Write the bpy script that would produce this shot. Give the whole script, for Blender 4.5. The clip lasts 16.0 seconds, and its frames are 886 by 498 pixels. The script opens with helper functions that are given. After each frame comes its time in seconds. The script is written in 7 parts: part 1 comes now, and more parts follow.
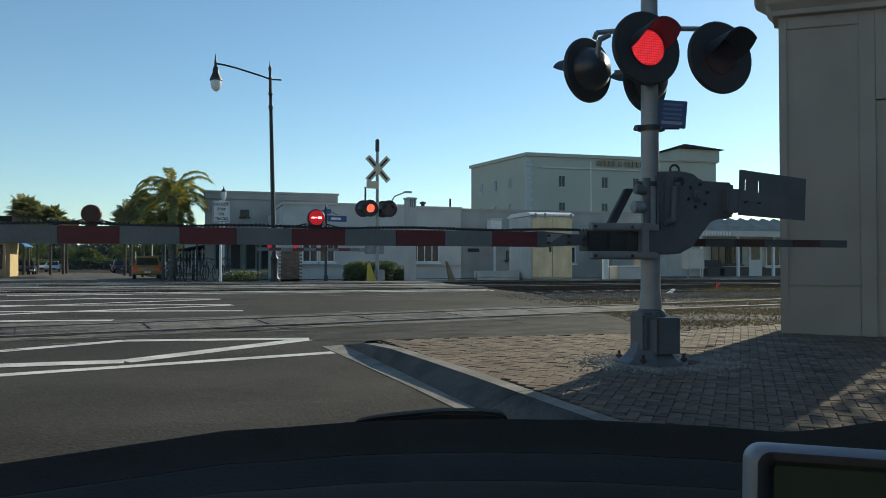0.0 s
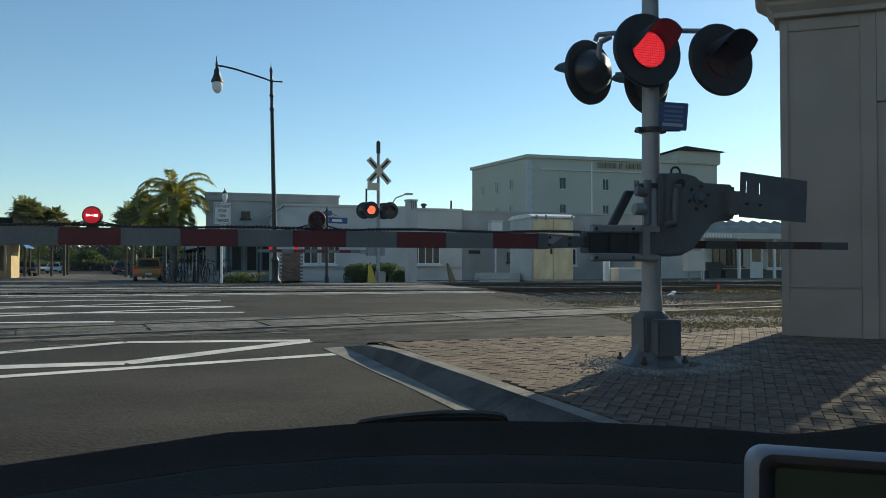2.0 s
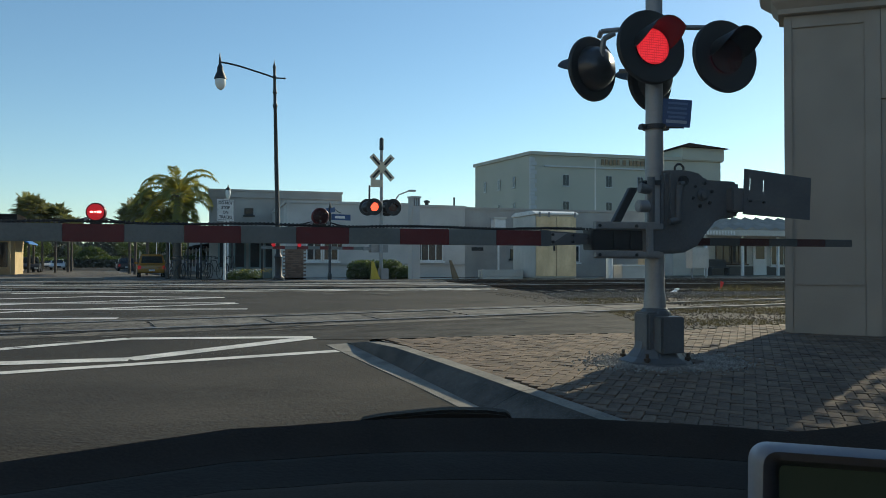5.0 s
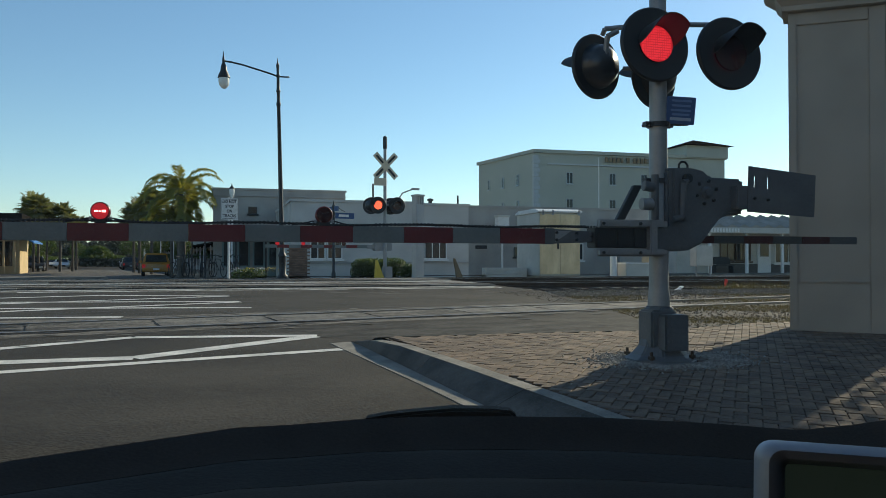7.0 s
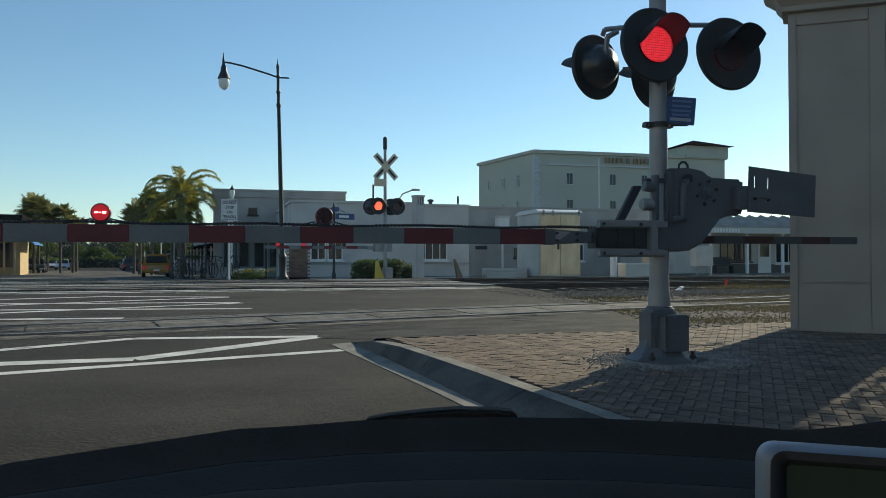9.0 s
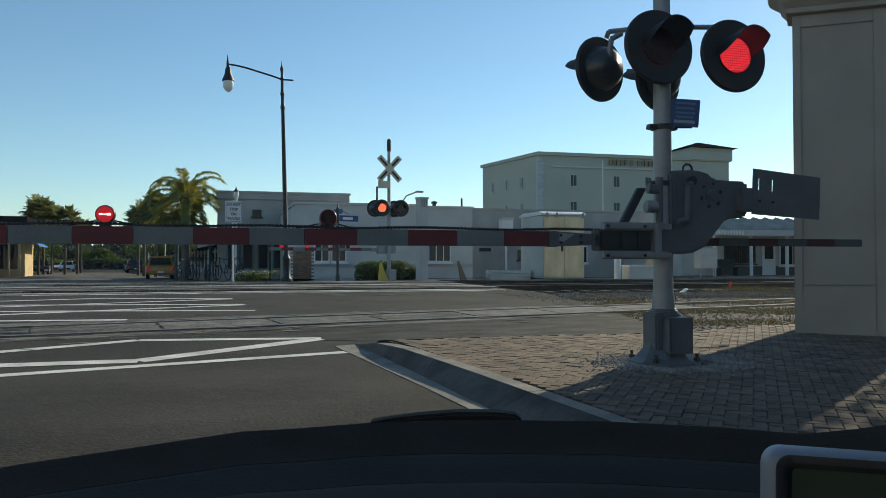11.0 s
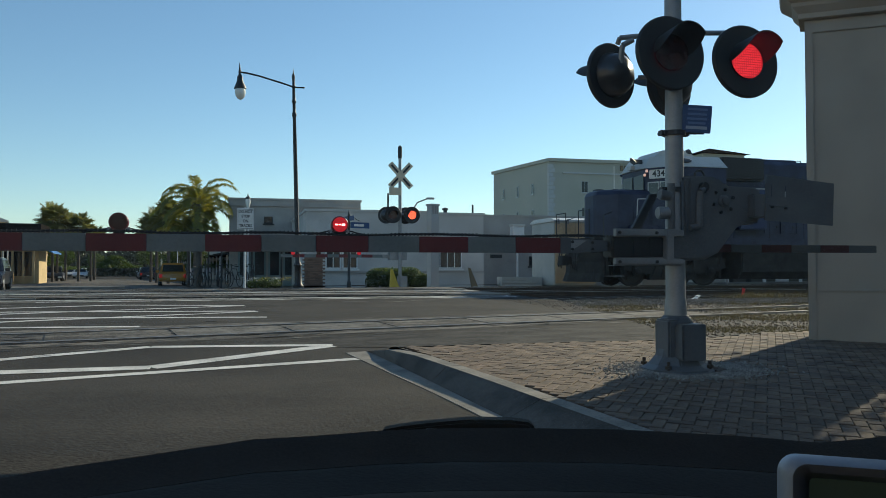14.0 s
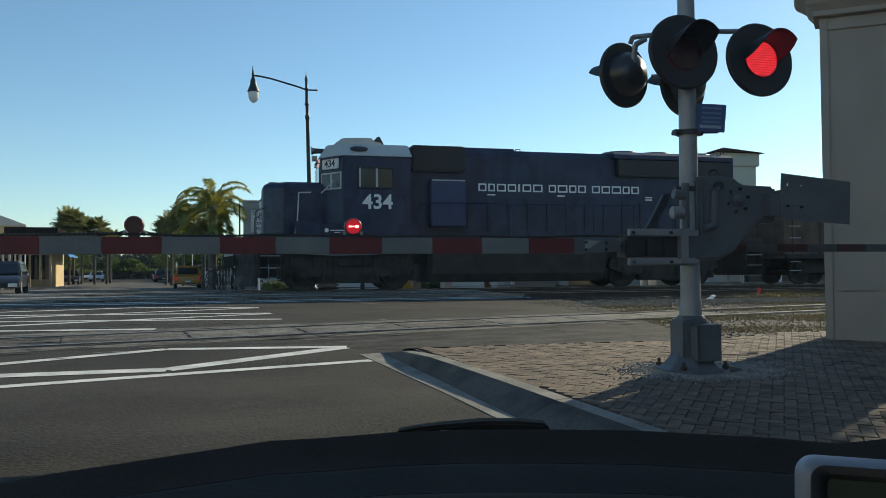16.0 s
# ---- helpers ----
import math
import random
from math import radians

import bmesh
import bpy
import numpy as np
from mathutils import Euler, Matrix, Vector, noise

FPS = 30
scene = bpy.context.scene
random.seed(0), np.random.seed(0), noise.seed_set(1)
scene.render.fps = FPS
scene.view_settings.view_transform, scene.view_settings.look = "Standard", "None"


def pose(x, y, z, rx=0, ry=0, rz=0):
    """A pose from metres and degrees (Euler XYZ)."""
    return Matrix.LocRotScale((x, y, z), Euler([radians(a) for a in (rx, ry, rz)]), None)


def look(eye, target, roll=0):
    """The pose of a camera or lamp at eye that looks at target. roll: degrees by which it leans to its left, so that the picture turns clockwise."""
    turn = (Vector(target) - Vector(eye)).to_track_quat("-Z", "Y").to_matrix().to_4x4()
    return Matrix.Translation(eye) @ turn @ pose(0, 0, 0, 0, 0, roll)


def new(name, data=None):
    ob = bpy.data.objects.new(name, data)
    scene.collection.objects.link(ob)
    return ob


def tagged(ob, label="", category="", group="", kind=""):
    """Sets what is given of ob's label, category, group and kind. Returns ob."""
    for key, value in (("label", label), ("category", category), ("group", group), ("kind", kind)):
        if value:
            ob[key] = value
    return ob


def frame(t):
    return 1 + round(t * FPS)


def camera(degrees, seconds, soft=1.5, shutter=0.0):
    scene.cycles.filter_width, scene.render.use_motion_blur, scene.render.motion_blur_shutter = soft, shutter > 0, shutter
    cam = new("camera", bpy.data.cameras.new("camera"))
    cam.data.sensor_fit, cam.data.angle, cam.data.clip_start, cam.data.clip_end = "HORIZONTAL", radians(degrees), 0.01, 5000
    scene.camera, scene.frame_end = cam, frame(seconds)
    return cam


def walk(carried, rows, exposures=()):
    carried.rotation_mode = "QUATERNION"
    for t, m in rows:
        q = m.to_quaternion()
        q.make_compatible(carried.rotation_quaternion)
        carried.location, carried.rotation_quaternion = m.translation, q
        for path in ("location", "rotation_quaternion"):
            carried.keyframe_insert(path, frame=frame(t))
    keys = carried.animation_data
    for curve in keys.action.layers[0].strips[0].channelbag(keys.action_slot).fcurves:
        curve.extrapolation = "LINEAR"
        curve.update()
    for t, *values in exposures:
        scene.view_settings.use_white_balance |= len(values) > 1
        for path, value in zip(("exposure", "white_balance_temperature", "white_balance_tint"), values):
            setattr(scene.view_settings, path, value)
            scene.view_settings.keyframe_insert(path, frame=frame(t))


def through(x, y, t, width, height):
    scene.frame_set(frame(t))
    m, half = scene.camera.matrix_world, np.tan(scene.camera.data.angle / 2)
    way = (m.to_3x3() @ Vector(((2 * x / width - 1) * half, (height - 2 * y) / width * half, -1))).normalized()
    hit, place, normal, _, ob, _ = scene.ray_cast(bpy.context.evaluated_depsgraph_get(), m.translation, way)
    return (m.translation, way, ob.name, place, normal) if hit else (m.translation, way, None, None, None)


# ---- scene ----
# World: x runs along the railway, y across it, away from the car; the eye is over the origin.
cam = camera(59.2, 16.0, soft=0.65)
EYE = (0.0, 0.0, 1.25)
PATH = [
    (0.0, 91.120, 0.000, 0.000), (0.5, 91.145, -0.050, -0.004), (1.0, 91.182, -0.009, 0.086), (1.5, 91.181, -0.002, 0.120),
    (2.0, 91.256, -0.044, 0.064), (2.5, 91.220, -0.102, 0.212), (3.0, 91.095, -0.118, 0.223), (3.5, 91.039, -0.082, 0.236),
    (4.0, 91.064, -0.134, 0.216), (6.5, 90.921, 0.017, 0.463), (7.0, 90.894, 0.015, 0.556), (7.5, 90.828, 0.071, 0.583),
    (8.0, 90.876, 0.095, 0.644), (8.5, 90.876, 0.096, 0.643), (9.0, 90.943, 0.107, 0.576), (11.5, 91.139, 0.057, 0.905),
    (12.0, 91.216, 0.065, 0.950), (12.5, 91.270, 0.051, 1.069), (13.0, 91.336, 0.073, 1.217), (13.5, 91.453, 0.046, 1.452),
    (14.0, 91.574, 0.110, 1.655), (14.5, 91.643, 0.092, 1.765), (15.0, 91.676, 0.133, 1.969), (15.5, 91.680, 0.266, 2.171),
    (16.0, 91.668, 0.423, 2.643)]
# the camera creeps a few millimetres to its left and up: (seconds, metres aside, metres up)
CREEP = [(0, 0, 0), (4, -0.0008, 0), (6.5, -0.002, 0.0005), (9, -0.0027, 0.001), (11.5, -0.0036, 0.002), (12.5, -0.0044, 0.0021), (13.5, -0.0054, 0.0028), (16, -0.0055, 0.003)]


def creep(t):
    for (t0, x0, z0), (t1, x1, z1) in zip(CREEP, CREEP[1:]):
        if t <= t1:
            f = (t - t0) / (t1 - t0)
            return x0 + (x1 - x0) * f, 0, z0 + (z1 - z0) * f


walk(cam, [(t, Matrix.Translation(EYE) @ Matrix.Rotation(radians(-17), 4, "Z") @ pose(*creep(t), a, b, c)) for t, a, b, c in PATH],
     exposures=[(0.0, 0.0, 5940, -3.5), (15.0, 0.0, 5940, -3.5), (16.0, 0.1, 5940, -3.5)])

# ---- light ----
SUN_AZ, SUN_EL = 55.5, 25.0
world = bpy.data.worlds.new("sky")
scene.world = world
world.use_nodes = True
wn = world.node_tree
sky = wn.nodes.new("ShaderNodeTexSky")
sky.sky_type, sky.sun_disc = "NISHITA", False
sky.sun_elevation, sky.sun_rotation = radians(SUN_EL), radians(SUN_AZ)
sky.air_density, sky.dust_density, sky.ozone_density = 1.0, 0.14, 2.0
wn.links.new(sky.outputs[0], wn.nodes["Background"].inputs[0])
wn.nodes["Background"].inputs[1].default_value = 0.125
sun = new("sun", bpy.data.lights.new("sun", "SUN"))
sun.data.energy, sun.data.angle, sun.data.color = 5.0, radians(0.55), (1.0, 0.80, 0.57)
sd = Vector((math.sin(radians(SUN_AZ)) * math.cos(radians(SUN_EL)), math.cos(radians(SUN_AZ)) * math.cos(radians(SUN_EL)), math.sin(radians(SUN_EL))))
sun.matrix_world = look(sd * 60, (0, 0, 0))


# ---- materials ----
def surface(name, a, b, rough=0.7, metal=0.0, scale=6.0, fine=60.0, bump=0.15, spread=0.0, glow=None, coat=0.0, contrast=0.5, grain=0.45, spec=0.5, stretch=1.0):
    """Two colours mixed by broad stains and fine grain, in metres; spread varies the tone from piece to piece."""
    m = bpy.data.materials.new(name)
    m.use_nodes = True
    nt = m.node_tree
    p = nt.nodes["Principled BSDF"]
    tc = nt.nodes.new("ShaderNodeTexCoord")
    n1, n2 = nt.nodes.new("ShaderNodeTexNoise"), nt.nodes.new("ShaderNodeTexNoise")
    for n, s, d in ((n1, scale, 5.0), (n2, fine, 3.0)):
        n.inputs["Scale"].default_value, n.inputs["Detail"].default_value = s, d
        if stretch != 1.0:
            mp = nt.nodes.new("ShaderNodeMapping")
            mp.inputs["Scale"].default_value = (stretch if n is n1 else 0.6, 1, 1)
            nt.links.new(tc.outputs["Object"], mp.inputs["Vector"])
            nt.links.new(mp.outputs[0], n.inputs["Vector"])
        else:
            nt.links.new(tc.outputs["Object"], n.inputs["Vector"])
    add = nt.nodes.new("ShaderNodeMath")
    add.operation = "MULTIPLY_ADD"
    add.inputs[1].default_value = grain
    mid = 0.5 + 0.5 * grain
    nt.links.new(n2.outputs[0], add.inputs[0])
    nt.links.new(n1.outputs[0], add.inputs[2])
    mr = nt.nodes.new("ShaderNodeMapRange")
    mr.inputs[1].default_value, mr.inputs[2].default_value = mid - contrast * 0.5, mid + contrast * 0.5
    nt.links.new(add.outputs[0], mr.inputs[0])
    mix = nt.nodes.new("ShaderNodeMix")
    mix.data_type = "RGBA"
    mix.inputs[6].default_value, mix.inputs[7].default_value = (*a, 1), (*b, 1)
    nt.links.new(mr.outputs[0], mix.inputs[0])
    out = mix.outputs[2]
    if spread:
        oi = nt.nodes.new("ShaderNodeObjectInfo")
        ge = nt.nodes.new("ShaderNodeNewGeometry")
        ad = nt.nodes.new("ShaderNodeMath")
        ad.operation = "ADD"
        nt.links.new(oi.outputs["Random"], ad.inputs[0])
        nt.links.new(ge.outputs["Random Per Island"], ad.inputs[1])
        fr = nt.nodes.new("ShaderNodeMath")
        fr.operation = "FRACT"
        nt.links.new(ad.outputs[0], fr.inputs[0])
        m2 = nt.nodes.new("ShaderNodeMapRange")
        m2.inputs[3].default_value, m2.inputs[4].default_value = 1 - spread, 1 + spread
        nt.links.new(fr.outputs[0], m2.inputs[0])
        hs = nt.nodes.new("ShaderNodeHueSaturation")
        nt.links.new(m2.outputs[0], hs.inputs["Value"])
        nt.links.new(out, hs.inputs["Color"])
        out = hs.outputs[0]
    nt.links.new(out, p.inputs["Base Color"])
    p.inputs["Roughness"].default_value, p.inputs["Metallic"].default_value = rough, metal
    p.inputs["Specular IOR Level"].default_value = spec
    if coat:
        p.inputs["Coat Weight"].default_value = coat
    if bump:
        bp = nt.nodes.new("ShaderNodeBump")
        bp.inputs["Strength"].default_value, bp.inputs["Distance"].default_value = bump, 0.01
        nt.links.new(add.outputs[0], bp.inputs["Height"])
        nt.links.new(bp.outputs[0], p.inputs["Normal"])
    if glow:
        p.inputs["Emission Color"].default_value, p.inputs["Emission Strength"].default_value = (*glow[:3], 1), glow[3]
    return m


def plain(name, c, rough=0.5, metal=0.0, glow=None):
    return surface(name, c, tuple(min(1, v * 1.18 + 0.002) for v in c), rough, metal, 9.0, 90.0, 0.05, glow=glow)


ASPHALT = surface("asphalt", (0.0200, 0.0177, 0.0143), (0.0600, 0.0535, 0.0435), 0.9, 0, 0.9, 60, 1.0, contrast=0.46, grain=0.9, spec=0.22, stretch=0.6)
OLD_ASPHALT = surface("worn_asphalt", (0.042, 0.0385, 0.033), (0.20, 0.182, 0.154), 0.92, 0, 3.2, 22, 1.0, contrast=0.32, grain=0.9, spec=0.25, stretch=0.3)
DIRT = surface("dirt", (0.07, 0.056, 0.038), (0.17, 0.138, 0.095), 0.95, 0, 1.3, 40, 0.8)
BALLAST = surface("ballast", (0.02, 0.0185, 0.017), (0.11, 0.103, 0.093), 0.95, 0, 2, 18, 1.0, grain=0.9, contrast=0.45)
PAINT = surface("road_paint", (0.42, 0.41, 0.38), (0.82, 0.80, 0.74), 0.7, 0, 3, 60, 0.2)
CONCRETE = surface("concrete", (0.12, 0.113, 0.10), (0.25, 0.235, 0.205), 0.85, 0, 2, 70, 0.3)
PAVER = surface("brick_paver", (0.068, 0.047, 0.032), (0.172, 0.121, 0.081), 0.9, 0, 4, 70, 0.6, spread=0.33, contrast=0.45)
JOINT = surface("sand_joint", (0.06, 0.049, 0.038), (0.10, 0.082, 0.064), 0.95, 0, 5, 90, 0.3)
STUCCO = surface("cream_stucco", (0.335, 0.302, 0.250), (0.445, 0.405, 0.338), 0.9, 0, 1.2, 120, 0.25)
WHITE_WALL = surface("white_wall", (0.44, 0.425, 0.40), (0.58, 0.56, 0.53), 0.85, 0, 0.9, 30, 0.2, contrast=0.4)
GREY_WALL = surface("grey_wall", (0.29, 0.275, 0.255), (0.41, 0.395, 0.37), 0.85, 0, 0.8, 30, 0.2, contrast=0.4)
GREEN_WALL = surface("pale_green_wall", (0.36, 0.38, 0.33), (0.44, 0.455, 0.40), 0.85, 0, 0.25, 20, 0.1)
ALU = surface("galvanised_metal", (0.24, 0.245, 0.25), (0.36, 0.365, 0.37), 0.5, 0.5, 4, 60, 0.1)
GREY_PAINT = surface("grey_paint", (0.085, 0.092, 0.10), (0.14, 0.148, 0.155), 0.55, 0.1, 3, 50, 0.12)
BLACK = plain("black_paint", (0.012, 0.012, 0.013), 0.5)
DARK = plain("dark_metal", (0.03, 0.032, 0.034), 0.5, 0.3)
STEEL = surface("rail_steel", (0.035, 0.026, 0.02), (0.085, 0.062, 0.046), 0.7, 0.3, 4, 60, 0.2)
RAILTOP = plain("polished_rail", (0.45, 0.43, 0.40), 0.3, 0.9)
WOOD = surface("weathered_timber", (0.10, 0.085, 0.07), (0.22, 0.19, 0.155), 0.9, 0, 3, 40, 0.4, spread=0.2)
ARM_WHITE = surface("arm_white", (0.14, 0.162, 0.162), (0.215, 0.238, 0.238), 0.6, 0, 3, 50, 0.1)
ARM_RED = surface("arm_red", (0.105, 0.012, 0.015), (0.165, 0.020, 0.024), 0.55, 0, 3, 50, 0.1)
LOCO_BLUE = surface("locomotive_blue", (0.009, 0.0135, 0.040), (0.032, 0.040, 0.084), 0.5, 0.0, 1.3, 14, 0.08, coat=0.1, contrast=0.4, stretch=1.8, spec=0.32)
LOCO_GREY = surface("locomotive_grey", (0.42, 0.42, 0.40), (0.55, 0.55, 0.52), 0.5, 0, 1.5, 30, 0.05)
UNDER = surface("underframe_grime", (0.017, 0.016, 0.015), (0.056, 0.051, 0.045), 0.85, 0.1, 3, 40, 0.3)
GLASS = plain("dark_glass", (0.02, 0.024, 0.028), 0.06)


FRESH = surface("dark_patched_asphalt", (0.014, 0.0128, 0.0112), (0.060, 0.055, 0.0475), 0.9, 0, 3.0, 24, 1.0, contrast=0.32, grain=0.8, spec=0.2, stretch=0.5)


# ---- mesh helpers ----
def box(bm, x0, x1, y0, y1, z0, z1):
    vs = [bm.verts.new((x, y, z)) for z in (z0, z1) for x, y in ((x0, y0), (x1, y0), (x1, y1), (x0, y1))]
    for f in ((3, 2, 1, 0), (4, 5, 6, 7), (0, 1, 5, 4), (1, 2, 6, 5), (2, 3, 7, 6), (3, 0, 4, 7)):
        bm.faces.new([vs[i] for i in f])
    return vs


def rod(bm, a, b, r0, r1=None, n=10):
    """A round bar from a to b, tapering from r0 to r1."""
    a, b = Vector(a), Vector(b)
    r1 = r0 if r1 is None else r1
    q = (b - a).to_track_quat("Z", "Y")
    rings = []
    for p, r in ((a, r0), (b, r1)):
        rings.append([bm.verts.new(p + q @ Vector((math.cos(i * math.tau / n) * r, math.sin(i * math.tau / n) * r, 0))) for i in range(n)])
    for i in range(n):
        bm.faces.new((rings[0][i], rings[0][(i + 1) % n], rings[1][(i + 1) % n], rings[1][i]))
    bm.faces.new(rings[0][::-1])
    bm.faces.new(rings[1])


def tube(bm, pts, r, n=8):
    for a, b in zip(pts, pts[1:]):
        rod(bm, a, b, r, r, n)


def lathe(bm, prof, n=20, m=None):
    """Turns a profile of (radius, height) round z; m places it."""
    m = m or Matrix()
    rings = []
    for r, z in prof:
        rings.append([bm.verts.new(m @ Vector((math.cos(i * math.tau / n) * r, math.sin(i * math.tau / n) * r, z))) for i in range(n)])
    for a, b in zip(rings, rings[1:]):
        for i in range(n):
            bm.faces.new((a[i], a[(i + 1) % n], b[(i + 1) % n], b[i]))
    bm.faces.new(rings[0][::-1])
    bm.faces.new(rings[-1])


def prism(bm, outline, d0, d1, axis="y"):
    """Extrudes an outline in the x-z plane along y (or x-y along z, y-z along x)."""
    def at(a, b, d):
        return (a, d, b) if axis == "y" else (a, b, d) if axis == "z" else (d, a, b)
    f = [bm.verts.new(at(a, b, d0)) for a, b in outline]
    g = [bm.verts.new(at(a, b, d1)) for a, b in outline]
    n = len(f)
    for i in range(n):
        bm.faces.new((f[i], f[(i + 1) % n], g[(i + 1) % n], g[i]))
    bm.faces.new(f[::-1])
    bm.faces.new(g)


def finish(bm, name, material, bevel=0.0, smooth=False):
    bmesh.ops.recalc_face_normals(bm, faces=bm.faces)
    if bevel:
        es = [e for e in bm.edges if len(e.link_faces) == 2 and e.calc_face_angle(0) > 0.6]
        bmesh.ops.bevel(bm, geom=es, offset=bevel, segments=2, affect="EDGES", clamp_overlap=True)
    me = bpy.data.meshes.new(name)
    bm.to_mesh(me)
    bm.free()
    me.materials.append(material)
    if smooth:
        for p in me.polygons:
            p.use_smooth = True
        me.set_sharp_from_angle(angle=radians(40))
    return me


def part(name, bm, material, parent=None, label="", bevel=0.0, smooth=False, at=None):
    ob = new(name, finish(bm, name, material, bevel, smooth))
    if parent is not None:
        ob.parent = parent
    if at is not None:
        ob.matrix_basis = at
    return tagged(ob, label)


def thing(name, m, label, category, group="", kind=""):
    ob = new(name)
    ob.matrix_basis = m
    return tagged(ob, label, category, group, kind)


def one(name, bm, material, label, category, group="", kind="", bevel=0.0, smooth=False, at=None):
    return tagged(part(name, bm, material, None, "", bevel, smooth, at), label, category, group, kind)


def boxes(*bs):
    bm = bmesh.new()
    for b in bs:
        box(bm, *b)
    return bm


# ---- ground ----
STEPS = [(-400, -0.9), (-20, -0.3), (0, 0), (3, 0.14), (6, 0.26), (10, 0.37), (14, 0.47), (20, 0.60), (22, 0.64), (25.5, 0.67), (30, 0.58), (36, 0.44), (46, 0.30), (160, 0.2), (4000, 0.2)]


def g(y):
    for (a, za), (b, zb) in zip(STEPS, STEPS[1:]):
        if y <= b:
            return za + (zb - za) * (y - a) / (b - a)
    return 0.2


def sheet(outline, lift, ys=()):
    """A flat outline in plan, cut where the ground bends and laid on it."""
    bm = bmesh.new()
    bm.faces.new([bm.verts.new((x, y, 0)) for x, y in outline])
    for c in [s[0] for s in STEPS] + list(ys):
        bmesh.ops.bisect_plane(bm, geom=bm.verts[:] + bm.edges[:] + bm.faces[:], plane_co=(0, c, 0), plane_no=(0, 1, 0), dist=1e-5)
    for v in bm.verts:
        v.co.z = g(v.co.y) + lift
    bmesh.ops.triangulate(bm, faces=bm.faces[:])
    return bm


def low(y):
    """How far the track bed lies below the road's crown."""
    return max(0.0, min(1.0, (y - 16.6) / 2.0, (28.6 - y) / 1.6)) * 0.15


def bed(outline, lift):
    bm = sheet(outline, lift, (16.6, 18.6, 27.0, 28.6))
    for v in bm.verts:
        v.co.z -= low(v.co.y)
    return bm


one("ground", bed([(-2500, -400), (2500, -400), (2500, 4000), (-2500, 4000)], 0.0), DIRT, "bare sandy ground with gravel and dry grass", "ground", kind="structure")
one("road", sheet([(-30, -60), (9.5, -60), (1.8, 5.14), (1.34, 8.4), (4.6, 8.0), (5.9, 9.8), (6.8, 13), (7.5, 16.9), (7.2, 20.7), (7.0, 26.4), (2.6, 27.2), (1.2, 32), (-0.7, 45), (-16, 155), (-28, 155), (-20, 60), (-12, 28), (-13, 0)], 0.012), ASPHALT, "grey worn asphalt road over a railway crossing", "road", kind="structure")
SAND = surface("pale_sandy_verge", (0.014, 0.0118, 0.0078), (0.092, 0.074, 0.051), 0.95, 0, 1.6, 17, 1.0, contrast=0.5, grain=1.1, stretch=0.35)
STONE = surface("crushed_stone", (0.06, 0.056, 0.05), (0.21, 0.198, 0.18), 0.9, 0, 4, 40, 0.3, spread=0.45)
PALE_STONE = surface("pale_pea_gravel", (0.17, 0.163, 0.15), (0.34, 0.33, 0.30), 0.85, 0, 6, 60, 0.2, spread=0.35)
def leafy_surface(name, a, b, through):
    """Leaves let some of the light through."""
    m = surface(name, a, b, 0.55, 0, 1.5, 14, 0.0, spread=0.4)
    nt = m.node_tree
    tr, mx = nt.nodes.new("ShaderNodeBsdfTranslucent"), nt.nodes.new("ShaderNodeMixShader")
    tr.inputs[0].default_value = (*through, 1)
    mx.inputs[0].default_value = 0.5
    nt.links.new(nt.nodes["Principled BSDF"].outputs[0], mx.inputs[1])
    nt.links.new(tr.outputs[0], mx.inputs[2])
    nt.links.new(mx.outputs[0], nt.nodes["Material Output"].inputs[0])
    return m


PALM_LEAF = leafy_surface("palm_leaf", (0.07, 0.105, 0.028), (0.22, 0.22, 0.05), (0.42, 0.39, 0.055))
GRASS = leafy_surface("dry_grass", (0.04, 0.037, 0.016), (0.12, 0.095, 0.045), (0.09, 0.078, 0.03))
LEAF = leafy_surface("green_leaf", (0.03, 0.055, 0.016), (0.075, 0.105, 0.03), (0.10, 0.14, 0.03))
BARK = surface("palm_bark", (0.06, 0.052, 0.043), (0.15, 0.13, 0.108), 0.95, 0, 4, 30, 0.6)
LENS_DARK = plain("unlit_red_lens", (0.030, 0.004, 0.005), 0.25)
LENS_LIT = surface("lit_red_lens", (0.25, 0.006, 0.01), (0.32, 0.01, 0.015), 0.4, 0, 60, 200, 0.0, glow=(1.0, 0.010, 0.022, 0.42))
FAR_LIT = surface("far_lit_lens", (0.5, 0.05, 0.02), (0.6, 0.06, 0.03), 0.4, 0, 60, 200, 0.0, glow=(1.0, 0.12, 0.04, 2.4))
ARM_LIT = surface("arm_lamp_lit", (0.4, 0.01, 0.02), (0.5, 0.02, 0.03), 0.4, 0, 60, 200, 0.0, glow=(1.0, 0.015, 0.03, 0.32))
ARM_CORE = surface("arm_lamp_core", (0.6, 0.2, 0.2), (0.7, 0.3, 0.3), 0.4, 0, 60, 200, 0.0, glow=(1.0, 0.40, 0.36, 3.5))
TAIL_RED = plain("tail_lamp_red", (0.4, 0.015, 0.015), 0.3, glow=(1.0, 0.05, 0.03, 0.12))
SIGN_BLUE = plain("sign_blue", (0.018, 0.055, 0.165), 0.45)
SIGN_WHITE = plain("sign_white", (0.66, 0.66, 0.64), 0.5)
INK = plain("sign_ink", (0.02, 0.02, 0.02), 0.6)
BAR_BLUE = plain("pale_blue_print", (0.09, 0.15, 0.30), 0.5)
LAMP_GLASS = surface("frosted_lamp_glass", (0.70, 0.70, 0.66), (0.82, 0.82, 0.78), 0.25, 0, 6, 30, 0.0)
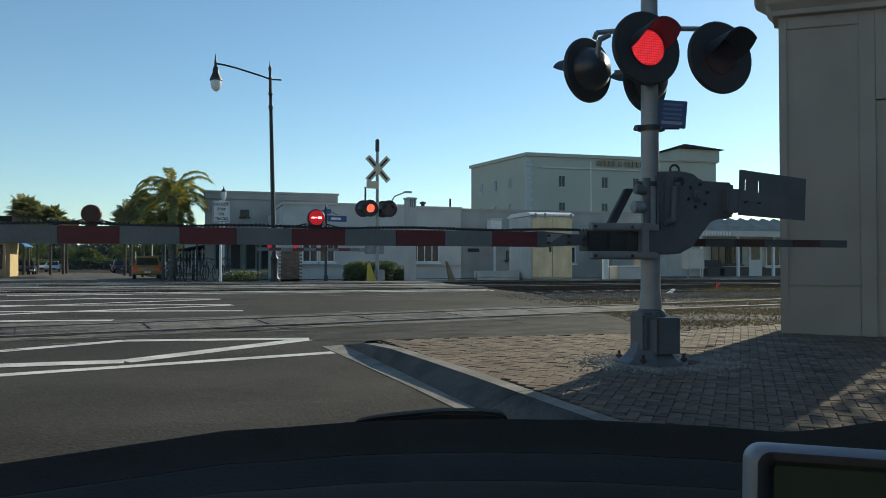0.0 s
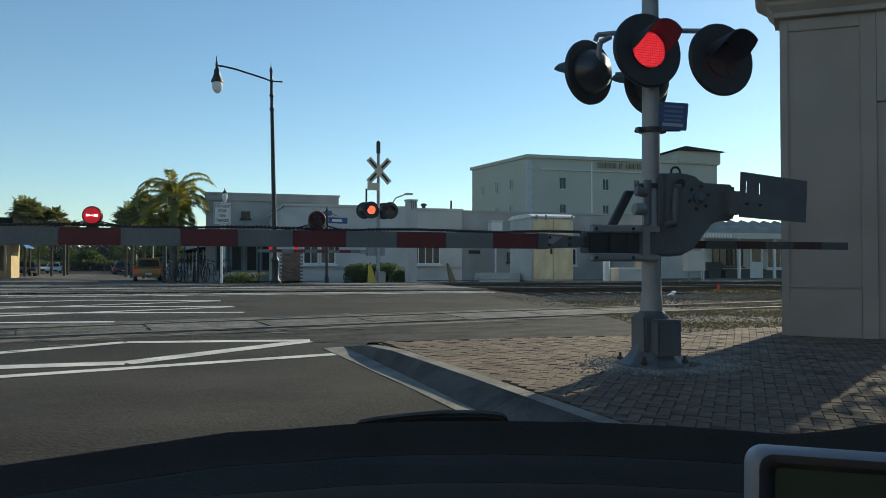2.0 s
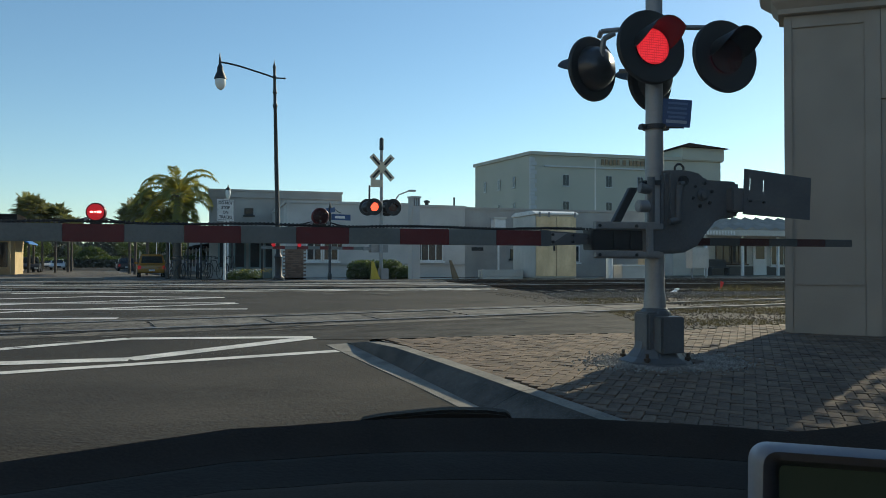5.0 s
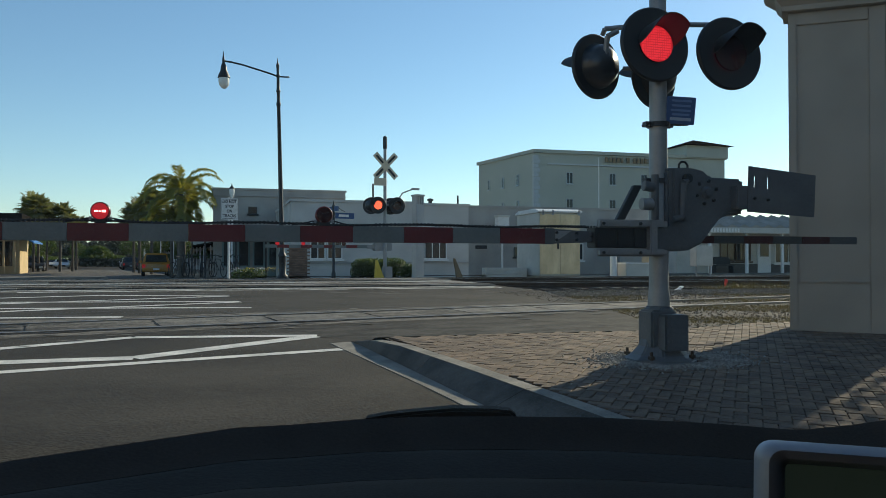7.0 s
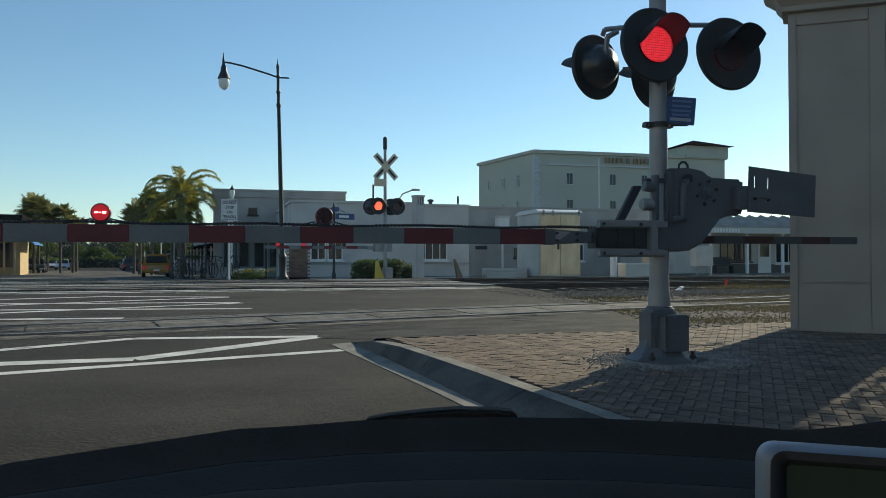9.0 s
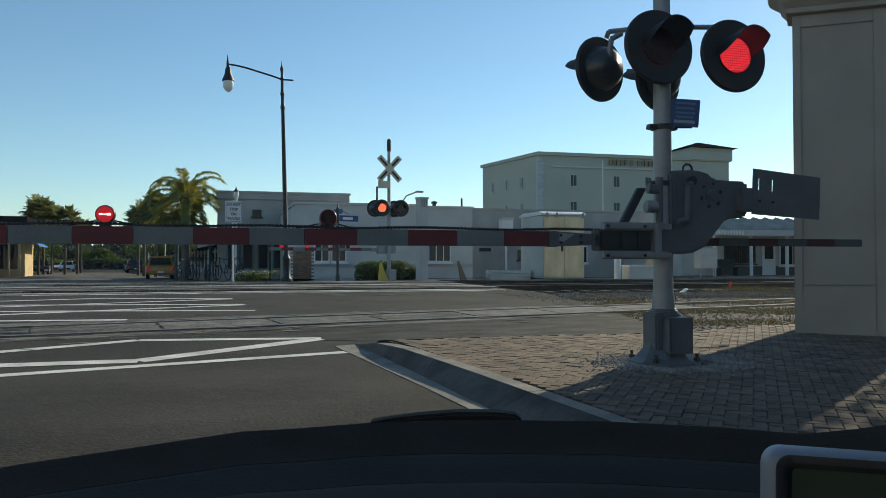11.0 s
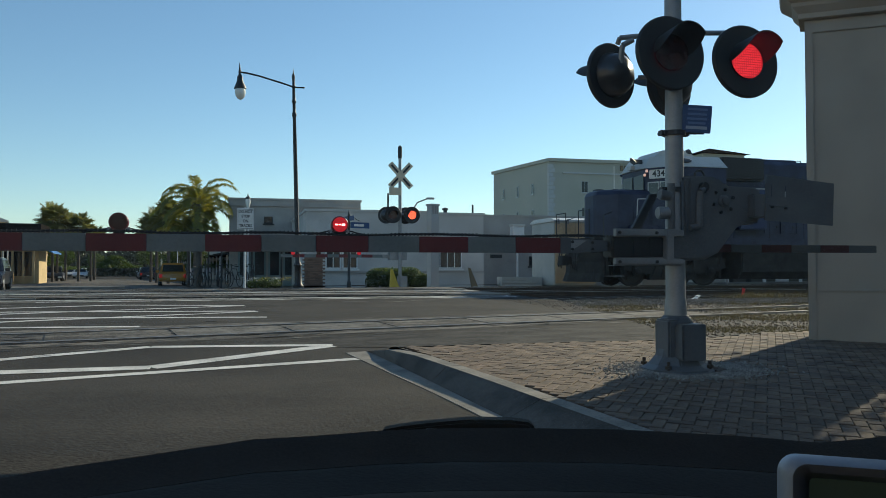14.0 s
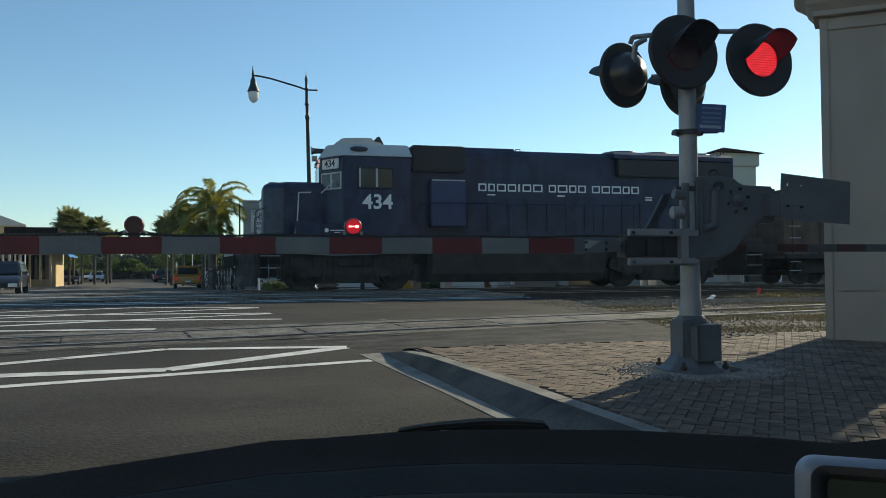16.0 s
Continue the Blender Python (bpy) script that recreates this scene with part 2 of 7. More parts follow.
LETTER = surface("lettering_white", (0.72, 0.73, 0.72), (0.84, 0.84, 0.83), 0.6, 0, 3, 40, 0.0)
BRONZE = plain("bronze_lettering", (0.20, 0.15, 0.09), 0.5, 0.3)
GOLD_METAL = surface("brushed_cabinet_metal", (0.50, 0.37, 0.215), (0.78, 0.63, 0.41), 0.36, 0.3, 0.8, 25, 0.05, stretch=3.0)
CAB_GREY = surface("cabinet_grey", (0.44, 0.43, 0.39), (0.58, 0.565, 0.52), 0.55, 0.1, 1.5, 40, 0.05)
YELLOW = plain("safety_yellow", (0.55, 0.42, 0.05), 0.6)
CAR_YELLOW = surface("yellow_car_paint", (0.32, 0.155, 0.010), (0.38, 0.19, 0.014), 0.28, 0, 2, 20, 0.0, coat=0.6)
CAR_BLACK = surface("dark_car_paint", (0.018, 0.018, 0.022), (0.03, 0.03, 0.035), 0.3, 0, 2, 20, 0.0, coat=0.3)
CAR_WHITE = plain("white_car_paint", (0.62, 0.62, 0.62), 0.3)
TYRE = plain("tyre_rubber", (0.015, 0.015, 0.015), 0.85)
RIM = plain("wheel_rim", (0.4, 0.4, 0.41), 0.35, 0.8)
PLASTIC = surface("black_dash_plastic", (0.046, 0.038, 0.030), (0.078, 0.064, 0.051), 0.9, 0, 5, 300, 0.25, spec=0.06)
COWL = surface("black_cowl_plastic", (0.032, 0.027, 0.0215), (0.056, 0.047, 0.038), 0.85, 0, 6, 200, 0.2, spec=0.10)
DEVICE = surface("silver_device_plastic", (0.31, 0.32, 0.35), (0.38, 0.39, 0.42), 0.4, 0.1, 8, 200, 0.02)
SCREEN = surface("dim_screen", (0.07, 0.08, 0.066), (0.09, 0.10, 0.082), 0.35, 0, 5, 40, 0.0, glow=(0.55, 0.75, 0.55, 0.010))
DIM_TEXT = plain("dim_screen_text", (0.06, 0.07, 0.07), 0.5)
BROWN = surface("weathered_brown_wagon", (0.045, 0.033, 0.025), (0.15, 0.105, 0.072), 0.85, 0, 1.8, 20, 0.3, contrast=0.4)
TEAL = plain("teal_paint", (0.16, 0.22, 0.23), 0.6)
BRICK = surface("old_brick", (0.12, 0.08, 0.06), (0.23, 0.16, 0.12), 0.9, 0, 3, 40, 0.3, spread=0.3)
OCHRE = surface("ochre_stucco", (0.50, 0.38, 0.20), (0.62, 0.48, 0.27), 0.9, 0, 1, 40, 0.1)
ROOF_DARK = surface("dark_roof", (0.012, 0.011, 0.010), (0.028, 0.025, 0.023), 0.95, 0, 2, 30, 0.2, spec=0.0)
BLUE_TARP = plain("blue_canopy", (0.04, 0.16, 0.42), 0.7)
QUOIN = surface("pale_blue_quoin", (0.42, 0.46, 0.48), (0.50, 0.54, 0.56), 0.85, 0, 2, 30, 0.1)
ORANGE = plain("red_marker", (0.62, 0.045, 0.04), 0.6)


def ahead(right, forward):
    """Metres to the right of and along the first line of sight, in plan."""
    return 0.956 * right + 0.292 * forward, -0.292 * right + 0.956 * forward


def words(text, size, material, parent, m, label="", depth=0.004, squeeze=1.0, bold=0.0):
    """Raised writing in the built-in font, centred; it lies in its own x-y plane."""
    cu = bpy.data.curves.new("lettering", "FONT")
    cu.body, cu.size, cu.align_x, cu.align_y, cu.extrude, cu.offset, cu.resolution_u = text, size, "CENTER", "CENTER", depth, bold, 3
    tmp = bpy.data.objects.new("lettering", cu)
    scene.collection.objects.link(tmp)
    me = bpy.data.meshes.new_from_object(tmp.evaluated_get(bpy.context.evaluated_depsgraph_get()))
    bpy.data.objects.remove(tmp)
    me.materials.clear()
    me.materials.append(material)
    me.transform(Matrix.Diagonal((squeeze, 1, 1, 1)))
    ob = new("lettering", me)
    ob.parent, ob.matrix_basis = parent, m
    return tagged(ob, label)


FACE = pose(0, 0, 0, 90, 0, 0)  # turns writing upright, facing the car


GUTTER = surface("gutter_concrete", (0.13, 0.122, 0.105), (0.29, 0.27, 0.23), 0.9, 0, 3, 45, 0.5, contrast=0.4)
# kerb face is darker than its top: its shade is put into the colour
KERB_STONE = surface("shaded_kerb_concrete", (0.036, 0.034, 0.030), (0.11, 0.102, 0.088), 0.9, 0, 3.5, 45, 0.6, contrast=0.4)


# ---- pavement, kerb ----
def kx(y):
    """Where the kerb's edge runs."""
    return 2.10 - (y - 4.72) * 0.160


def gx(y):
    return 1.477 - (y - 6.77) * 0.13


def foot(y):
    """Where the kerb's sloping face meets the gutter."""
    return max(1.714 - (y - 6.0) * 0.088, kx(y) - 0.24)


def kz(y):
    """How far the kerb stands up; it dips to the road at its end."""
    return 0.15 if y < 7.75 else max(0.02, 0.15 - (y - 7.75) * 0.15)


pavement = one("pavement", sheet([(kx(-6) + 0.1, -6), (kx(4.7) + 0.1, 4.7), (kx(8.0) + 0.12, 8.0), (3.15, 7.98), (5.0, 7.9), (6.5, 8.35), (14, 8.35), (14, -6)], 0.138), JOINT, "sandy bedding under a brick pavement", "pavement", kind="structure")
bm = bmesh.new()
rows = []
for x, yy, w in ((kx(7.9) + 0.05, 7.95, 0.62), (2.4, 7.965, 0.66), (3.15, 7.965, 0.70), (5.0, 7.89, 0.75), (6.5, 8.34, 0.6), (9.5, 8.34, 0.5)):
    rows.append([bm.verts.new((x, yy - 0.02, g(yy) + 0.149)), bm.verts.new((x, yy + 0.12, g(yy) + 0.135)), bm.verts.new((x, yy + w, g(yy + w) + 0.010))])
for ra, rb in zip(rows, rows[1:]):
    for k in range(2):
        bm.faces.new((ra[k], rb[k], rb[k + 1], ra[k + 1]))
one("asphalt_ramp", bm, FRESH, "dark asphalt feathered up to the brick pavement", "asphalt", kind="structure")
kerb = thing("kerb", pose(0, 0, 0), "grey concrete kerb with a flush gutter", "kerb", kind="structure")
y = -4.0
while y < 8.55:
    e = min(y + 1.5, 8.6)
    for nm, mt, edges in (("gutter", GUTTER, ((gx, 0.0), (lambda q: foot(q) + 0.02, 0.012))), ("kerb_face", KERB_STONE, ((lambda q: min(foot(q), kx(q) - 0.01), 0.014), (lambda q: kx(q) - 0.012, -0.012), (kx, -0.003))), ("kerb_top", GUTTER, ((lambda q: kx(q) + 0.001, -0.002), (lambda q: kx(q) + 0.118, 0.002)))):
        bm = bmesh.new()
        rows = []
        for yy in (y, (y + e) / 2, e - 0.008):
            b0 = g(yy) - 0.12
            up = []
            for k, (fx_, dz) in enumerate(edges):
                raised = nm == "kerb_top" or (nm == "kerb_face" and k > 0)
                up.append((fx_(yy), yy, g(yy) + dz + ((kz(yy) + 0.006) if raised else 0.018)))
            rows.append([bm.verts.new(c) for c in [(edges[-1][0](yy), yy, b0), (edges[0][0](yy), yy, b0)] + up])
        n = len(rows[0])
        for ra, rb in zip(rows, rows[1:]):
            for k in range(n):
                bm.faces.new((ra[k], ra[(k + 1) % n], rb[(k + 1) % n], rb[k]))
        bm.faces.new(rows[0][::-1])
        bm.faces.new(rows[-1])
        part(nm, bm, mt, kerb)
    y = e


# ---- road paint ----
def stripe(pts, w):
    bm = bmesh.new()
    for (ax, ay), (bx, by) in zip(pts, pts[1:]):
        a, b = Vector((ax, ay, 0)), Vector((bx, by, 0))
        d = (b - a).normalized()
        o = Vector((-d.y, d.x, 0)) * w / 2
        n = max(1, int((b - a).length / 0.8))
        row = []
        for i in range(n + 1):
            p = a.lerp(b, i / n)
            row.append([bm.verts.new((q.x, q.y, g(q.y) + 0.017)) for q in (p - o, p + o)])
        for r, s in zip(row, row[1:]):
            bm.faces.new((r[0], s[0], s[1], r[1]))
    return bm


def paint_line(pts, w, label):
    one("road_marking", stripe(pts, w), PAINT, label, "road marking", "white road markings", kind="structure")


paint_line([(-6.5, 6.25), (1.29, 8.1)], 0.16, "worn white stop line painted on the asphalt")
paint_line([(-6.0, 7.95), (-0.72, 7.97), (1.15, 9.27)], 0.24, "white zigzag line painted on the asphalt")
paint_line([(1.19, 9.33), (-0.87, 9.62), (-6.0, 6.8)], 0.18, "white zigzag line painted on the asphalt")
paint_line([(-7, 12.9), (-1.26, 12.2)], 0.185, "white zigzag line painted on the asphalt")
paint_line([(-7, 12.1), (0.5, 14.8)], 0.18, "white zigzag line painted on the asphalt")
paint_line([(-8, 14.6), (-2.6, 14.0), (0.62, 13.47)], 0.185, "white zigzag line painted on the asphalt")
paint_line([(-8, 13.6), (0.3, 16.5)], 0.18, "white zigzag line painted on the asphalt")
paint_line([(-8, 16.0), (-3.2, 15.5), (0.46, 14.91)], 0.185, "white zigzag line painted on the asphalt")
paint_line([(-9, 15.3), (-2.2, 17.2), (0.29, 16.54)], 0.185, "white zigzag line painted on the asphalt")
one("asphalt_patch", sheet([(-6, 9.0), (-1.2, 10.05), (3.2, 10.9), (6.1, 11.6), (6.9, 13.6), (3, 12.9), (-2.4, 12.05), (-6, 11.2)], 0.0155), OLD_ASPHALT, "paler worn asphalt along the old siding", "asphalt", kind="structure")
one("asphalt_patch", sheet([(-0.6, 9.75), (1.6, 9.0), (4.7, 8.35), (5.7, 9.7), (6.2, 10.9), (3.0, 10.55)], 0.0165), FRESH, "dark patched asphalt beside the siding", "asphalt", kind="structure")
WORN = surface("worn_pale_concrete", (0.042, 0.039, 0.033), (0.185, 0.172, 0.147), 0.9, 0, 3.5, 24, 0.8, contrast=0.36, grain=0.8)
SEAL = surface("dark_crack_seal", (0.018, 0.017, 0.016), (0.036, 0.034, 0.031), 0.8, 0, 5, 60, 0.3)


def blotches(name, n, region, size, material, label, lift, seed):
    """Ragged worn spots on the road, long in the direction of the rails."""
    r = random.Random(seed)
    bm = bmesh.new()
    for k in range(n):
        x, yy = region(r)
        a, b = size * r.uniform(0.5, 2.2), size * r.uniform(0.12, 0.45)
        ring_ = []
        for j in range(13):
            t = math.tau * j / 13
            q = r.uniform(0.45, 1.1)
            px, py = math.cos(t) * a * q, math.sin(t) * b * q
            px, py = px - py * 0.18, py + px * 0.18
            ring_.append(bm.verts.new((x + px, yy + py, g(yy + py) + lift + k * 0.00004)))
        bm.faces.new(ring_)
    bmesh.ops.triangulate(bm, faces=bm.faces[:])
    one(name, bm, material, label, "asphalt", kind="structure")


def by_siding(r):
    x = r.uniform(-6.5, 6.0)
    return x, 11.55 + (x - 2.0) * 0.182 + r.gauss(0, 0.5)


# paler sheet puts the sunlight on the far street into its colour
one("asphalt_patch", sheet([(-12.6, 27.9), (2.0, 27.9), (0.8, 33.0), (-1.2, 45), (-9, 100), (-19, 100), (-13.6, 45)], 0.0145), OLD_ASPHALT, "asphalt painted paler as the sunlit street beyond the tracks", "asphalt", kind="structure")
blotches("worn_spots", 240, by_siding, 0.13, WORN, "pale worn spots along the old siding", 0.0215, 5)
blotches("dark_spots", 200, by_siding, 0.15, SEAL, "dark tar spots along the old siding", 0.0195, 6)
blotches("worn_spots", 160, lambda r: (r.uniform(-12, 7), 18.4 + r.gauss(0, 0.8)), 0.20, WORN, "pale worn spots before the main tracks", 0.0175, 7)
blotches("dark_spots", 50, lambda r: (r.uniform(-10, 7), r.uniform(9, 19)), 0.16, SEAL, "dark oil and tar stains on the crossing", 0.0185, 12)
r9 = random.Random(9)
bm = bmesh.new()
for k in range(26):
    x, yy = r9.uniform(-8, 4.5), r9.uniform(8.6, 17.5)
    prev = None
    for j in range(r9.randint(7, 16)):
        w = r9.uniform(0.006, 0.016)
        cur = [bm.verts.new((x, yy + s * w, g(yy + s * w) + 0.0225 + k * 0.0001)) for s in (-1, 1)]
        if prev:
            bm.faces.new((prev[0], cur[0], cur[1], prev[1]))
        prev = cur
        x, yy = x + r9.uniform(0.12, 0.3), yy + r9.gauss(0.03, 0.05)
one("road_cracks", bm, SEAL, "thin ragged cracks along the asphalt", "asphalt", kind="structure")
for ya, x0 in ((19.05, -9), (22.05, -7), (22.75, -9), (18.5, -4)):
    paint_line([(x0, ya), (x0 + 5, ya + 0.06), (7.0, ya + 0.02)], 0.16, "pale worn edge strip along the crossing")
one("asphalt_patch", sheet([(-9, 18.4), (7.1, 18.6), (7.1, 22.6), (-9, 22.3)], 0.0155), OLD_ASPHALT, "paler worn asphalt along the main tracks", "asphalt", kind="structure")


# ---- railway ----
def rail_mesh(x0, x1, top):
    """One rail along x: foot, web and head."""
    prof = [(-0.068, top - 0.16), (0.068, top - 0.16), (0.068, top - 0.145), (0.012, top - 0.125), (0.012, top - 0.045), (0.036, top - 0.035), (0.036, top), (-0.036, top), (-0.036, top - 0.035), (-0.012, top - 0.045), (-0.012, top - 0.125), (-0.068, top - 0.145)]
    bm = bmesh.new()
    prism(bm, prof, x0, x1, "x")
    return bm


def track(yc, top, x0, x1, road, label):
    tr = thing("railway_track", pose(0, yc, 0), label, "railway track", "main railway tracks")
    for s in (-0.754, 0.754):
        r = part("rail", rail_mesh(x0, x1, top), STEEL, tr, "rust-brown steel rail with a polished head", at=pose(0, s, 0))
        part("railhead", boxes((x0, x1, -0.03, 0.03, top - 0.004, top + 0.003)), RAILTOP, r)
    bm = boxes((-0.11, 0.11, -1.3, 1.3, top - 0.30, top - 0.155))
    me = finish(bm, "sleeper", WOOD)
    i, xx = 0, road + 0.4
    while xx < 75:
        o = new("sleeper", me)
        o.parent, o.matrix_basis = tr, pose(xx, random.uniform(-0.05, 0.05), random.uniform(-0.02, 0.01), 0, 0, random.uniform(-1.5, 1.5))
        xx += 0.55
    for a, b in ((-1.32, -0.83), (-0.66, 0.66), (0.83, 1.32)):
        k = -9.0
        while k < road - 0.1:
            part("crossing_panel", boxes((k, min(k + 2.4, road) - 0.02, a, b, top - 0.2, top - 0.012)), OLD_ASPHALT if random.random() < 0.7 else CONCRETE, tr, "grey rubber and concrete crossing panel")
            k += 2.4
    return tr


track(20.75, 0.655, -60, 120, 7.2, "rusty railway track with timber sleepers in ballast")
track(24.15, 0.71, -60, 120, 7.0, "railway track with polished rails in dark ballast")
# worn rail steel, made paler to carry the sun on its side
SIDING_STEEL = surface("worn_sunlit_rail", (0.12, 0.105, 0.09), (0.28, 0.255, 0.22), 0.6, 0.2, 4, 50, 0.2)
siding = thing("siding_track", pose(2.0, 11.55, 0, 0, 0, 10.3), "old railway siding sunk in the asphalt", "railway track")
for s in (-0.5, 0.62):
    bm = bmesh.new()
    for i in range(30):
        x0, x1 = -9 + i * 0.8, -9 + (i + 1) * 0.8
        q = radians(10.3)
        z0, z1 = (g(11.55 + x * math.sin(q) + s * math.cos(q)) for x in (x0, x1))
        vs = [bm.verts.new(c) for x, z in ((x0, z0), (x1, z1)) for c in ((x, s - 0.04, z + 0.037), (x, s + 0.04, z + 0.037), (x, s + 0.04, z - 0.1), (x, s - 0.04, z - 0.1))]
        for f in ((0, 4, 5, 1), (1, 5, 6, 2), (3, 7, 4, 0)):
            bm.faces.new([vs[k] for k in f])
    bmesh.ops.remove_doubles(bm, verts=bm.verts[:], dist=0.001)
    part("rail", bm, SIDING_STEEL, siding, "dull steel rail sunk in asphalt")
    # flat black strip painted in for the shade of the rail groove
    bm = bmesh.new()
    for i in range(30):
        x0, x1 = -9 + i * 0.8, -9 + (i + 1) * 0.8
        q = radians(10.3)
        z0, z1 = (g(11.55 + x * math.sin(q) + s * math.cos(q)) + 0.0325 for x in (x0, x1))
        vs = [bm.verts.new(c) for c in ((x0, s + 0.045, z0), (x1, s + 0.045, z1), (x1, s + 0.145, z1), (x0, s + 0.145, z0))]
        bm.faces.new(vs)
    bmesh.ops.remove_doubles(bm, verts=bm.verts[:], dist=0.001)
    part("flangeway", bm, BLACK, siding, "flat black strip for the groove's shade beside the rail")
for i in range(7):
    x0 = -4.3 + i * 1.55
    bm = bmesh.new()
    q = radians(10.3)
    vs = []
    for x, s in ((x0, -0.36), (x0 + 1.5, -0.36), (x0 + 1.5, 0.52), (x0, 0.52)):
        vs.append(bm.verts.new((x, s, g(11.55 + x * math.sin(q) + s * math.cos(q)) + 0.028 + random.uniform(-0.003, 0.003))))
    lo = [bm.verts.new(v.co - Vector((0, 0, 0.05))) for v in vs]
    bm.faces.new(vs)
    for k in range(4):
        bm.faces.new((vs[k], lo[k], lo[(k + 1) % 4], vs[(k + 1) % 4]))
    part("crossing_panel", bm, WORN if i % 3 else OLD_ASPHALT, siding, "weathered concrete panel between the rails")

# ballast bed and loose stones beside the tracks
bm = bed([(7.3, 15.4), (8.4, 15.0), (12, 15.7), (30, 18.2), (120, 18.3), (120, 27.4), (6.8, 27.4), (7.1, 20.7), (7.5, 16.9)], 0.010)
one("ballast_bed", bm, BALLAST, "dark grey railway ballast bed", "ballast", kind="structure")


def pebbles(name, n, region, size, material, label, lift=0.0, dome=0.0):
    bm = bmesh.new()
    rnd = random.Random(len(name) * 31 + n)
    verts, faces = [], []
    base = [(1, 0, 0), (-1, 0, 0), (0, 1, 0), (0, -1, 0), (0, 0, 1), (0, 0, -1)]
    tri = [(0, 2, 4), (2, 1, 4), (1, 3, 4), (3, 0, 4), (2, 0, 5), (1, 2, 5), (3, 1, 5), (0, 3, 5)]
    for _ in range(n):
        p = region(rnd)
        if p is None:
            continue
        px, py = p[0], p[1]
        s = size * rnd.uniform(0.5, 1.25)
        rm = Euler((rnd.uniform(0, 6), rnd.uniform(0, 6), rnd.uniform(0, 6))).to_matrix()
        k = len(verts)
        for v in base:
            w = rm @ Vector((v[0] * s * rnd.uniform(0.7, 1.2), v[1] * s * rnd.uniform(0.6, 1), v[2] * s * rnd.uniform(0.5, 0.9)))
            verts.append((px + w.x, py + w.y, g(py) + lift + (p[2] if len(p) > 2 else 0) + w.z + s * 0.25))
        faces += [tuple(k + i for i in f) for f in tri]
    bm.free()
    me = bpy.data.meshes.new(name)
    me.from_pydata(verts, [], faces)
    me.materials.append(material)
    return tagged(new(name, me), label, "gravel", kind="stuff")


def bal(r):
    x = 6.9 + r.random() ** 1.5 * 24
    yy = r.uniform(15.5, 23.4) if r.random() < 0.8 else r.uniform(14.4, 27)
    edge = 7.65 if yy > 16.9 else 7.65 - (16.9 - yy) * 0.2
    return (x, yy, -low(yy)) if x > edge + r.uniform(-0.25, 0.25) else None


pebbles("heaped_ballast", 40000, lambda r: (lambda x, yy: (x, yy, -low(yy)) if x > 7.6 - max(0, 16.9 - yy) * 0.2 + r.uniform(-0.2, 0.2) else None)(7.0 + r.random() ** 1.5 * 9, r.uniform(15.0, 18.9)), 0.030, STONE, "grey crushed stone heaped at the road edge")
pebbles("ballast_stones", 22000, bal, 0.036, STONE, "loose grey crushed stones beside the rails")
one("verge", bed([(4.7, 8.0), (6.4, 8.4), (18, 8.4), (30, 18.3), (7.9, 18.3), (7.5, 16.9), (6.8, 13.0), (5.9, 9.8)], 0.006), SAND, "pale sandy verge with sparse dry grass", "verge", kind="structure")
pebbles("verge_stones", 2200, lambda r: (r.uniform(6.6, 16), r.uniform(9.5, 17)), 0.022, STONE, "small stones scattered on the sandy verge", 0.006)


def tufts(name, n, region, h, material, label, blades=9):
    rnd = random.Random(n)
    verts, faces = [], []
    for _ in range(n):
        px, py = region(rnd)
        z = g(py) + 0.006 - low(py)
        for _b in range(blades):
            a, t, l = rnd.uniform(0, math.tau), rnd.uniform(0.1, 0.9), h * rnd.uniform(0.4, 1.2)
            bx, by = px + rnd.gauss(0, h * 0.5), py + rnd.gauss(0, h * 0.5)
            k = len(verts)
            w = 0.004 + h * 0.02
            verts += [(bx - w * math.sin(a), by + w * math.cos(a), z), (bx + w * math.sin(a), by - w * math.cos(a), z), (bx + math.cos(a) * t * l, by + math.sin(a) * t * l, z + l * (1.1 - t * 0.6))]
            faces.append((k, k + 1, k + 2))
    me = bpy.data.meshes.new(name)
    me.from_pydata(verts, [], faces)
    me.materials.append(material)
    return tagged(new(name, me), label, "grass", kind="stuff")


def weedy(r):
    while True:
        x, yy = r.uniform(5.6, 22), r.uniform(9.0, 18.2)
        if noise.noise((x * 0.35, yy * 0.9, 3)) > 0.02 and x > 6.0 + (yy - 10) * 0.22:
            return x, yy


pebbles("dirt_clods", 22000, lambda r: (r.uniform(6.2, 20), r.uniform(9.0, 17.5)), 0.017, SAND, "small brown clods of earth on the verge", 0.004)
tufts("dry_grass", 11000, weedy, 0.045, GRASS, "sparse dry yellow-green grass on the verge", 8)
tufts("weeds", 34, lambda r: (13.4 + r.gauss(0, 0.7), 17.2 + r.gauss(0, 0.35)), 0.24, GRASS, "clump of tall dry weeds beside the track", 26)
bm = bmesh.new()
box(bm, -0.24, 0.06, -0.05, 0.05, 0, 0.035)
box(bm, 0.04, 0.20, -0.04, 0.05, 0.012, 0.055)
box(bm, 0.17, 0.26, -0.02, 0.06, 0.0, 0.03)
one("litter", bm, SIGN_WHITE, "crumpled white litter lying beside the ballast", "litter", at=pose(10.95, 16.7, g(16.7) - low(16.7) + 0.03, 8, -12, 30), bevel=0.02)
fl = thing("marker_flag", pose(13.35, 18.25, g(18.25) - low(18.25)), "small red marker flag stuck in ballast", "flag")
bm = bmesh.new()
rod(bm, (0, 0, 0), (0.05, 0, 0.34), 0.006)
part("stake", bm, DARK, fl)
bm = bmesh.new()
prism(bm, [(0.03, 0.12), (0.10, 0.13), (0.16, 0.30), (0.05, 0.34)], -0.004, 0.004)
part("pennant", bm, ORANGE, fl, "red plastic pennant")


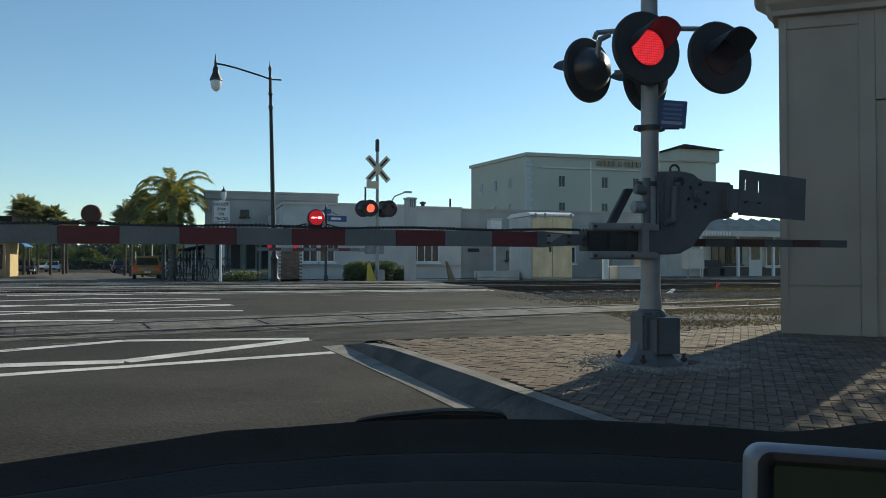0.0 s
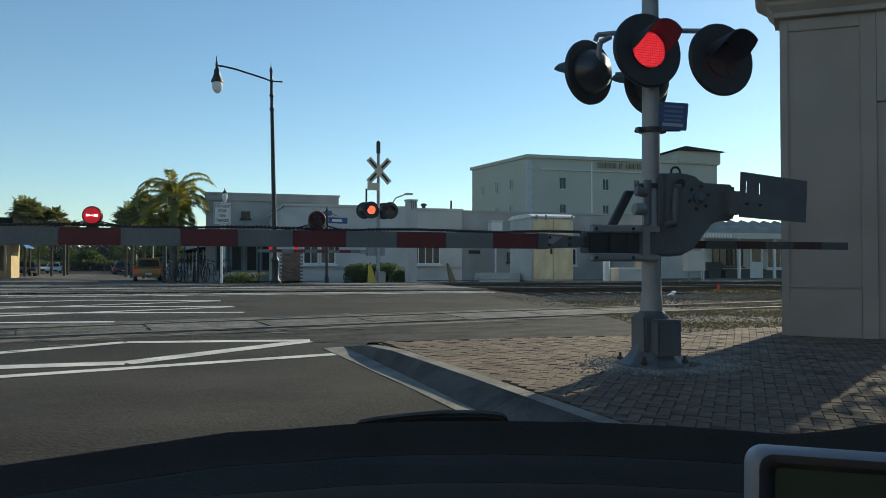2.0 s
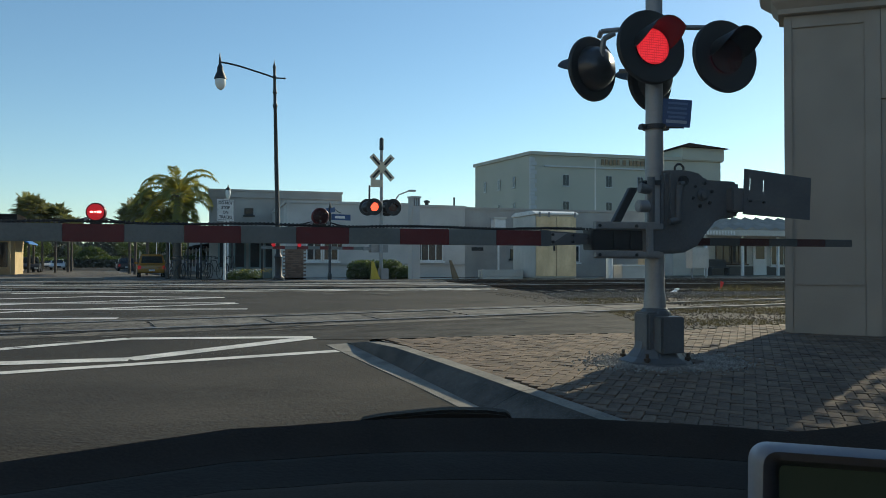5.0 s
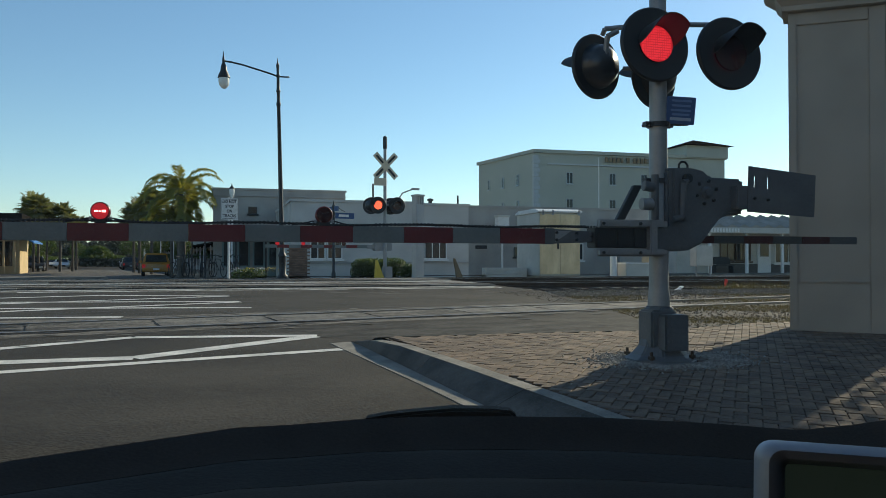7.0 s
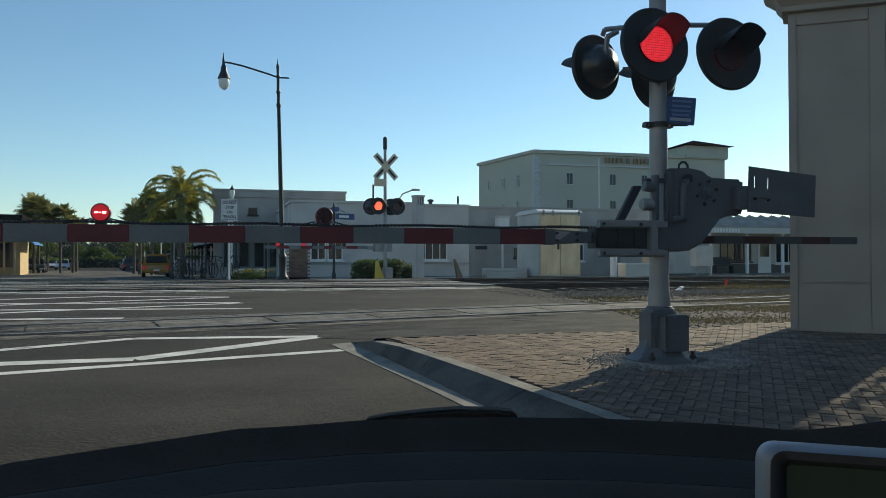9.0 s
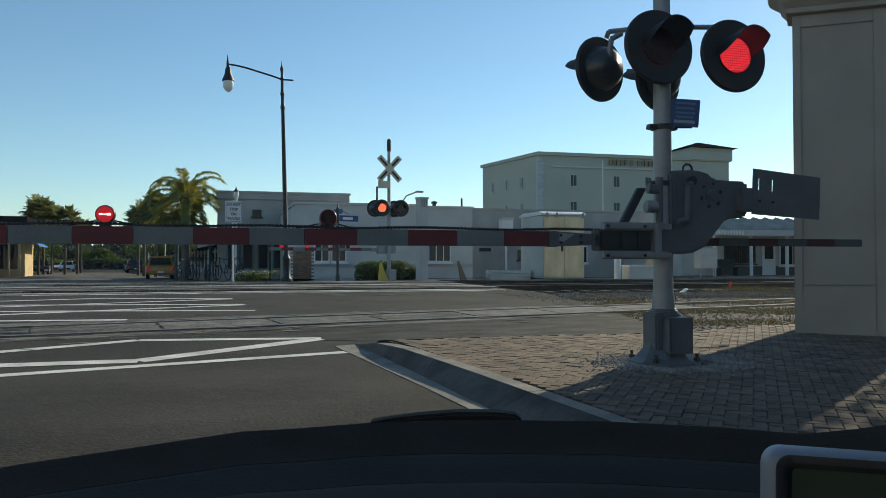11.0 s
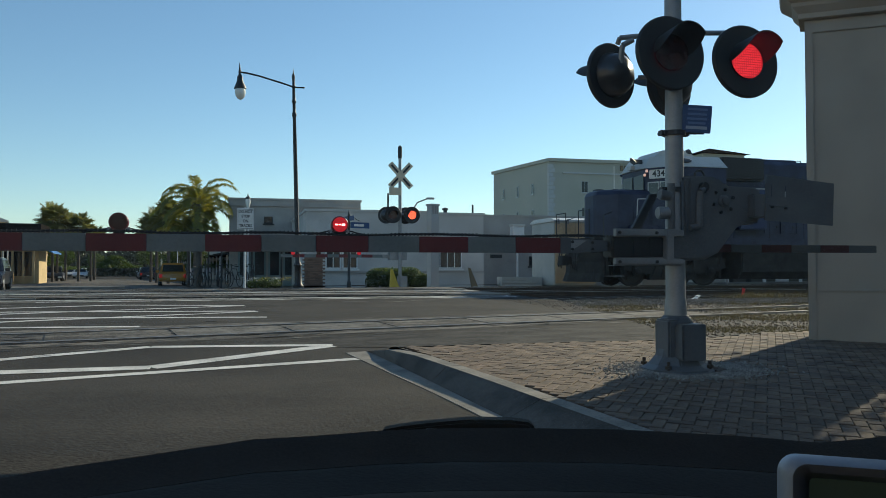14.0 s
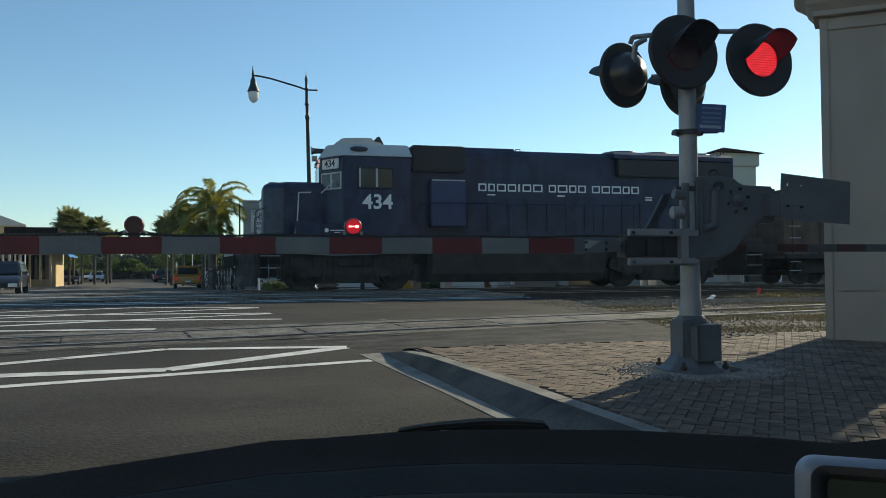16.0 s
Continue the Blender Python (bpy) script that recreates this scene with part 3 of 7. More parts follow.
# ---- crossing signal beside the car ----
HOUSING = surface("glossy_black_housing", (0.022, 0.023, 0.025), (0.05, 0.052, 0.056), 0.3, 0.2, 5, 60, 0.03, coat=0.3)
def lamp_unit(parent, at, lit_material, r=0.305, phase=0, back=False, hood=0.29):
    """One flashing lamp: backing disc, housing, visor, and the lens that turns its lit or its dark face to the front (-y)."""
    u = part("backing_disc", bmesh.new(), BLACK, parent, "round black backing disc", at=at)
    bm = bmesh.new()
    lathe(bm, [(r * 0.46, 0.02), (r * 0.96, 0.035), (r, 0.022), (r, 0.0), (r * 0.96, -0.012), (r * 0.46, -0.012)], 40, pose(0, 0, 0, 90, 0, 0))
    u.data = finish(bm, "backing_disc", BLACK, 0, True)
    bm = bmesh.new()
    lathe(bm, [(r * 0.70, 0.0), (r * 0.70, 0.012), (r * 0.66, 0.03), (r * 0.655, 0.045), (r * 0.58, 0.10), (r * 0.40, 0.145), (r * 0.16, 0.162), (r * 0.10, 0.175)], 28, pose(0, 0.012, 0, -90, 0, 0))
    part("housing", bm, HOUSING, u, "domed dark lamp housing", smooth=True)
    bm = bmesh.new()
    n, rr = 22, r * 0.52
    rows = []
    for k in range(6):
        f = k / 5
        half = radians(95 * (1 - 0.36 * f ** 2))
        rows.append([(math.sin(-half + 2 * half * i / n) * rr, -0.03 - f * hood, math.cos(-half + 2 * half * i / n) * rr + 0.0) for i in range(n + 1)])
    ou = [[bm.verts.new(p) for p in row] for row in rows]
    inn = [[bm.verts.new((p[0] * 0.965, p[1], p[2] * 0.965)) for p in row] for row in rows]
    for a, b, fl_ in ((ou, ou, 0), (inn, inn, 1)):
        for k in range(5):
            for i in range(n):
                bm.faces.new((a[k][i], a[k][i + 1], a[k + 1][i + 1], a[k + 1][i]))
    for i in range(n):
        bm.faces.new((ou[5][i], ou[5][i + 1], inn[5][i + 1], inn[5][i]))
    for k in range(5):
        for i in (0, n):
            bm.faces.new((ou[k][i], ou[k + 1][i], inn[k + 1][i], inn[k][i]))
    part("visor", bm, BLACK, u, "black tubular visor", smooth=True)
    if back:
        return None
    # lens: one shallow drum with a lit face and a dark face
    bm = bmesh.new()
    lathe(bm, [(rr * 0.94, -0.008), (rr * 0.94, 0.008)], 30, pose(0, 0, 0, 90, 0, 0))
    me = finish(bm, "lens", LENS_DARK)
    me.materials.append(lit_material)
    for p in me.polygons:
        if p.normal.y < -0.9:
            p.material_index = 1
    lens = new("lens", me)
    lens.parent = u
    lens.matrix_basis = pose(0, -0.034, 0)
    tagged(lens, "red signal lens that flashes")
    bm = bmesh.new()
    for i in range(-6, 7):
        for j in range(-6, 7):
            x, z = i * 0.0215, j * 0.0215
            if x * x + z * z < (rr * 0.88) ** 2:
                box(bm, x - 0.0068, x + 0.0068, -0.0105, -0.0082, z - 0.0068, z + 0.0068)
    part("lens_grid", bm, plain("lens_grid_red", (0.25, 0.01, 0.015), 0.4, glow=(1.0, 0.045, 0.065, 0.9)), lens)
    return lens


FLASHERS = []
MAST = (3.665, 5.89)
zb = 0.40
signal = thing("crossing_signal", pose(MAST[0], MAST[1], zb), "grey steel railway crossing signal mast with four black lamps", "railway signal")
bm = bmesh.new()
lathe(bm, [(0.095, 0.42), (0.092, 0.55), (0.083, 0.62), (0.078, 1.6), (0.072, 2.4), (0.070, 3.6)], 24)
part("mast", bm, ALU, signal, "dull galvanised steel mast", smooth=True)
bm = bmesh.new()
lathe(bm, [(0.32, -0.03), (0.315, 0.02), (0.24, 0.06), (0.18, 0.13), (0.15, 0.22), (0.14, 0.42), (0.12, 0.46), (0.10, 0.47)], 8, pose(0, 0, 0, 0, 0, 22.5))
part("base_casting", bm, GREY_PAINT, signal, "flared cast grey base", bevel=0.012)
part("terminal_box", boxes((-0.08, 0.125, -0.25, 0.0, 0.105, 0.405), (-0.092, -0.08, -0.245, 0.0, 0.115, 0.395)), GREY_PAINT, signal, "grey steel terminal box", bevel=0.022)
part("terminal_box", boxes((-0.148, 0.05, -0.13, 0.10, 0.11, 0.44)), GREY_PAINT, signal, "grey steel terminal box", bevel=0.018)
for a in (45, 135, 225, 315):
    c, s = math.cos(radians(a)) * 0.275, math.sin(radians(a)) * 0.275
    bm = bmesh.new()
    rod(bm, (c, s, 0.03), (c, s, 0.10), 0.014, n=8)
    rod(bm, (c, s, 0.04), (c, s, 0.065), 0.030, n=6)
    part("anchor_bolt", bm, STEEL, signal)
for z in (1.535, 2.02, 0.985):
    bm = bmesh.new()
    lathe(bm, [(0.082, -0.02), (0.098, -0.02), (0.098, 0.02), (0.082, 0.02)], 20, pose(0, 0, z))
    box(bm, -0.135, -0.07, -0.03, 0.03, z - 0.022, z + 0.022)
    box(bm, 0.07, 0.13, -0.03, 0.03, z - 0.02, z + 0.02)
    rod(bm, (-0.115, -0.06, z), (-0.115, 0.06, z), 0.011, n=8)
    part("clamp", bm, DARK, signal, "dark bolted pipe clamp")
bm = bmesh.new()
tube(bm, [(-0.42, 0.20, 2.82), (-0.42, 0.16, 2.86), (-0.28, 0.12, 2.875), (0.1, 0.10, 2.89), (0.30, 0.06, 2.93), (0.58, 0.05, 2.95), (0.62, 0.05, 2.90)], 0.022, 10)
part("crossarm", bm, ALU, signal, "bent galvanised crossarm pipe", smooth=True)
bm = bmesh.new()
tube(bm, [(0.12, 0.08, 2.55), (-0.18, 0.28, 2.56)], 0.020, 10)
part("crossarm", bm, ALU, signal)
for (x, yy, z), az, ph, bk in (((-0.10, -0.10, 2.675), 0, 0, False), ((0.610, -0.13, 2.645), 0, 1, False), ((-0.41, 0.33, 2.575), 198, 0, True), ((0.19, 0.36, 2.53), 198, 0, True)):
    ln = lamp_unit(signal, pose(x, yy, z, 0, 0, az) @ pose(0, 0, 0, -4 if not bk else 0), LENS_LIT, 0.32 if not bk else 0.287, ph, bk)
    if ln:
        FLASHERS.append((ln, ph, 0.03))
    if not bk:
        bm = bmesh.new()
        rod(bm, (x, yy + 0.13, z + 0.02), (x + 0.02, yy + 0.22, 2.93), 0.028, 0.022)
        part("lamp_bracket", bm, DARK, signal)
    else:
        bm = bmesh.new()
        tube(bm, [(x, yy - 0.14, z + 0.02), (x + 0.01, yy - 0.18, z + 0.22), (x + 0.10, yy - 0.20, z + 0.27)], 0.024, 8)
        part("lamp_bracket", bm, ALU, signal, smooth=True)
plate = part("notice_plate", boxes((-0.122, 0.122, -0.006, 0.006, -0.118, 0.118)), SIGN_BLUE, signal, "small blue notice plate with pale print", bevel=0.005, at=pose(0.155, -0.10, 2.135, 0, 5, -22))
for k, (z, a, b) in enumerate(((0.082, -0.08, 0.085), (0.040, -0.075, 0.08), (0.0, -0.08, 0.085), (-0.036, -0.07, 0.075))):
    part("print_bar", boxes((a, b, -0.0085, -0.0065, z - 0.009, z + 0.009)), BAR_BLUE, plate)
part("print_bar", boxes((-0.085, 0.09, -0.0085, -0.0065, -0.088, -0.062)), plain("white_print", (0.26, 0.31, 0.40), 0.5), plate)
bm = bmesh.new()
rod(bm, (0.07, -0.03, 2.02), (0.24, -0.08, 2.02), 0.010, n=8)
part("plate_bracket", bm, DARK, signal)


def ring(r):
    a, d = r.uniform(0, math.tau), 0.24 + abs(r.gauss(0, 0.14))
    return MAST[0] + 0.12 + math.cos(a) * d * 1.35, MAST[1] - 0.02 + math.sin(a) * d * 0.95


pebbles("pea_gravel", 6500, ring, 0.014, PALE_STONE, "pale pea gravel heaped round the signal base", 0.150)

# ---- gate mechanism and arm ----
gate = thing("crossing_gate", pose(0, 5.9, 0), "lowered railway crossing gate with red and white striped arm", "crossing gate")
HOUSE = [(3.67, 2.02), (3.70, 2.04), (3.88, 2.05), (3.96, 2.042), (4.04, 2.025), (4.07, 2.00), (4.10, 1.972), (4.42, 1.966), (4.437, 1.94), (4.437, 1.68), (4.40, 1.648), (4.28, 1.65), (4.20, 1.615), (4.12, 1.525), (4.015, 1.40), (3.89, 1.342), (3.79, 1.333), (3.52, 1.333), (3.50, 1.345), (3.50, 1.55), (3.67, 1.56)]
bm = bmesh.new()
prism(bm, HOUSE, -0.13, 0.13)
part("mechanism_housing", bm, GREY_PAINT, gate, "bulky grey cast gate mechanism housing", bevel=0.022, smooth=True)
bm = bmesh.new()
prism(bm, [(3.72, 2.025), (3.95, 2.03), (3.97, 1.87), (3.86, 1.60), (3.72, 1.60)], -0.155, -0.128)
part("housing_cover", bm, GREY_PAINT, gate, "raised cover plate", bevel=0.010)
bm = bmesh.new()
lathe(bm, [(0.052, 0), (0.052, 0.02), (0.035, 0.03), (0.035, 0.045), (0.02, 0.05)], 20, pose(4.055, -0.13, 1.84, 90, 0, 0))
part("pivot_hub", bm, GREY_PAINT, gate, smooth=True)
for k in range(6):
    a = k * math.tau / 6 + 0.3
    bm = bmesh.new()
    lathe(bm, [(0.017, 0), (0.017, 0.016), (0.010, 0.022)], 6, pose(4.055 + math.cos(a) * 0.10, -0.128, 1.84 + math.sin(a) * 0.10, 90, 0, 0))
    part("hub_bolt", bm, DARK, gate)
bm = bmesh.new()
tube(bm, [(3.86, -0.02, 2.05), (3.86, -0.02, 2.085), (3.885, -0.02, 2.11), (3.92, -0.02, 2.11), (3.945, -0.02, 2.085), (3.945, -0.02, 2.05)], 0.010, 8)
part("lifting_ring", bm, DARK, gate)
bm = bmesh.new()
tube(bm, [(3.84, -0.17, 1.93), (3.80, -0.18, 1.91), (3.785, -0.18, 1.62), (3.70, -0.18, 1.60)], 0.028, 10)
part("cable_conduit", bm, GREY_PAINT, gate, "thick bent grey conduit", smooth=True)
bm = bmesh.new()
rod(bm, (3.845, -0.13, 1.95), (3.845, -0.19, 1.95), 0.045, 0.04, 14)
part("conduit_fitting", bm, DARK, gate)
bm = bmesh.new()
prism(bm, [(3.28, 1.60), (3.36, 1.60), (3.53, 1.90), (3.45, 1.90)], 0.02, 0.07)
part("brace", bm, DARK, gate, "dark steel brace", bevel=0.006)
bm = bmesh.new()
rod(bm, (3.44, -0.11, 1.73), (3.54, -0.11, 1.73), 0.052, 0.052, 16)
part("junction_box", bm, ALU, gate, "round pale junction box", smooth=True, bevel=0.008)
bm = bmesh.new()
rod(bm, (3.46, -0.11, 1.885), (3.56, -0.11, 1.87), 0.045, 0.04, 14)
part("junction_box", bm, GREY_PAINT, gate, smooth=True, bevel=0.008)
bm = bmesh.new()
rod(bm, (3.575, -0.10, 1.60), (3.575, -0.10, 1.98), 0.032, 0.032, 12)
part("conduit_riser", bm, GREY_PAINT, gate, smooth=True)
for z0, z1, x0 in ((1.535, 1.585, 3.03), (1.30, 1.345, 3.03)):
    part("arm_bracket", boxes((x0, 3.66, -0.16, -0.11, z0, z1), (x0, 3.66, -0.115, -0.10, z0 - 0.01, z1 + 0.01)), ALU, gate, "pale steel channel bracket", bevel=0.006)
part("arm_clamp", boxes((3.02, 3.50, -0.105, 0.06, 1.36, 1.53), (3.02, 3.10, -0.125, -0.105, 1.37, 1.52), (3.20, 3.28, -0.125, -0.105, 1.37, 1.52), (3.36, 3.44, -0.125, -0.105, 1.37, 1.52)), BLACK, gate, "black breakaway arm clamp", bevel=0.008)
part("bracket_end", boxes((3.49, 3.56, -0.17, 0.10, 1.30, 1.585)), ALU, gate, bevel=0.008)
for x in (3.06, 3.4):
    for z in (1.56, 1.32):
        bm = bmesh.new()
        rod(bm, (x, -0.172, z), (x, -0.158, z), 0.014, 0.014, 6)
        part("bolt", bm, DARK, gate)
# counterweight plate with two slots
bm = bmesh.new()
ss = [0, 0.078, 0.098, 0.275, 0.296, 1.0]
tt = [0, 0.545, 0.80, 1.0]


def cw(s, t):
    lo, hi = Vector((4.400, 0, 1.675)).lerp(Vector((5.093, 0, 1.637)), s), Vector((4.418, 0, 2.068)).lerp(Vector((5.112, 0, 2.008)), s)
    return lo.lerp(hi, t)


for i in range(5):
    for j in range(3):
        if i in (1, 3) and j == 1:
            continue
        vs = []
        for d in (-0.225, -0.213):
            for s, t in ((ss[i], tt[j]), (ss[i + 1], tt[j]), (ss[i + 1], tt[j + 1]), (ss[i], tt[j + 1])):
                p = cw(s, t)
                vs.append(bm.verts.new((p.x, d, p.z)))
        for f in ((0, 1, 2, 3), (7, 6, 5, 4), (0, 4, 5, 1), (1, 5, 6, 2), (2, 6, 7, 3), (3, 7, 4, 0)):
            bm.faces.new([vs[k] for k in f])
bmesh.ops.remove_doubles(bm, verts=bm.verts[:], dist=0.0005)
inner = [f for f in bm.faces if abs(f.normal.y) < 0.5 and all(len(e.link_faces) > 2 for e in f.edges if abs((e.verts[0].co - e.verts[1].co).y) > 0.005)]
bmesh.ops.delete(bm, geom=[f for f in inner if f.is_valid], context="FACES_ONLY")
part("counterweight_plate", bm, GREY_PAINT, gate, "flat grey counterweight plate with two slots")
part("counterweight_beam", boxes((4.30, 4.46, -0.213, -0.10, 1.70, 1.90)), GREY_PAINT, gate, bevel=0.01)
for s, t in ((0.088, 0.3), (0.285, 0.3)):
    p = cw(s, t)
    bm = bmesh.new()
    rod(bm, (p.x, -0.245, p.z), (p.x, -0.222, p.z), 0.012, 0.010, 6)
    part("bolt", bm, DARK, gate)
part("plate_stiffener", boxes((4.44, 4.66, -0.232, -0.222, 1.795, 1.815)), GREY_PAINT, gate)
# striped arm, drawn out from the mast to past the road's middle
ARM_Z, HALF = 1.455, 0.062
bm = bmesh.new()
prism(bm, [(2.66, ARM_Z - 0.062), (2.66, ARM_Z + 0.062), (2.95, ARM_Z + 0.045), (3.06, ARM_Z + 0.04), (3.06, ARM_Z - 0.04), (2.95, ARM_Z - 0.05)], -0.03, 0.03)
part("arm_root", bm, GREY_PAINT, gate, "grey tapered arm root with bolts", bevel=0.005)
bm = bmesh.new()
prism(bm, [(2.69, ARM_Z - 0.046), (2.69, ARM_Z + 0.046), (2.83, ARM_Z + 0.042)], -0.0335, -0.0305)
part("reflector_patch", bm, plain("grey_reflector", (0.26, 0.27, 0.27), 0.5), gate, "pale triangular reflector patch")
for x, z in ((2.70, 0.03), (2.70, -0.03), (2.88, 0.025), (2.88, -0.028), (3.02, 0.0)):
    bm = bmesh.new()
    rod(bm, (x, -0.046, ARM_Z + z), (x, -0.028, ARM_Z + z), 0.012, 0.012, 8)
    part("bolt", bm, DARK, gate)
x1, k = 2.61, 0
L = 0.3975
while x1 > -5.2:
    x0 = x1 - L
    h = HALF
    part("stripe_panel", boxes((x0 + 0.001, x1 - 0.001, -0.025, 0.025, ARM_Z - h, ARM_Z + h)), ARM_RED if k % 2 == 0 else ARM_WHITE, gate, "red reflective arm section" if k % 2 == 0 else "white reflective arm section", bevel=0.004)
    x1, k = x0, k + 1
part("arm_splice", boxes((2.60, 2.68, -0.032, 0.032, ARM_Z - 0.066, ARM_Z + 0.066)), GREY_PAINT, gate, bevel=0.004)
rnd = random.Random(5)
bm = bmesh.new()
pts = []
xx = 3.0
while xx > -5.0:
    pts.append((xx, 0.0, ARM_Z + HALF + 0.012 + 0.006 * math.sin(xx * 5.1) + rnd.uniform(0, 0.004)))
    xx -= 0.12
tube(bm, pts, 0.009, 6)
for p in pts:
    for q in range(4):
        box(bm, p[0] + q * 0.03 - 0.006, p[0] + q * 0.03 + 0.006, -0.012, 0.012, p[2] - 0.012, p[2] + 0.012)
part("lamp_cable", bm, BLACK, gate, "black ribbed cable lying on the arm")
for x, ph in ((-0.755, 0), (0.80, 1), (-3.6, 1)):
    lamp = part("arm_lamp", boxes((-0.045, 0.045, -0.03, 0.03, 0, 0.035)), BLACK, gate, "red flashing lamp standing on the arm", bevel=0.008, at=pose(x, 0, ARM_Z + HALF))
    bm = bmesh.new()
    lathe(bm, [(0.062, 0.03), (0.066, 0.024), (0.066, -0.024), (0.062, -0.03)], 24, pose(0, 0, 0.082, 90, 0, 0))
    part("lamp_shell", bm, plain("lamp_shell_red", (0.10, 0.008, 0.010), 0.35), lamp, smooth=True)
    bm = bmesh.new()
    lathe(bm, [(0.056, -0.004), (0.056, 0.004)], 24, pose(0, 0, 0, 90, 0, 0))
    me = finish(bm, "lens", LENS_DARK)
    me.materials.append(ARM_LIT)
    for p in me.polygons:
        if p.normal.y < -0.9:
            p.material_index = 1
    ln = new("lens", me)
    ln.parent = lamp
    ln.matrix_basis = pose(0, -0.036, 0.082)
    tagged(ln, "red lamp lens that flashes")
    bm = bmesh.new()
    bm.free()
    for sa, sb, sh in ((-0.036, -0.014, 0.006), (-0.008, 0.006, 0.004), (0.012, 0.038, 0.008)):
        part("lamp_filament", boxes((sa, sb, -0.0085, -0.0045, -sh, sh)), ARM_CORE, ln)
    FLASHERS.append((ln, ph, -0.04))
    bm = bmesh.new()
    tube(bm, [(-0.045, 0, 0.03), (-0.085, 0, 0.035), (-0.14, 0, 0.02), (-0.24, 0, 0.005)], 0.006, 6)
    part("lamp_lead", bm, BLACK, lamp)
    bm = bmesh.new()
    tube(bm, [(0.045, 0, 0.03), (0.085, 0, 0.035), (0.14, 0, 0.02), (0.22, 0, 0.005)], 0.006, 6)
    part("lamp_lead", bm, BLACK, lamp)
    for c in (-0.065, 0.065):
        part("lamp_lead_clip", boxes((c - 0.01, c + 0.01, -0.012, 0.012, 0.022, 0.046)), ALU, lamp)

# darker copies of the arm's red and white, shade put into the colour
SHADED_RED = plain("shaded_arm_red", (0.055, 0.014, 0.013), 0.7)
SHADED_GREY = plain("shaded_arm_white", (0.075, 0.08, 0.08), 0.7)
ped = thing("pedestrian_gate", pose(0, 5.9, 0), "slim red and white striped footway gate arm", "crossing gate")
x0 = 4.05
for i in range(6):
    part("stripe_panel", boxes((x0, x0 + 0.32, 0.20, 0.235, 1.412, 1.482)), SHADED_RED if i % 2 == 0 else SHADED_GREY, ped, "shaded red arm section" if i % 2 == 0 else "shaded white arm section", bevel=0.003)
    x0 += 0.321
part("arm_pivot", boxes((3.60, 4.08, 0.14, 0.26, 1.40, 1.50)), GREY_PAINT, ped, bevel=0.01)

# ---- depot building beside the pavement: a rendered pier with cornice and a dark doorway ----
depot = thing("depot_building", pose(6.39, 7.51, 0.40, 0, 0, -35.5), "cream rendered depot building corner with moulded cornice", "building")


def skew(bm, x0, x1, d0, d1, z0, z1):
    """A block whose ends run back at a slant, like the pier's return wall."""
    vs = box(bm, x0, x1, d0, d1, z0, z1)
    for v in vs:
        v.co.x += v.co.y * 0.13
    return vs


bm = bmesh.new()
skew(bm, 0.0, 1.0, 0.025, 0.45, 0, 4.6)
part("pier", bm, STUCCO, depot, "cream rendered pier")
for a, b, z0, z1 in ((0.0, 0.085, 0.0, 3.72), (0.835, 1.0, 0.0, 3.72), (0.0885, 0.8315, 0.0, 0.60), (0.0885, 0.8315, 3.58, 3.72)):
    bm = bmesh.new()
    skew(bm, a, b, 0.0, 0.03, z0, z1)
    part("render_band", bm, STUCCO, depot, bevel=0.006)
bm = bmesh.new()
skew(bm, 0.0885, 0.8315, -0.012, 0.03, 0.603, 0.632)
part("dado_lip", bm, STUCCO, depot, bevel=0.006)
bm = bmesh.new()
skew(bm, 1.003, 1.42, 0.03, 0.40, 0, 2.70)
part("door_jamb", bm, STUCCO, depot, "cream rendered door reveal")
bm = bmesh.new()
skew(bm, 1.003, 9.0, 0.0, 0.42, 2.71, 4.6)
part("lintel", bm, STUCCO, depot, "cream rendered wall over the doorway")
# unseen second pier, added to keep the car and its dash in shade
bm = bmesh.new()
skew(bm, 1.98, 9.0, 0.0, 0.42, 0, 2.705)
part("pier", bm, STUCCO, depot)
prof = [(0.0, 3.725), (-0.07, 3.735), (-0.075, 3.79), (-0.14, 3.86), (-0.15, 3.90), (-0.27, 3.98), (-0.29, 4.03), (-0.29, 4.14), (0.0, 4.16)]
bm = bmesh.new()
rows = []
for d, z in prof:
    rows.append([bm.verts.new(c) for c in ((d * 1.0 + 0.06, 0.46, z), (d * 1.0, d, z), (9.0, d, z))])
for a, b in zip(rows, rows[1:]):
    for i in range(2):
        bm.faces.new((a[i], a[i + 1], b[i + 1], b[i]))
part("cornice", bm, STUCCO, depot, "stepped cream cornice", smooth=False)
bm = bmesh.new()
skew(bm, -0.30, 9.0, -0.30, 0.45, 4.163, 4.75)
# unseen upper block, added so the depot's shadow reaches the car
skew(bm, 0.25, 9.0, 0.1, 0.45, 4.751, 7.5)
part("parapet", bm, STUCCO, depot)

# unseen walls closing the street behind the car, added to cut sky light
for nm, b in (("wall_behind", (-15, 10, -41, -40, -1, 11)), ("wall_west", (-16, -15, -40, 6, -1, 10)), ("wall_east", (9.4, 10.4, -40, 2.6, -1, 10))):
    one(nm, boxes(b), STUCCO, "unseen plain wall added to cut sky light", "wall", kind="structure")

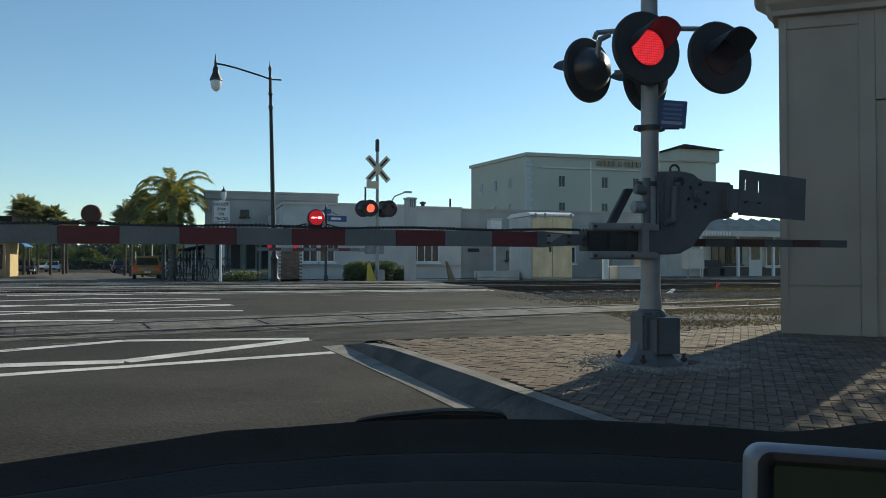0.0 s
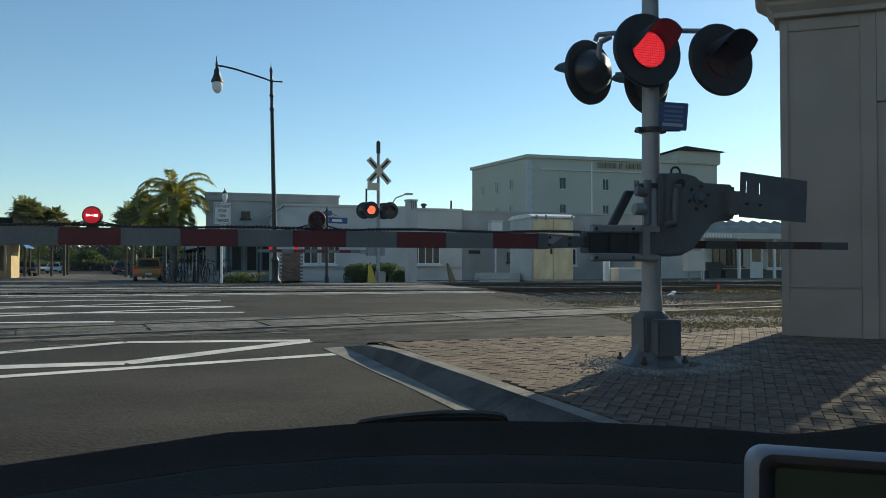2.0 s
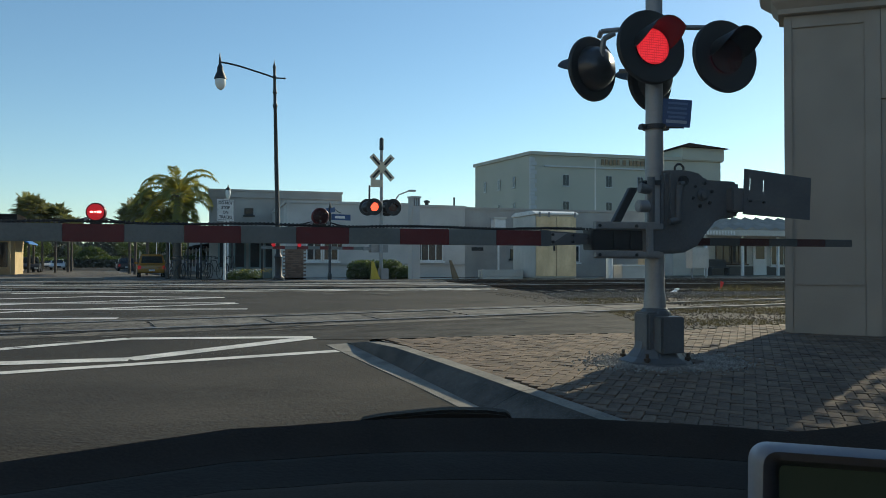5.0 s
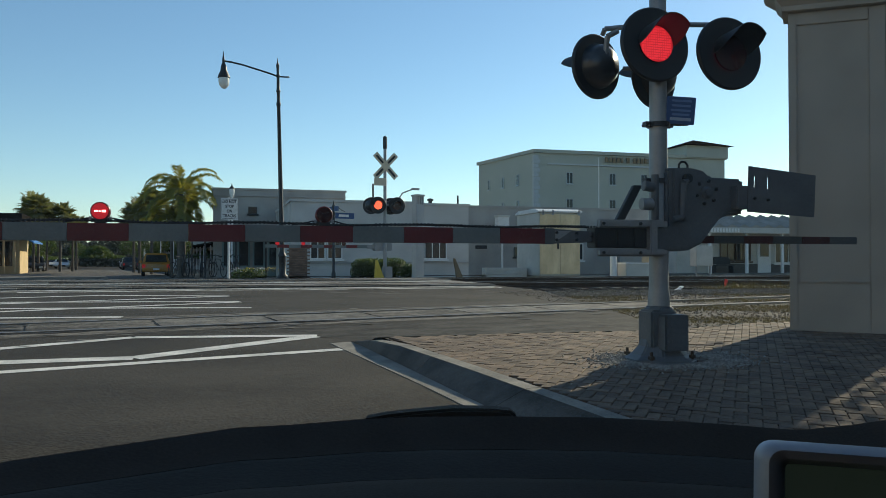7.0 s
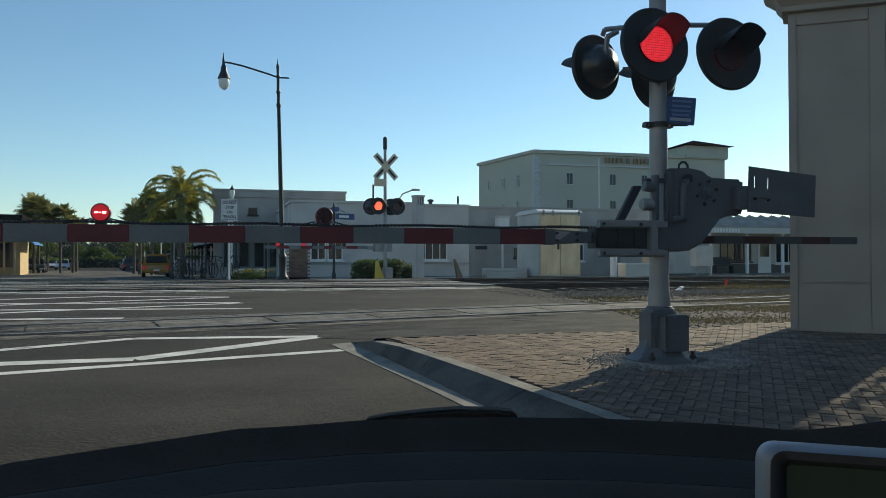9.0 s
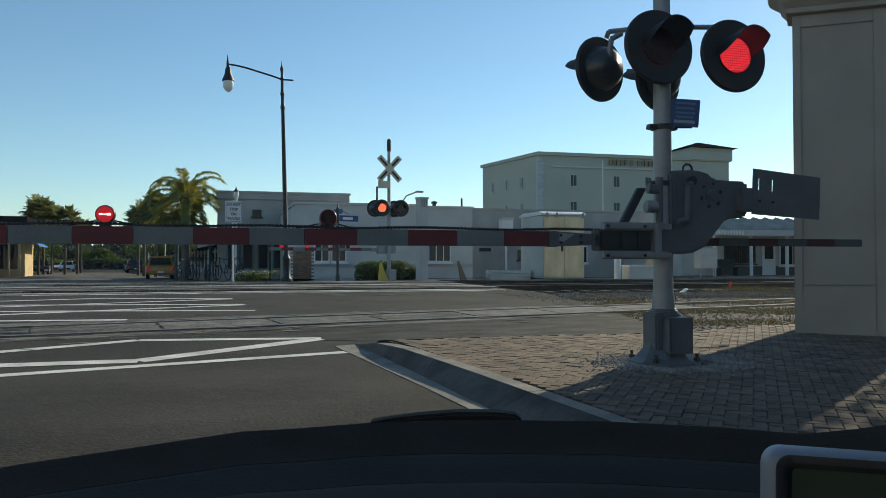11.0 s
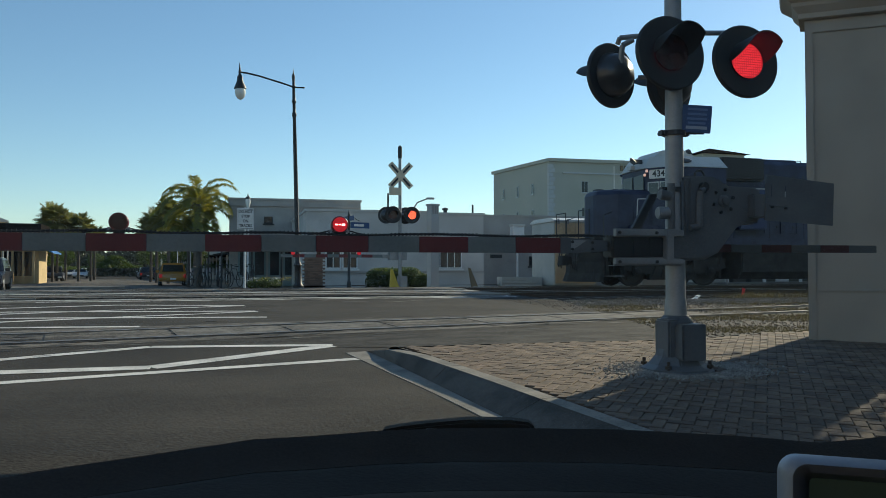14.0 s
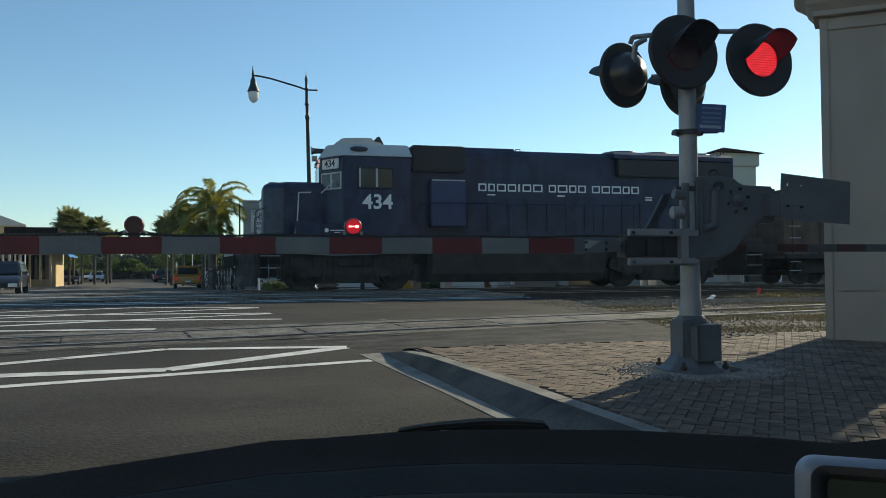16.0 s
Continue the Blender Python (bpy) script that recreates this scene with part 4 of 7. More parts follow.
# ---- street lamp across the tracks ----
lx, ly = ahead(-6.03, 28.0)
lz = g(ly)
lamp = thing("street_lamp", pose(lx, ly, lz, 0, -1.6, 17), "tall black ornate street lamp with a hanging lantern", "street lamp")
bm = bmesh.new()
lathe(bm, [(0.20, 0), (0.20, 0.10), (0.13, 0.18), (0.12, 0.8), (0.15, 0.84), (0.10, 0.95), (0.085, 1.0), (0.075, 4.0), (0.06, 6.2), (0.085, 6.24), (0.085, 6.32), (0.06, 6.36), (0.055, 6.7), (0.09, 6.75), (0.06, 6.82), (0.05, 7.25), (0.08, 7.3), (0.045, 7.38), (0.05, 7.6), (0.065, 7.66), (0.02, 7.8), (0.005, 7.95)], 14)
part("post", bm, BLACK, lamp, "fluted black iron post", smooth=True)
bm = bmesh.new()
arc = [(0, 0, 7.28), (-0.3, 0, 7.36), (-0.8, 0, 7.46), (-1.3, 0, 7.56), (-1.7, 0, 7.61), (-1.95, 0, 7.62)]
tube(bm, arc, 0.032)
tube(bm, [(0, 0, 7.28), (0.38, 0, 7.30)], 0.028)
rod(bm, (0.38, 0, 7.30), (0.44, 0, 7.30), 0.04, 0.01)
part("arm", bm, BLACK, lamp, "curved black lamp arm", smooth=True)
bm = bmesh.new()
lathe(bm, [(0.01, 7.95), (0.02, 7.82), (0.04, 7.70), (0.05, 7.62), (0.045, 7.55), (0.10, 7.44), (0.11, 7.30), (0.20, 7.10), (0.215, 7.04), (0.18, 7.03)], 16, pose(-1.97, 0, 0))
part("lantern_hood", bm, BLACK, lamp, "black bell-shaped lantern hood", smooth=True)
bm = bmesh.new()
lathe(bm, [(0.17, 7.03), (0.19, 6.92), (0.16, 6.78), (0.09, 6.69), (0.03, 6.66)], 16, pose(-1.97, 0, 0))
part("lantern_glass", bm, LAMP_GLASS, lamp, "pale frosted glass globe", smooth=True)

# ---- far crossing signal with crossbuck ----
fx, fy = ahead(-2.32, 27.6)
far = thing("crossing_signal", pose(fx, fy, g(fy), 0, 0, 5), "distant railway crossing signal with white crossbuck", "railway signal")
bm = bmesh.new()
rod(bm, (0, 0, 0), (0, 0, 5.0), 0.065, 0.055, 12)
part("mast", bm, ALU, far, smooth=True)
bm = bmesh.new()
lathe(bm, [(0.06, 4.6), (0.075, 4.62), (0.075, 5.0), (0.02, 5.06)], 12)
part("mast_cap", bm, DARK, far)
# sign white with the sun's warm light put into its colour
SUN_WARM_WHITE = surface("sun_warmed_sign", (0.58, 0.50, 0.36), (0.72, 0.64, 0.47), 0.6, 0, 3, 40, 0.05)
for a in (47, -47):
    b = part("crossbuck_blade", boxes((-0.57, 0.57, -0.075, -0.06, -0.105, 0.105)), SUN_WARM_WHITE, far, "white crossbuck blade with dark lettering bar", at=pose(0, -0.012 if a > 0 else 0, 3.98, 0, a, 0))
    part("print_bar", boxes((-0.50, -0.14, -0.082, -0.077, -0.035, 0.035), (0.14, 0.50, -0.082, -0.077, -0.035, 0.035)), INK, b)
part("track_count_plate", boxes((-0.42, 0.02, -0.08, -0.065, 3.28, 3.55)), SUN_WARM_WHITE, far, "small white track-count plate")
part("crossarm", boxes((-0.55, 0.55, -0.03, 0.03, 2.58, 2.65)), ALU, far)
for (x, yy, z), az, ph, bk in (((-0.30, -0.12, 2.58), 0, 0, False), ((0.40, -0.12, 2.58), 0, 1, False), ((-0.46, 0.18, 2.58), 150, 0, True), ((0.27, 0.20, 2.58), 150, 0, True)):
    ln = lamp_unit(far, pose(x, yy, z, 0, 0, az), FAR_LIT, 0.30, ph, bk, 0.16)
    if ln:
        FLASHERS.append((ln, ph, 0.0))
part("relay_case", boxes((-0.06, 0.22, -0.2, 0.2, 0.0, 0.42)), ALU, far, "grey relay case", bevel=0.02)
bm = bmesh.new()
prism(bm, [(-0.40, 0.0), (-0.02, 0.0), (-0.10, 0.12), (-0.30, 0.66), (-0.36, 0.66)], -0.12, 0.0)
part("guard_bracket", bm, YELLOW, far, "yellow steel guard bracket", bevel=0.01)
fgate = thing("crossing_gate", pose(fx, fy, g(fy), 0, 0, 5), "distant lowered gate arm with red and white stripes", "crossing gate")
part("mechanism_housing", boxes((-0.35, 0.30, 0.10, 0.40, 0.98, 1.26), (-0.6, -0.3, 0.15, 0.32, 1.05, 1.18)), ALU, fgate, bevel=0.02)
x1 = -0.55
for i in range(9):
    part("stripe_panel", boxes((x1 - 0.40, x1 - 0.002, 0.2, 0.25, 1.07, 1.18)), ARM_RED if i % 2 else ARM_WHITE, fgate)
    x1 -= 0.40
for x, ph in ((-1.45, 1), (-2.87, 0), (-3.75, None)):
    u = part("arm_lamp", boxes((x - 0.04, x + 0.04, 0.18, 0.27, 1.18, 1.24)), BLACK, fgate)
    bm = bmesh.new()
    lathe(bm, [(0.07, -0.008), (0.07, 0.008)], 14, pose(0, 0, 0, 90, 0, 0))
    me = finish(bm, "lens", LENS_DARK)
    me.materials.append(ARM_LIT)
    for p in me.polygons:
        if p.normal.y < -0.9:
            p.material_index = 1
    ln = new("lens", me)
    ln.parent, ln.matrix_basis = u, pose(x, 0.165, 1.22)
    tagged(ln, "small red gate lamp")
    if ph is not None:
        FLASHERS.append((ln, ph, 0.0))
px_, py_ = ahead(0.10, 27.8)
bm = bmesh.new()
prism(bm, [(0.12, 0), (0.36, 0.0), (0.32, 0.10), (0.06, 0.70), (0.0, 0.70)], -0.06, 0.06)
one("guard_bracket", bm, BRONZE, "leaning rusty steel guard bracket beside the track", "bracket", at=pose(px_, py_, g(py_)), bevel=0.01)

# ---- signs ----
sx, sy = ahead(-7.98, 28.0)
stop = thing("road_sign", pose(sx, sy, g(sy), 0, 0, 17), "white rectangular road sign on a slim post", "road sign")
bm = bmesh.new()
rod(bm, (0, 0, 0), (0, 0, 2.95), 0.045, 0.045, 10)
part("post", bm, SIGN_WHITE, stop, "pale metal post")
pl = part("sign_plate", boxes((-0.31, 0.31, -0.062, -0.048, 2.15, 2.92)), SIGN_WHITE, stop, "white sign plate with black writing", bevel=0.004)
part("border", boxes((-0.285, 0.285, -0.0655, -0.0625, 2.875, 2.887), (-0.285, 0.285, -0.0655, -0.0625, 2.18, 2.192), (-0.285, -0.273, -0.0655, -0.0625, 2.192, 2.875), (0.273, 0.285, -0.0655, -0.0625, 2.192, 2.875)), INK, pl)
for i, s in enumerate(("DO NOT", "STOP", "ON", "TRACKS")):
    words(s, 0.148, INK, pl, Matrix.Translation((0, -0.064, 2.79 - i * 0.17)) @ FACE, depth=0.002, squeeze=0.86, bold=0.004)
nx, ny = ahead(-3.9, 26.0)
nm = thing("street_name_sign", pose(nx, ny, g(ny), 0, 0, 17), "blue street name blades on a dark post", "street sign")
bm = bmesh.new()
lathe(bm, [(0.07, 0), (0.07, 0.2), (0.045, 0.25), (0.04, 2.35), (0.06, 2.4), (0.03, 2.5), (0.005, 2.62)], 12)
part("post", bm, DARK, nm, smooth=True)
bl = part("name_blade", boxes((0.06, 0.76, -0.012, 0.012, 2.02, 2.22)), SIGN_BLUE, nm, "blue name blade with pale writing")
part("print_bar", boxes((0.18, 0.55, -0.016, -0.0125, 2.08, 2.16)), SIGN_WHITE, bl)
part("name_blade", boxes((-0.012, 0.012, -0.35, 0.35, 2.26, 2.42)), SIGN_BLUE, nm)
bm = bmesh.new()
tube(bm, [(0.04, 0, 2.36), (0.15, 0, 2.40), (0.3, 0, 2.30), (0.42, 0, 2.26)], 0.012, 6)
part("scroll", bm, DARK, nm)


# ---- buildings ----
def window(parent, x, z, w, h, y0, frame_m=SIGN_WHITE, bars=1, glass=GLASS, side=False):
    t = 0.05
    bs = [(x - w / 2, x - w / 2 + t, -0.05, 0.02, z, z + h), (x + w / 2 - t, x + w / 2, -0.05, 0.02, z, z + h), (x - w / 2 + t, x + w / 2 - t, -0.05, 0.02, z, z + t), (x - w / 2 + t, x + w / 2 - t, -0.05, 0.02, z + h - t, z + h)]
    for k in range(1, bars + 1):
        c = x - w / 2 + w * k / (bars + 1)
        bs.append((c - 0.02, c + 0.02, -0.035, 0.02, z + t, z + h - t))
    m = Matrix.Translation((0, y0, 0))
    if side:
        m = Matrix.Translation((side, 0, 0)) @ Matrix.Rotation(radians(-90), 4, "Z")
    f = part("window", boxes(*bs), frame_m, parent, at=m)
    part("pane", boxes((x - w / 2 + t, x + w / 2 - t, -0.012, 0.0, z + t, z + h - t)), glass, f, "dark reflecting glass")
    part("sill", boxes((x - w / 2 - 0.08, x + w / 2 + 0.08, -0.12, -0.002, z - 0.10, z - 0.01)), frame_m, f)
    return f


def building(name, x0, x1, y0, y1, z1, material, label, m=None, coping=True, z0=None):
    b = thing(name, m or pose(0, 0, 0), label, "building")
    z0 = g(y0) - 0.3 if z0 is None else z0
    part("wall", boxes((x0, x1, y0, y1, z0, z1)), material, b)
    if coping:
        part("coping", boxes((x0 - 0.06, x1 + 0.06, y0 - 0.06, y1 + 0.06, z1 + 0.001, z1 + 0.12)), material, b)
    return b


wb = building("shop_building", 3.5, 9.35, 37.0, 45.9, 4.05, WHITE_WALL, "low white rendered commercial building, one storey")
for x in (4.75, 5.55):
    window(wb, x, 1.35, 0.72, 1.0, 36.99, bars=1)
part("wall_band", boxes((3.5, 9.3, 36.93, 36.985, 2.95, 3.05)), WHITE_WALL, wb)
part("wall_band", boxes((3.5, 9.3, 36.93, 36.985, 1.12, 1.22)), GREY_WALL, wb)
wc = building("shop_building", 9.36, 12.3, 37.15, 46, 4.0, WHITE_WALL, "low white rendered annex with barred window")
window(wc, 10.4, 1.35, 1.5, 1.15, 37.14, bars=3)
part("wall_band", boxes((9.4, 12.3, 37.08, 37.135, 1.14, 1.22)), GREY_WALL, wc)
bm = bmesh.new()
lathe(bm, [(0.1, 4.12), (0.1, 4.3), (0.16, 4.32), (0.16, 4.4), (0.02, 4.45)], 10, pose(10.6, 38.2, 0))
part("roof_vent", bm, DARK, wc)
bm = bmesh.new()
rod(bm, (12.0, 38, 4.12), (12.0, 38, 4.6), 0.05)
part("vent_pipe", bm, DARK, wc)
gb = building("shop_building", 0.0, 7.6, 46.4, 60, 5.35, GREY_WALL, "pale grey rendered commercial building with shopfront")
window(gb, 2.2, 4.0, 0.5, 0.4, 46.39, DARK, 0)
part("wall_band", boxes((0, 7.6, 46.3, 46.385, 5.0, 5.1)), GREY_WALL, gb)
for i in range(4):
    d = part("shop_door" if i % 2 else "shop_window", boxes((0.5 + i * 0.85, 1.2 + i * 0.85, 46.32, 46.385, 0.35 if i % 2 else 0.9, 2.6)), TEAL, gb, "teal painted timber shopfront frame")
    part("pane", boxes((0.6 + i * 0.85, 1.1 + i * 0.85, 46.30, 46.317, 1.0, 2.45)), GLASS, d)
part("canopy", boxes((-0.6, 4.6, 43.9, 46.35, 2.72, 2.86)), DARK, gb, "dark flat canopy over the shopfront")
for x in (-0.4, 1.2, 2.8, 4.4):
    part("canopy_post", boxes((x - 0.05, x + 0.05, 44.0, 44.1, 0.3, 2.718)), DARK, gb)
brx, bry = 3.45, 33.2
br = thing("brick_pier", pose(brx, bry, g(bry) - 0.05), "low old brick wall beside the pavement", "brick wall")
part("core", boxes((-0.36, 0.36, 0.02, 0.40, 0, 1.38)), JOINT, br)
me = finish(boxes((0, 0.205, 0, 0.10, 0, 0.062)), "brick", BRICK)
for r in range(18):
    for c in range(4):
        o = new("brick", me)
        o.parent, o.matrix_basis = br, pose(-0.42 + c * 0.215 + (r % 2) * 0.10 - 0.05, random.uniform(-0.006, 0.006), 0.02 + r * 0.075)
kz0 = 0.2
kb = thing("office_building", pose(0, 0, 0), "three-storey pale green office block with hipped corner tower", "building")
bm = bmesh.new()
prism(bm, [(41.1, 96.2), (70.3, 95.6), (69.6, 113), (38.6, 111.6)], kz0 - 0.3, 15.75, "z")
part("wall", bm, GREEN_WALL, kb, "pale green rendered walls")
bm = bmesh.new()
prism(bm, [(40.9, 95.9), (70.5, 95.3), (69.9, 113.3), (38.3, 111.8)], 15.753, 16.2, "z")
part("parapet", bm, GREEN_WALL, kb)
bm = bmesh.new()
prism(bm, [(43, 95.95), (62.5, 95.55), (62.5, 96.2), (43, 96.2)], 14.2, 14.4, "z")
part("string_course", bm, QUOIN, kb)
for i in range(26):
    w = 0.55 if i % 2 else 0.8
    part("quoin", boxes((41.0, 41.1 + w, 96.05, 96.6, 0.4 + i * 0.58, 0.4 + i * 0.58 + 0.52)), QUOIN, kb)
for z in (4.5, 8.1, 11.7):
    for x in (46.2, 52.6, 57.4, 62.0):
        window(kb, x, z, 0.95, 1.55, 96.2 - (x - 41.1) * 0.0205 - 0.005, QUOIN, 1)
    for yy in (100.5, 104.5, 108.6):
        f = window(kb, -yy, z, 0.95, 1.5, 0, QUOIN, 1, side=41.1 - (yy - 96.2) * 0.162 - 0.03)
part("tower", boxes((63.8, 70.6, 95.2, 102, 15.9, 17.6)), GREEN_WALL, kb)
bm = bmesh.new()
vs = [bm.verts.new(c) for c in ((63.2, 94.6, 17.6), (71.2, 94.6, 17.6), (71.2, 102.6, 17.6), (63.2, 102.6, 17.6), (67.2, 98.6, 18.9))]
for f in ((0, 1, 4), (1, 2, 4), (2, 3, 4), (3, 0, 4), (3, 2, 1, 0)):
    bm.faces.new([vs[i] for i in f])
part("tower_roof", bm, ROOF_DARK, kb, "dark hipped tower roof")
xs = 51.3
for w in (0.62, 0.6, 0.66, 0.66, 0.55, 0.0, 0.7, 0.0, 0.62, 0.6, 0.66, 0.66, 0.55):
    if w:
        part("name_bar", boxes((xs, xs + w * 0.62, 95.55, 95.70, 14.75, 15.45)), BRONZE, kb)
    xs += w * 0.95 if w else 0.35
fpx, fpy = 37.9, 72.0
db = building("distant_building", -62, 14, 178, 190, 4.6, GREY_WALL, "long low grey building closing the far street")
for k in range(12):
    window(db, -56 + k * 5.6, 1.2, 2.2, 1.8, 177.99, SIGN_WHITE, 1)
bm = bmesh.new()
rod(bm, (0, 0, 0), (0, 0, 11.6), 0.07, 0.04, 8)
one("flagpole", bm, SIGN_WHITE, "slim bare white flagpole beside the office block", "flagpole", at=pose(fpx, fpy, g(fpy)))
lg = building("warehouse", 12.32, 25.4, 42.0, 52, 4.3, GREY_WALL, "long low grey warehouse with small windows")
window(lg, 17.0, 1.5, 0.7, 0.55, 41.99, DARK, 1)
window(lg, 20.6, 1.3, 0.9, 1.0, 41.99, SIGN_WHITE, 1)
part("name_bar", boxes((14.3, 15.0, 41.95, 41.985, 1.95, 2.15)), INK, lg)
part("loading_door", boxes((18.0, 19.6, 41.93, 41.985, 0.3, 2.6)), CAB_GREY, lg, "pale metal loading door")
vb = thing("ventilator", pose(15.4, 40.6, g(40.6)), "white metal ventilator box on a post", "ventilator")
part("casing", boxes((-0.32, 0.32, -0.3, 0.3, 2.65, 3.3)), SIGN_WHITE, vb, bevel=0.02)
part("post", boxes((-0.05, 0.05, -0.05, 0.05, 0, 2.649)), SIGN_WHITE, vb)
part("cowl", boxes((-0.36, 0.36, -0.34, 0.34, 3.302, 3.42)), CAB_GREY, vb)
pv = thing("concrete_pillar", pose(*ahead(-1.22, 29.2), g(28), 0, 0, 17), "square pale concrete pillar with slotted cap", "pillar")
part("shaft", boxes((-0.17, 0.17, -0.17, 0.17, 0, 2.75)), WHITE_WALL, pv, bevel=0.015)
for i in range(4):
    part("cap_fin", boxes((-0.16 + i * 0.09, -0.11 + i * 0.09, -0.17, 0.17, 2.752, 3.05)), WHITE_WALL, pv)
part("cap", boxes((-0.19, 0.19, -0.19, 0.19, 3.052, 3.12)), WHITE_WALL, pv)

# signal cabinet
sc = thing("signal_cabinet", pose(12.03, 27.7, g(27.7)), "tall metal railway signal cabinet, warm reflection painted on its doors", "cabinet")
part("body", boxes((0, 1.74, 0.02, 2.3, 0.06, 2.50)), CAB_GREY, sc, "pale grey cabinet body", bevel=0.02)
# door colour carries the warm reflection on the metal; the body stays grey
for i in range(2):
    d = part("door", boxes((0.03 + i * 0.85, 0.86 + i * 0.85, -0.02, 0.019, 0.12, 2.44)), GOLD_METAL, sc, "metal door with a warm reflection painted tan", bevel=0.008)
    part("handle", boxes((0.74 + i * 0.03, 0.78 + i * 0.03, -0.06, -0.021, 1.1, 1.3)), DARK, d)
bm = bmesh.new()
prism(bm, [(-0.07, 2.502), (-0.07, 2.56), (0.3, 2.66), (2.0, 2.66), (2.36, 2.56), (2.36, 2.502)], -0.06, 1.80, "x")
part("roof", bm, SIGN_WHITE, sc, "white metal roof", bevel=0.01)
for x in (0.1, 0.5, 1.6):
    part("roof_clip", boxes((x, x + 0.08, -0.085, -0.072, 2.40, 2.60)), ALU, sc)
part("plinth", boxes((0.04, 1.70, 0.05, 2.26, -0.1, 0.058)), CONCRETE, sc)
part("label_plate", boxes((-0.012, -0.001, 0.7, 1.1, 1.9, 2.0)), INK, sc)
lw = thing("utility_box", pose(15.6, 27.4, g(27.4)), "low pale metal utility box beside the track", "utility box")
part("body", boxes((0, 1.5, 0, 0.7, 0, 0.5)), CAB_GREY, lw, bevel=0.02)
part("lid", boxes((-0.03, 1.53, -0.03, 0.73, 0.502, 0.56)), SIGN_WHITE, lw, bevel=0.01)
bm = bmesh.new()
rod(bm, (0, 0, 0), (0, 0, 0.95), 0.13, 0.13, 14)
lathe(bm, [(0.13, 0.95), (0.11, 1.0), (0.04, 1.03)], 14)
one("bollard", bm, SIGN_WHITE, "thick white pipe bollard beside the track", "bollard", at=pose(15.15, 27.6, g(27.6)), smooth=True)
bn = thing("beam_stack", pose(10.2, 28.6, g(28.6)), "low stack of pale weathered beams", "beams")
for i in range(6):
    part("beam", boxes((0, 1.7, (i % 2) * 0.3, (i % 2) * 0.3 + 0.25, (i // 2) * 0.13, (i // 2) * 0.13 + 0.12)), CAB_GREY, bn, bevel=0.01)
for x in (17.9, 20.3):
    cbx = thing("equipment_cabinet", pose(x, 29.6, g(29.6)), "small tan equipment cabinet on steel legs", "cabinet")
    part("body", boxes((0, 0.85, 0, 0.5, 0.45, 1.35)), GOLD_METAL if x < 19 else CAB_GREY, cbx, bevel=0.02)
    for a in (0.05, 0.75):
        part("leg", boxes((a, a + 0.06, 0.1, 0.16, 0, 0.449)), ALU, cbx)

AWNING_PALE = surface("awning_pale_metal", (0.26, 0.245, 0.215), (0.38, 0.36, 0.32), 0.9, 0.0, 1.5, 30, 0.05, spec=0.05)
# station building with ribbed awning
aw = building("station_building", 23.5, 36, 36.0, 44, 3.1, CAB_GREY, "low pale station building under a ribbed awning roof", coping=False)
for x in (26.6, 27.6):
    window(aw, x, 1.25, 0.95, 1.15, 35.99, BROWN, 1)
window(aw, 30.3, 1.15, 1.3, 1.3, 35.99, SIGN_WHITE, 2)
d = part("door", boxes((28.5, 29.35, 35.93, 35.985, 0.45, 2.5)), SIGN_WHITE, aw, "white panelled door")
part("door_pane", boxes((28.65, 29.2, 35.91, 35.927, 1.5, 2.3)), GLASS, d)
part("wall_base", boxes((25.9, 36, 35.945, 35.985, 0.3, 1.1)), plain("dark_dado", (0.09, 0.085, 0.075), 0.8), aw)
for i in range(17):
    x = 23.6 + i * 0.735
    bm = bmesh.new()
    rows = []
    for yy, z, lift in ((34.0, 2.98, 0.16), (36.5, 3.60, 0.22)):
        rows.append([bm.verts.new(c) for c in ((x, yy, z), (x + 0.36, yy, z + lift), (x + 0.725, yy, z), (x + 0.725, yy, z - 0.04), (x, yy, z - 0.04))])
    for k in range(5):
        bm.faces.new((rows[0][k], rows[0][(k + 1) % 5], rows[1][(k + 1) % 5], rows[1][k]))
    bm.faces.new(rows[0][::-1])
    bm.faces.new(rows[1])
    part("awning_panel", bm, AWNING_PALE, aw, "folded pale metal roof plate")
part("fascia", boxes((23.5, 36.1, 33.93, 33.999, 2.68, 2.97)), CAB_GREY, aw, "pale painted awning fascia")
me = finish(boxes((0, 0.10, 0, 0.02, 0, 0.20)), "valance_tab", SIGN_WHITE)
for i in range(13):
    o = new("valance_tab", me)
    o.parent, o.matrix_basis = aw, pose(23.6 + i * 0.175, 33.905, 2.72)
for x in (24.2, 26.4, 28.6, 30.9, 33.2):
    part("awning_post", boxes((x, x + 0.12, 34.15, 34.27, 0.4, 2.95)), SIGN_WHITE, aw)
part("platform", boxes((22.5, 37, 33.6, 35.98, 0.25, 0.62)), CONCRETE, aw)
bt = thing("bench", pose(24.9, 34.7, 0.62), "dark slatted bench under the awning", "bench")
part("seat", boxes((0, 1.2, 0, 0.4, 0.40, 0.45)), DARK, bt)
part("backrest", boxes((0, 1.2, 0.36, 0.41, 0.46, 0.85)), DARK, bt)
for a in (0.05, 1.1):
    part("leg", boxes((a, a + 0.05, 0.02, 0.38, 0, 0.399)), DARK, bt)

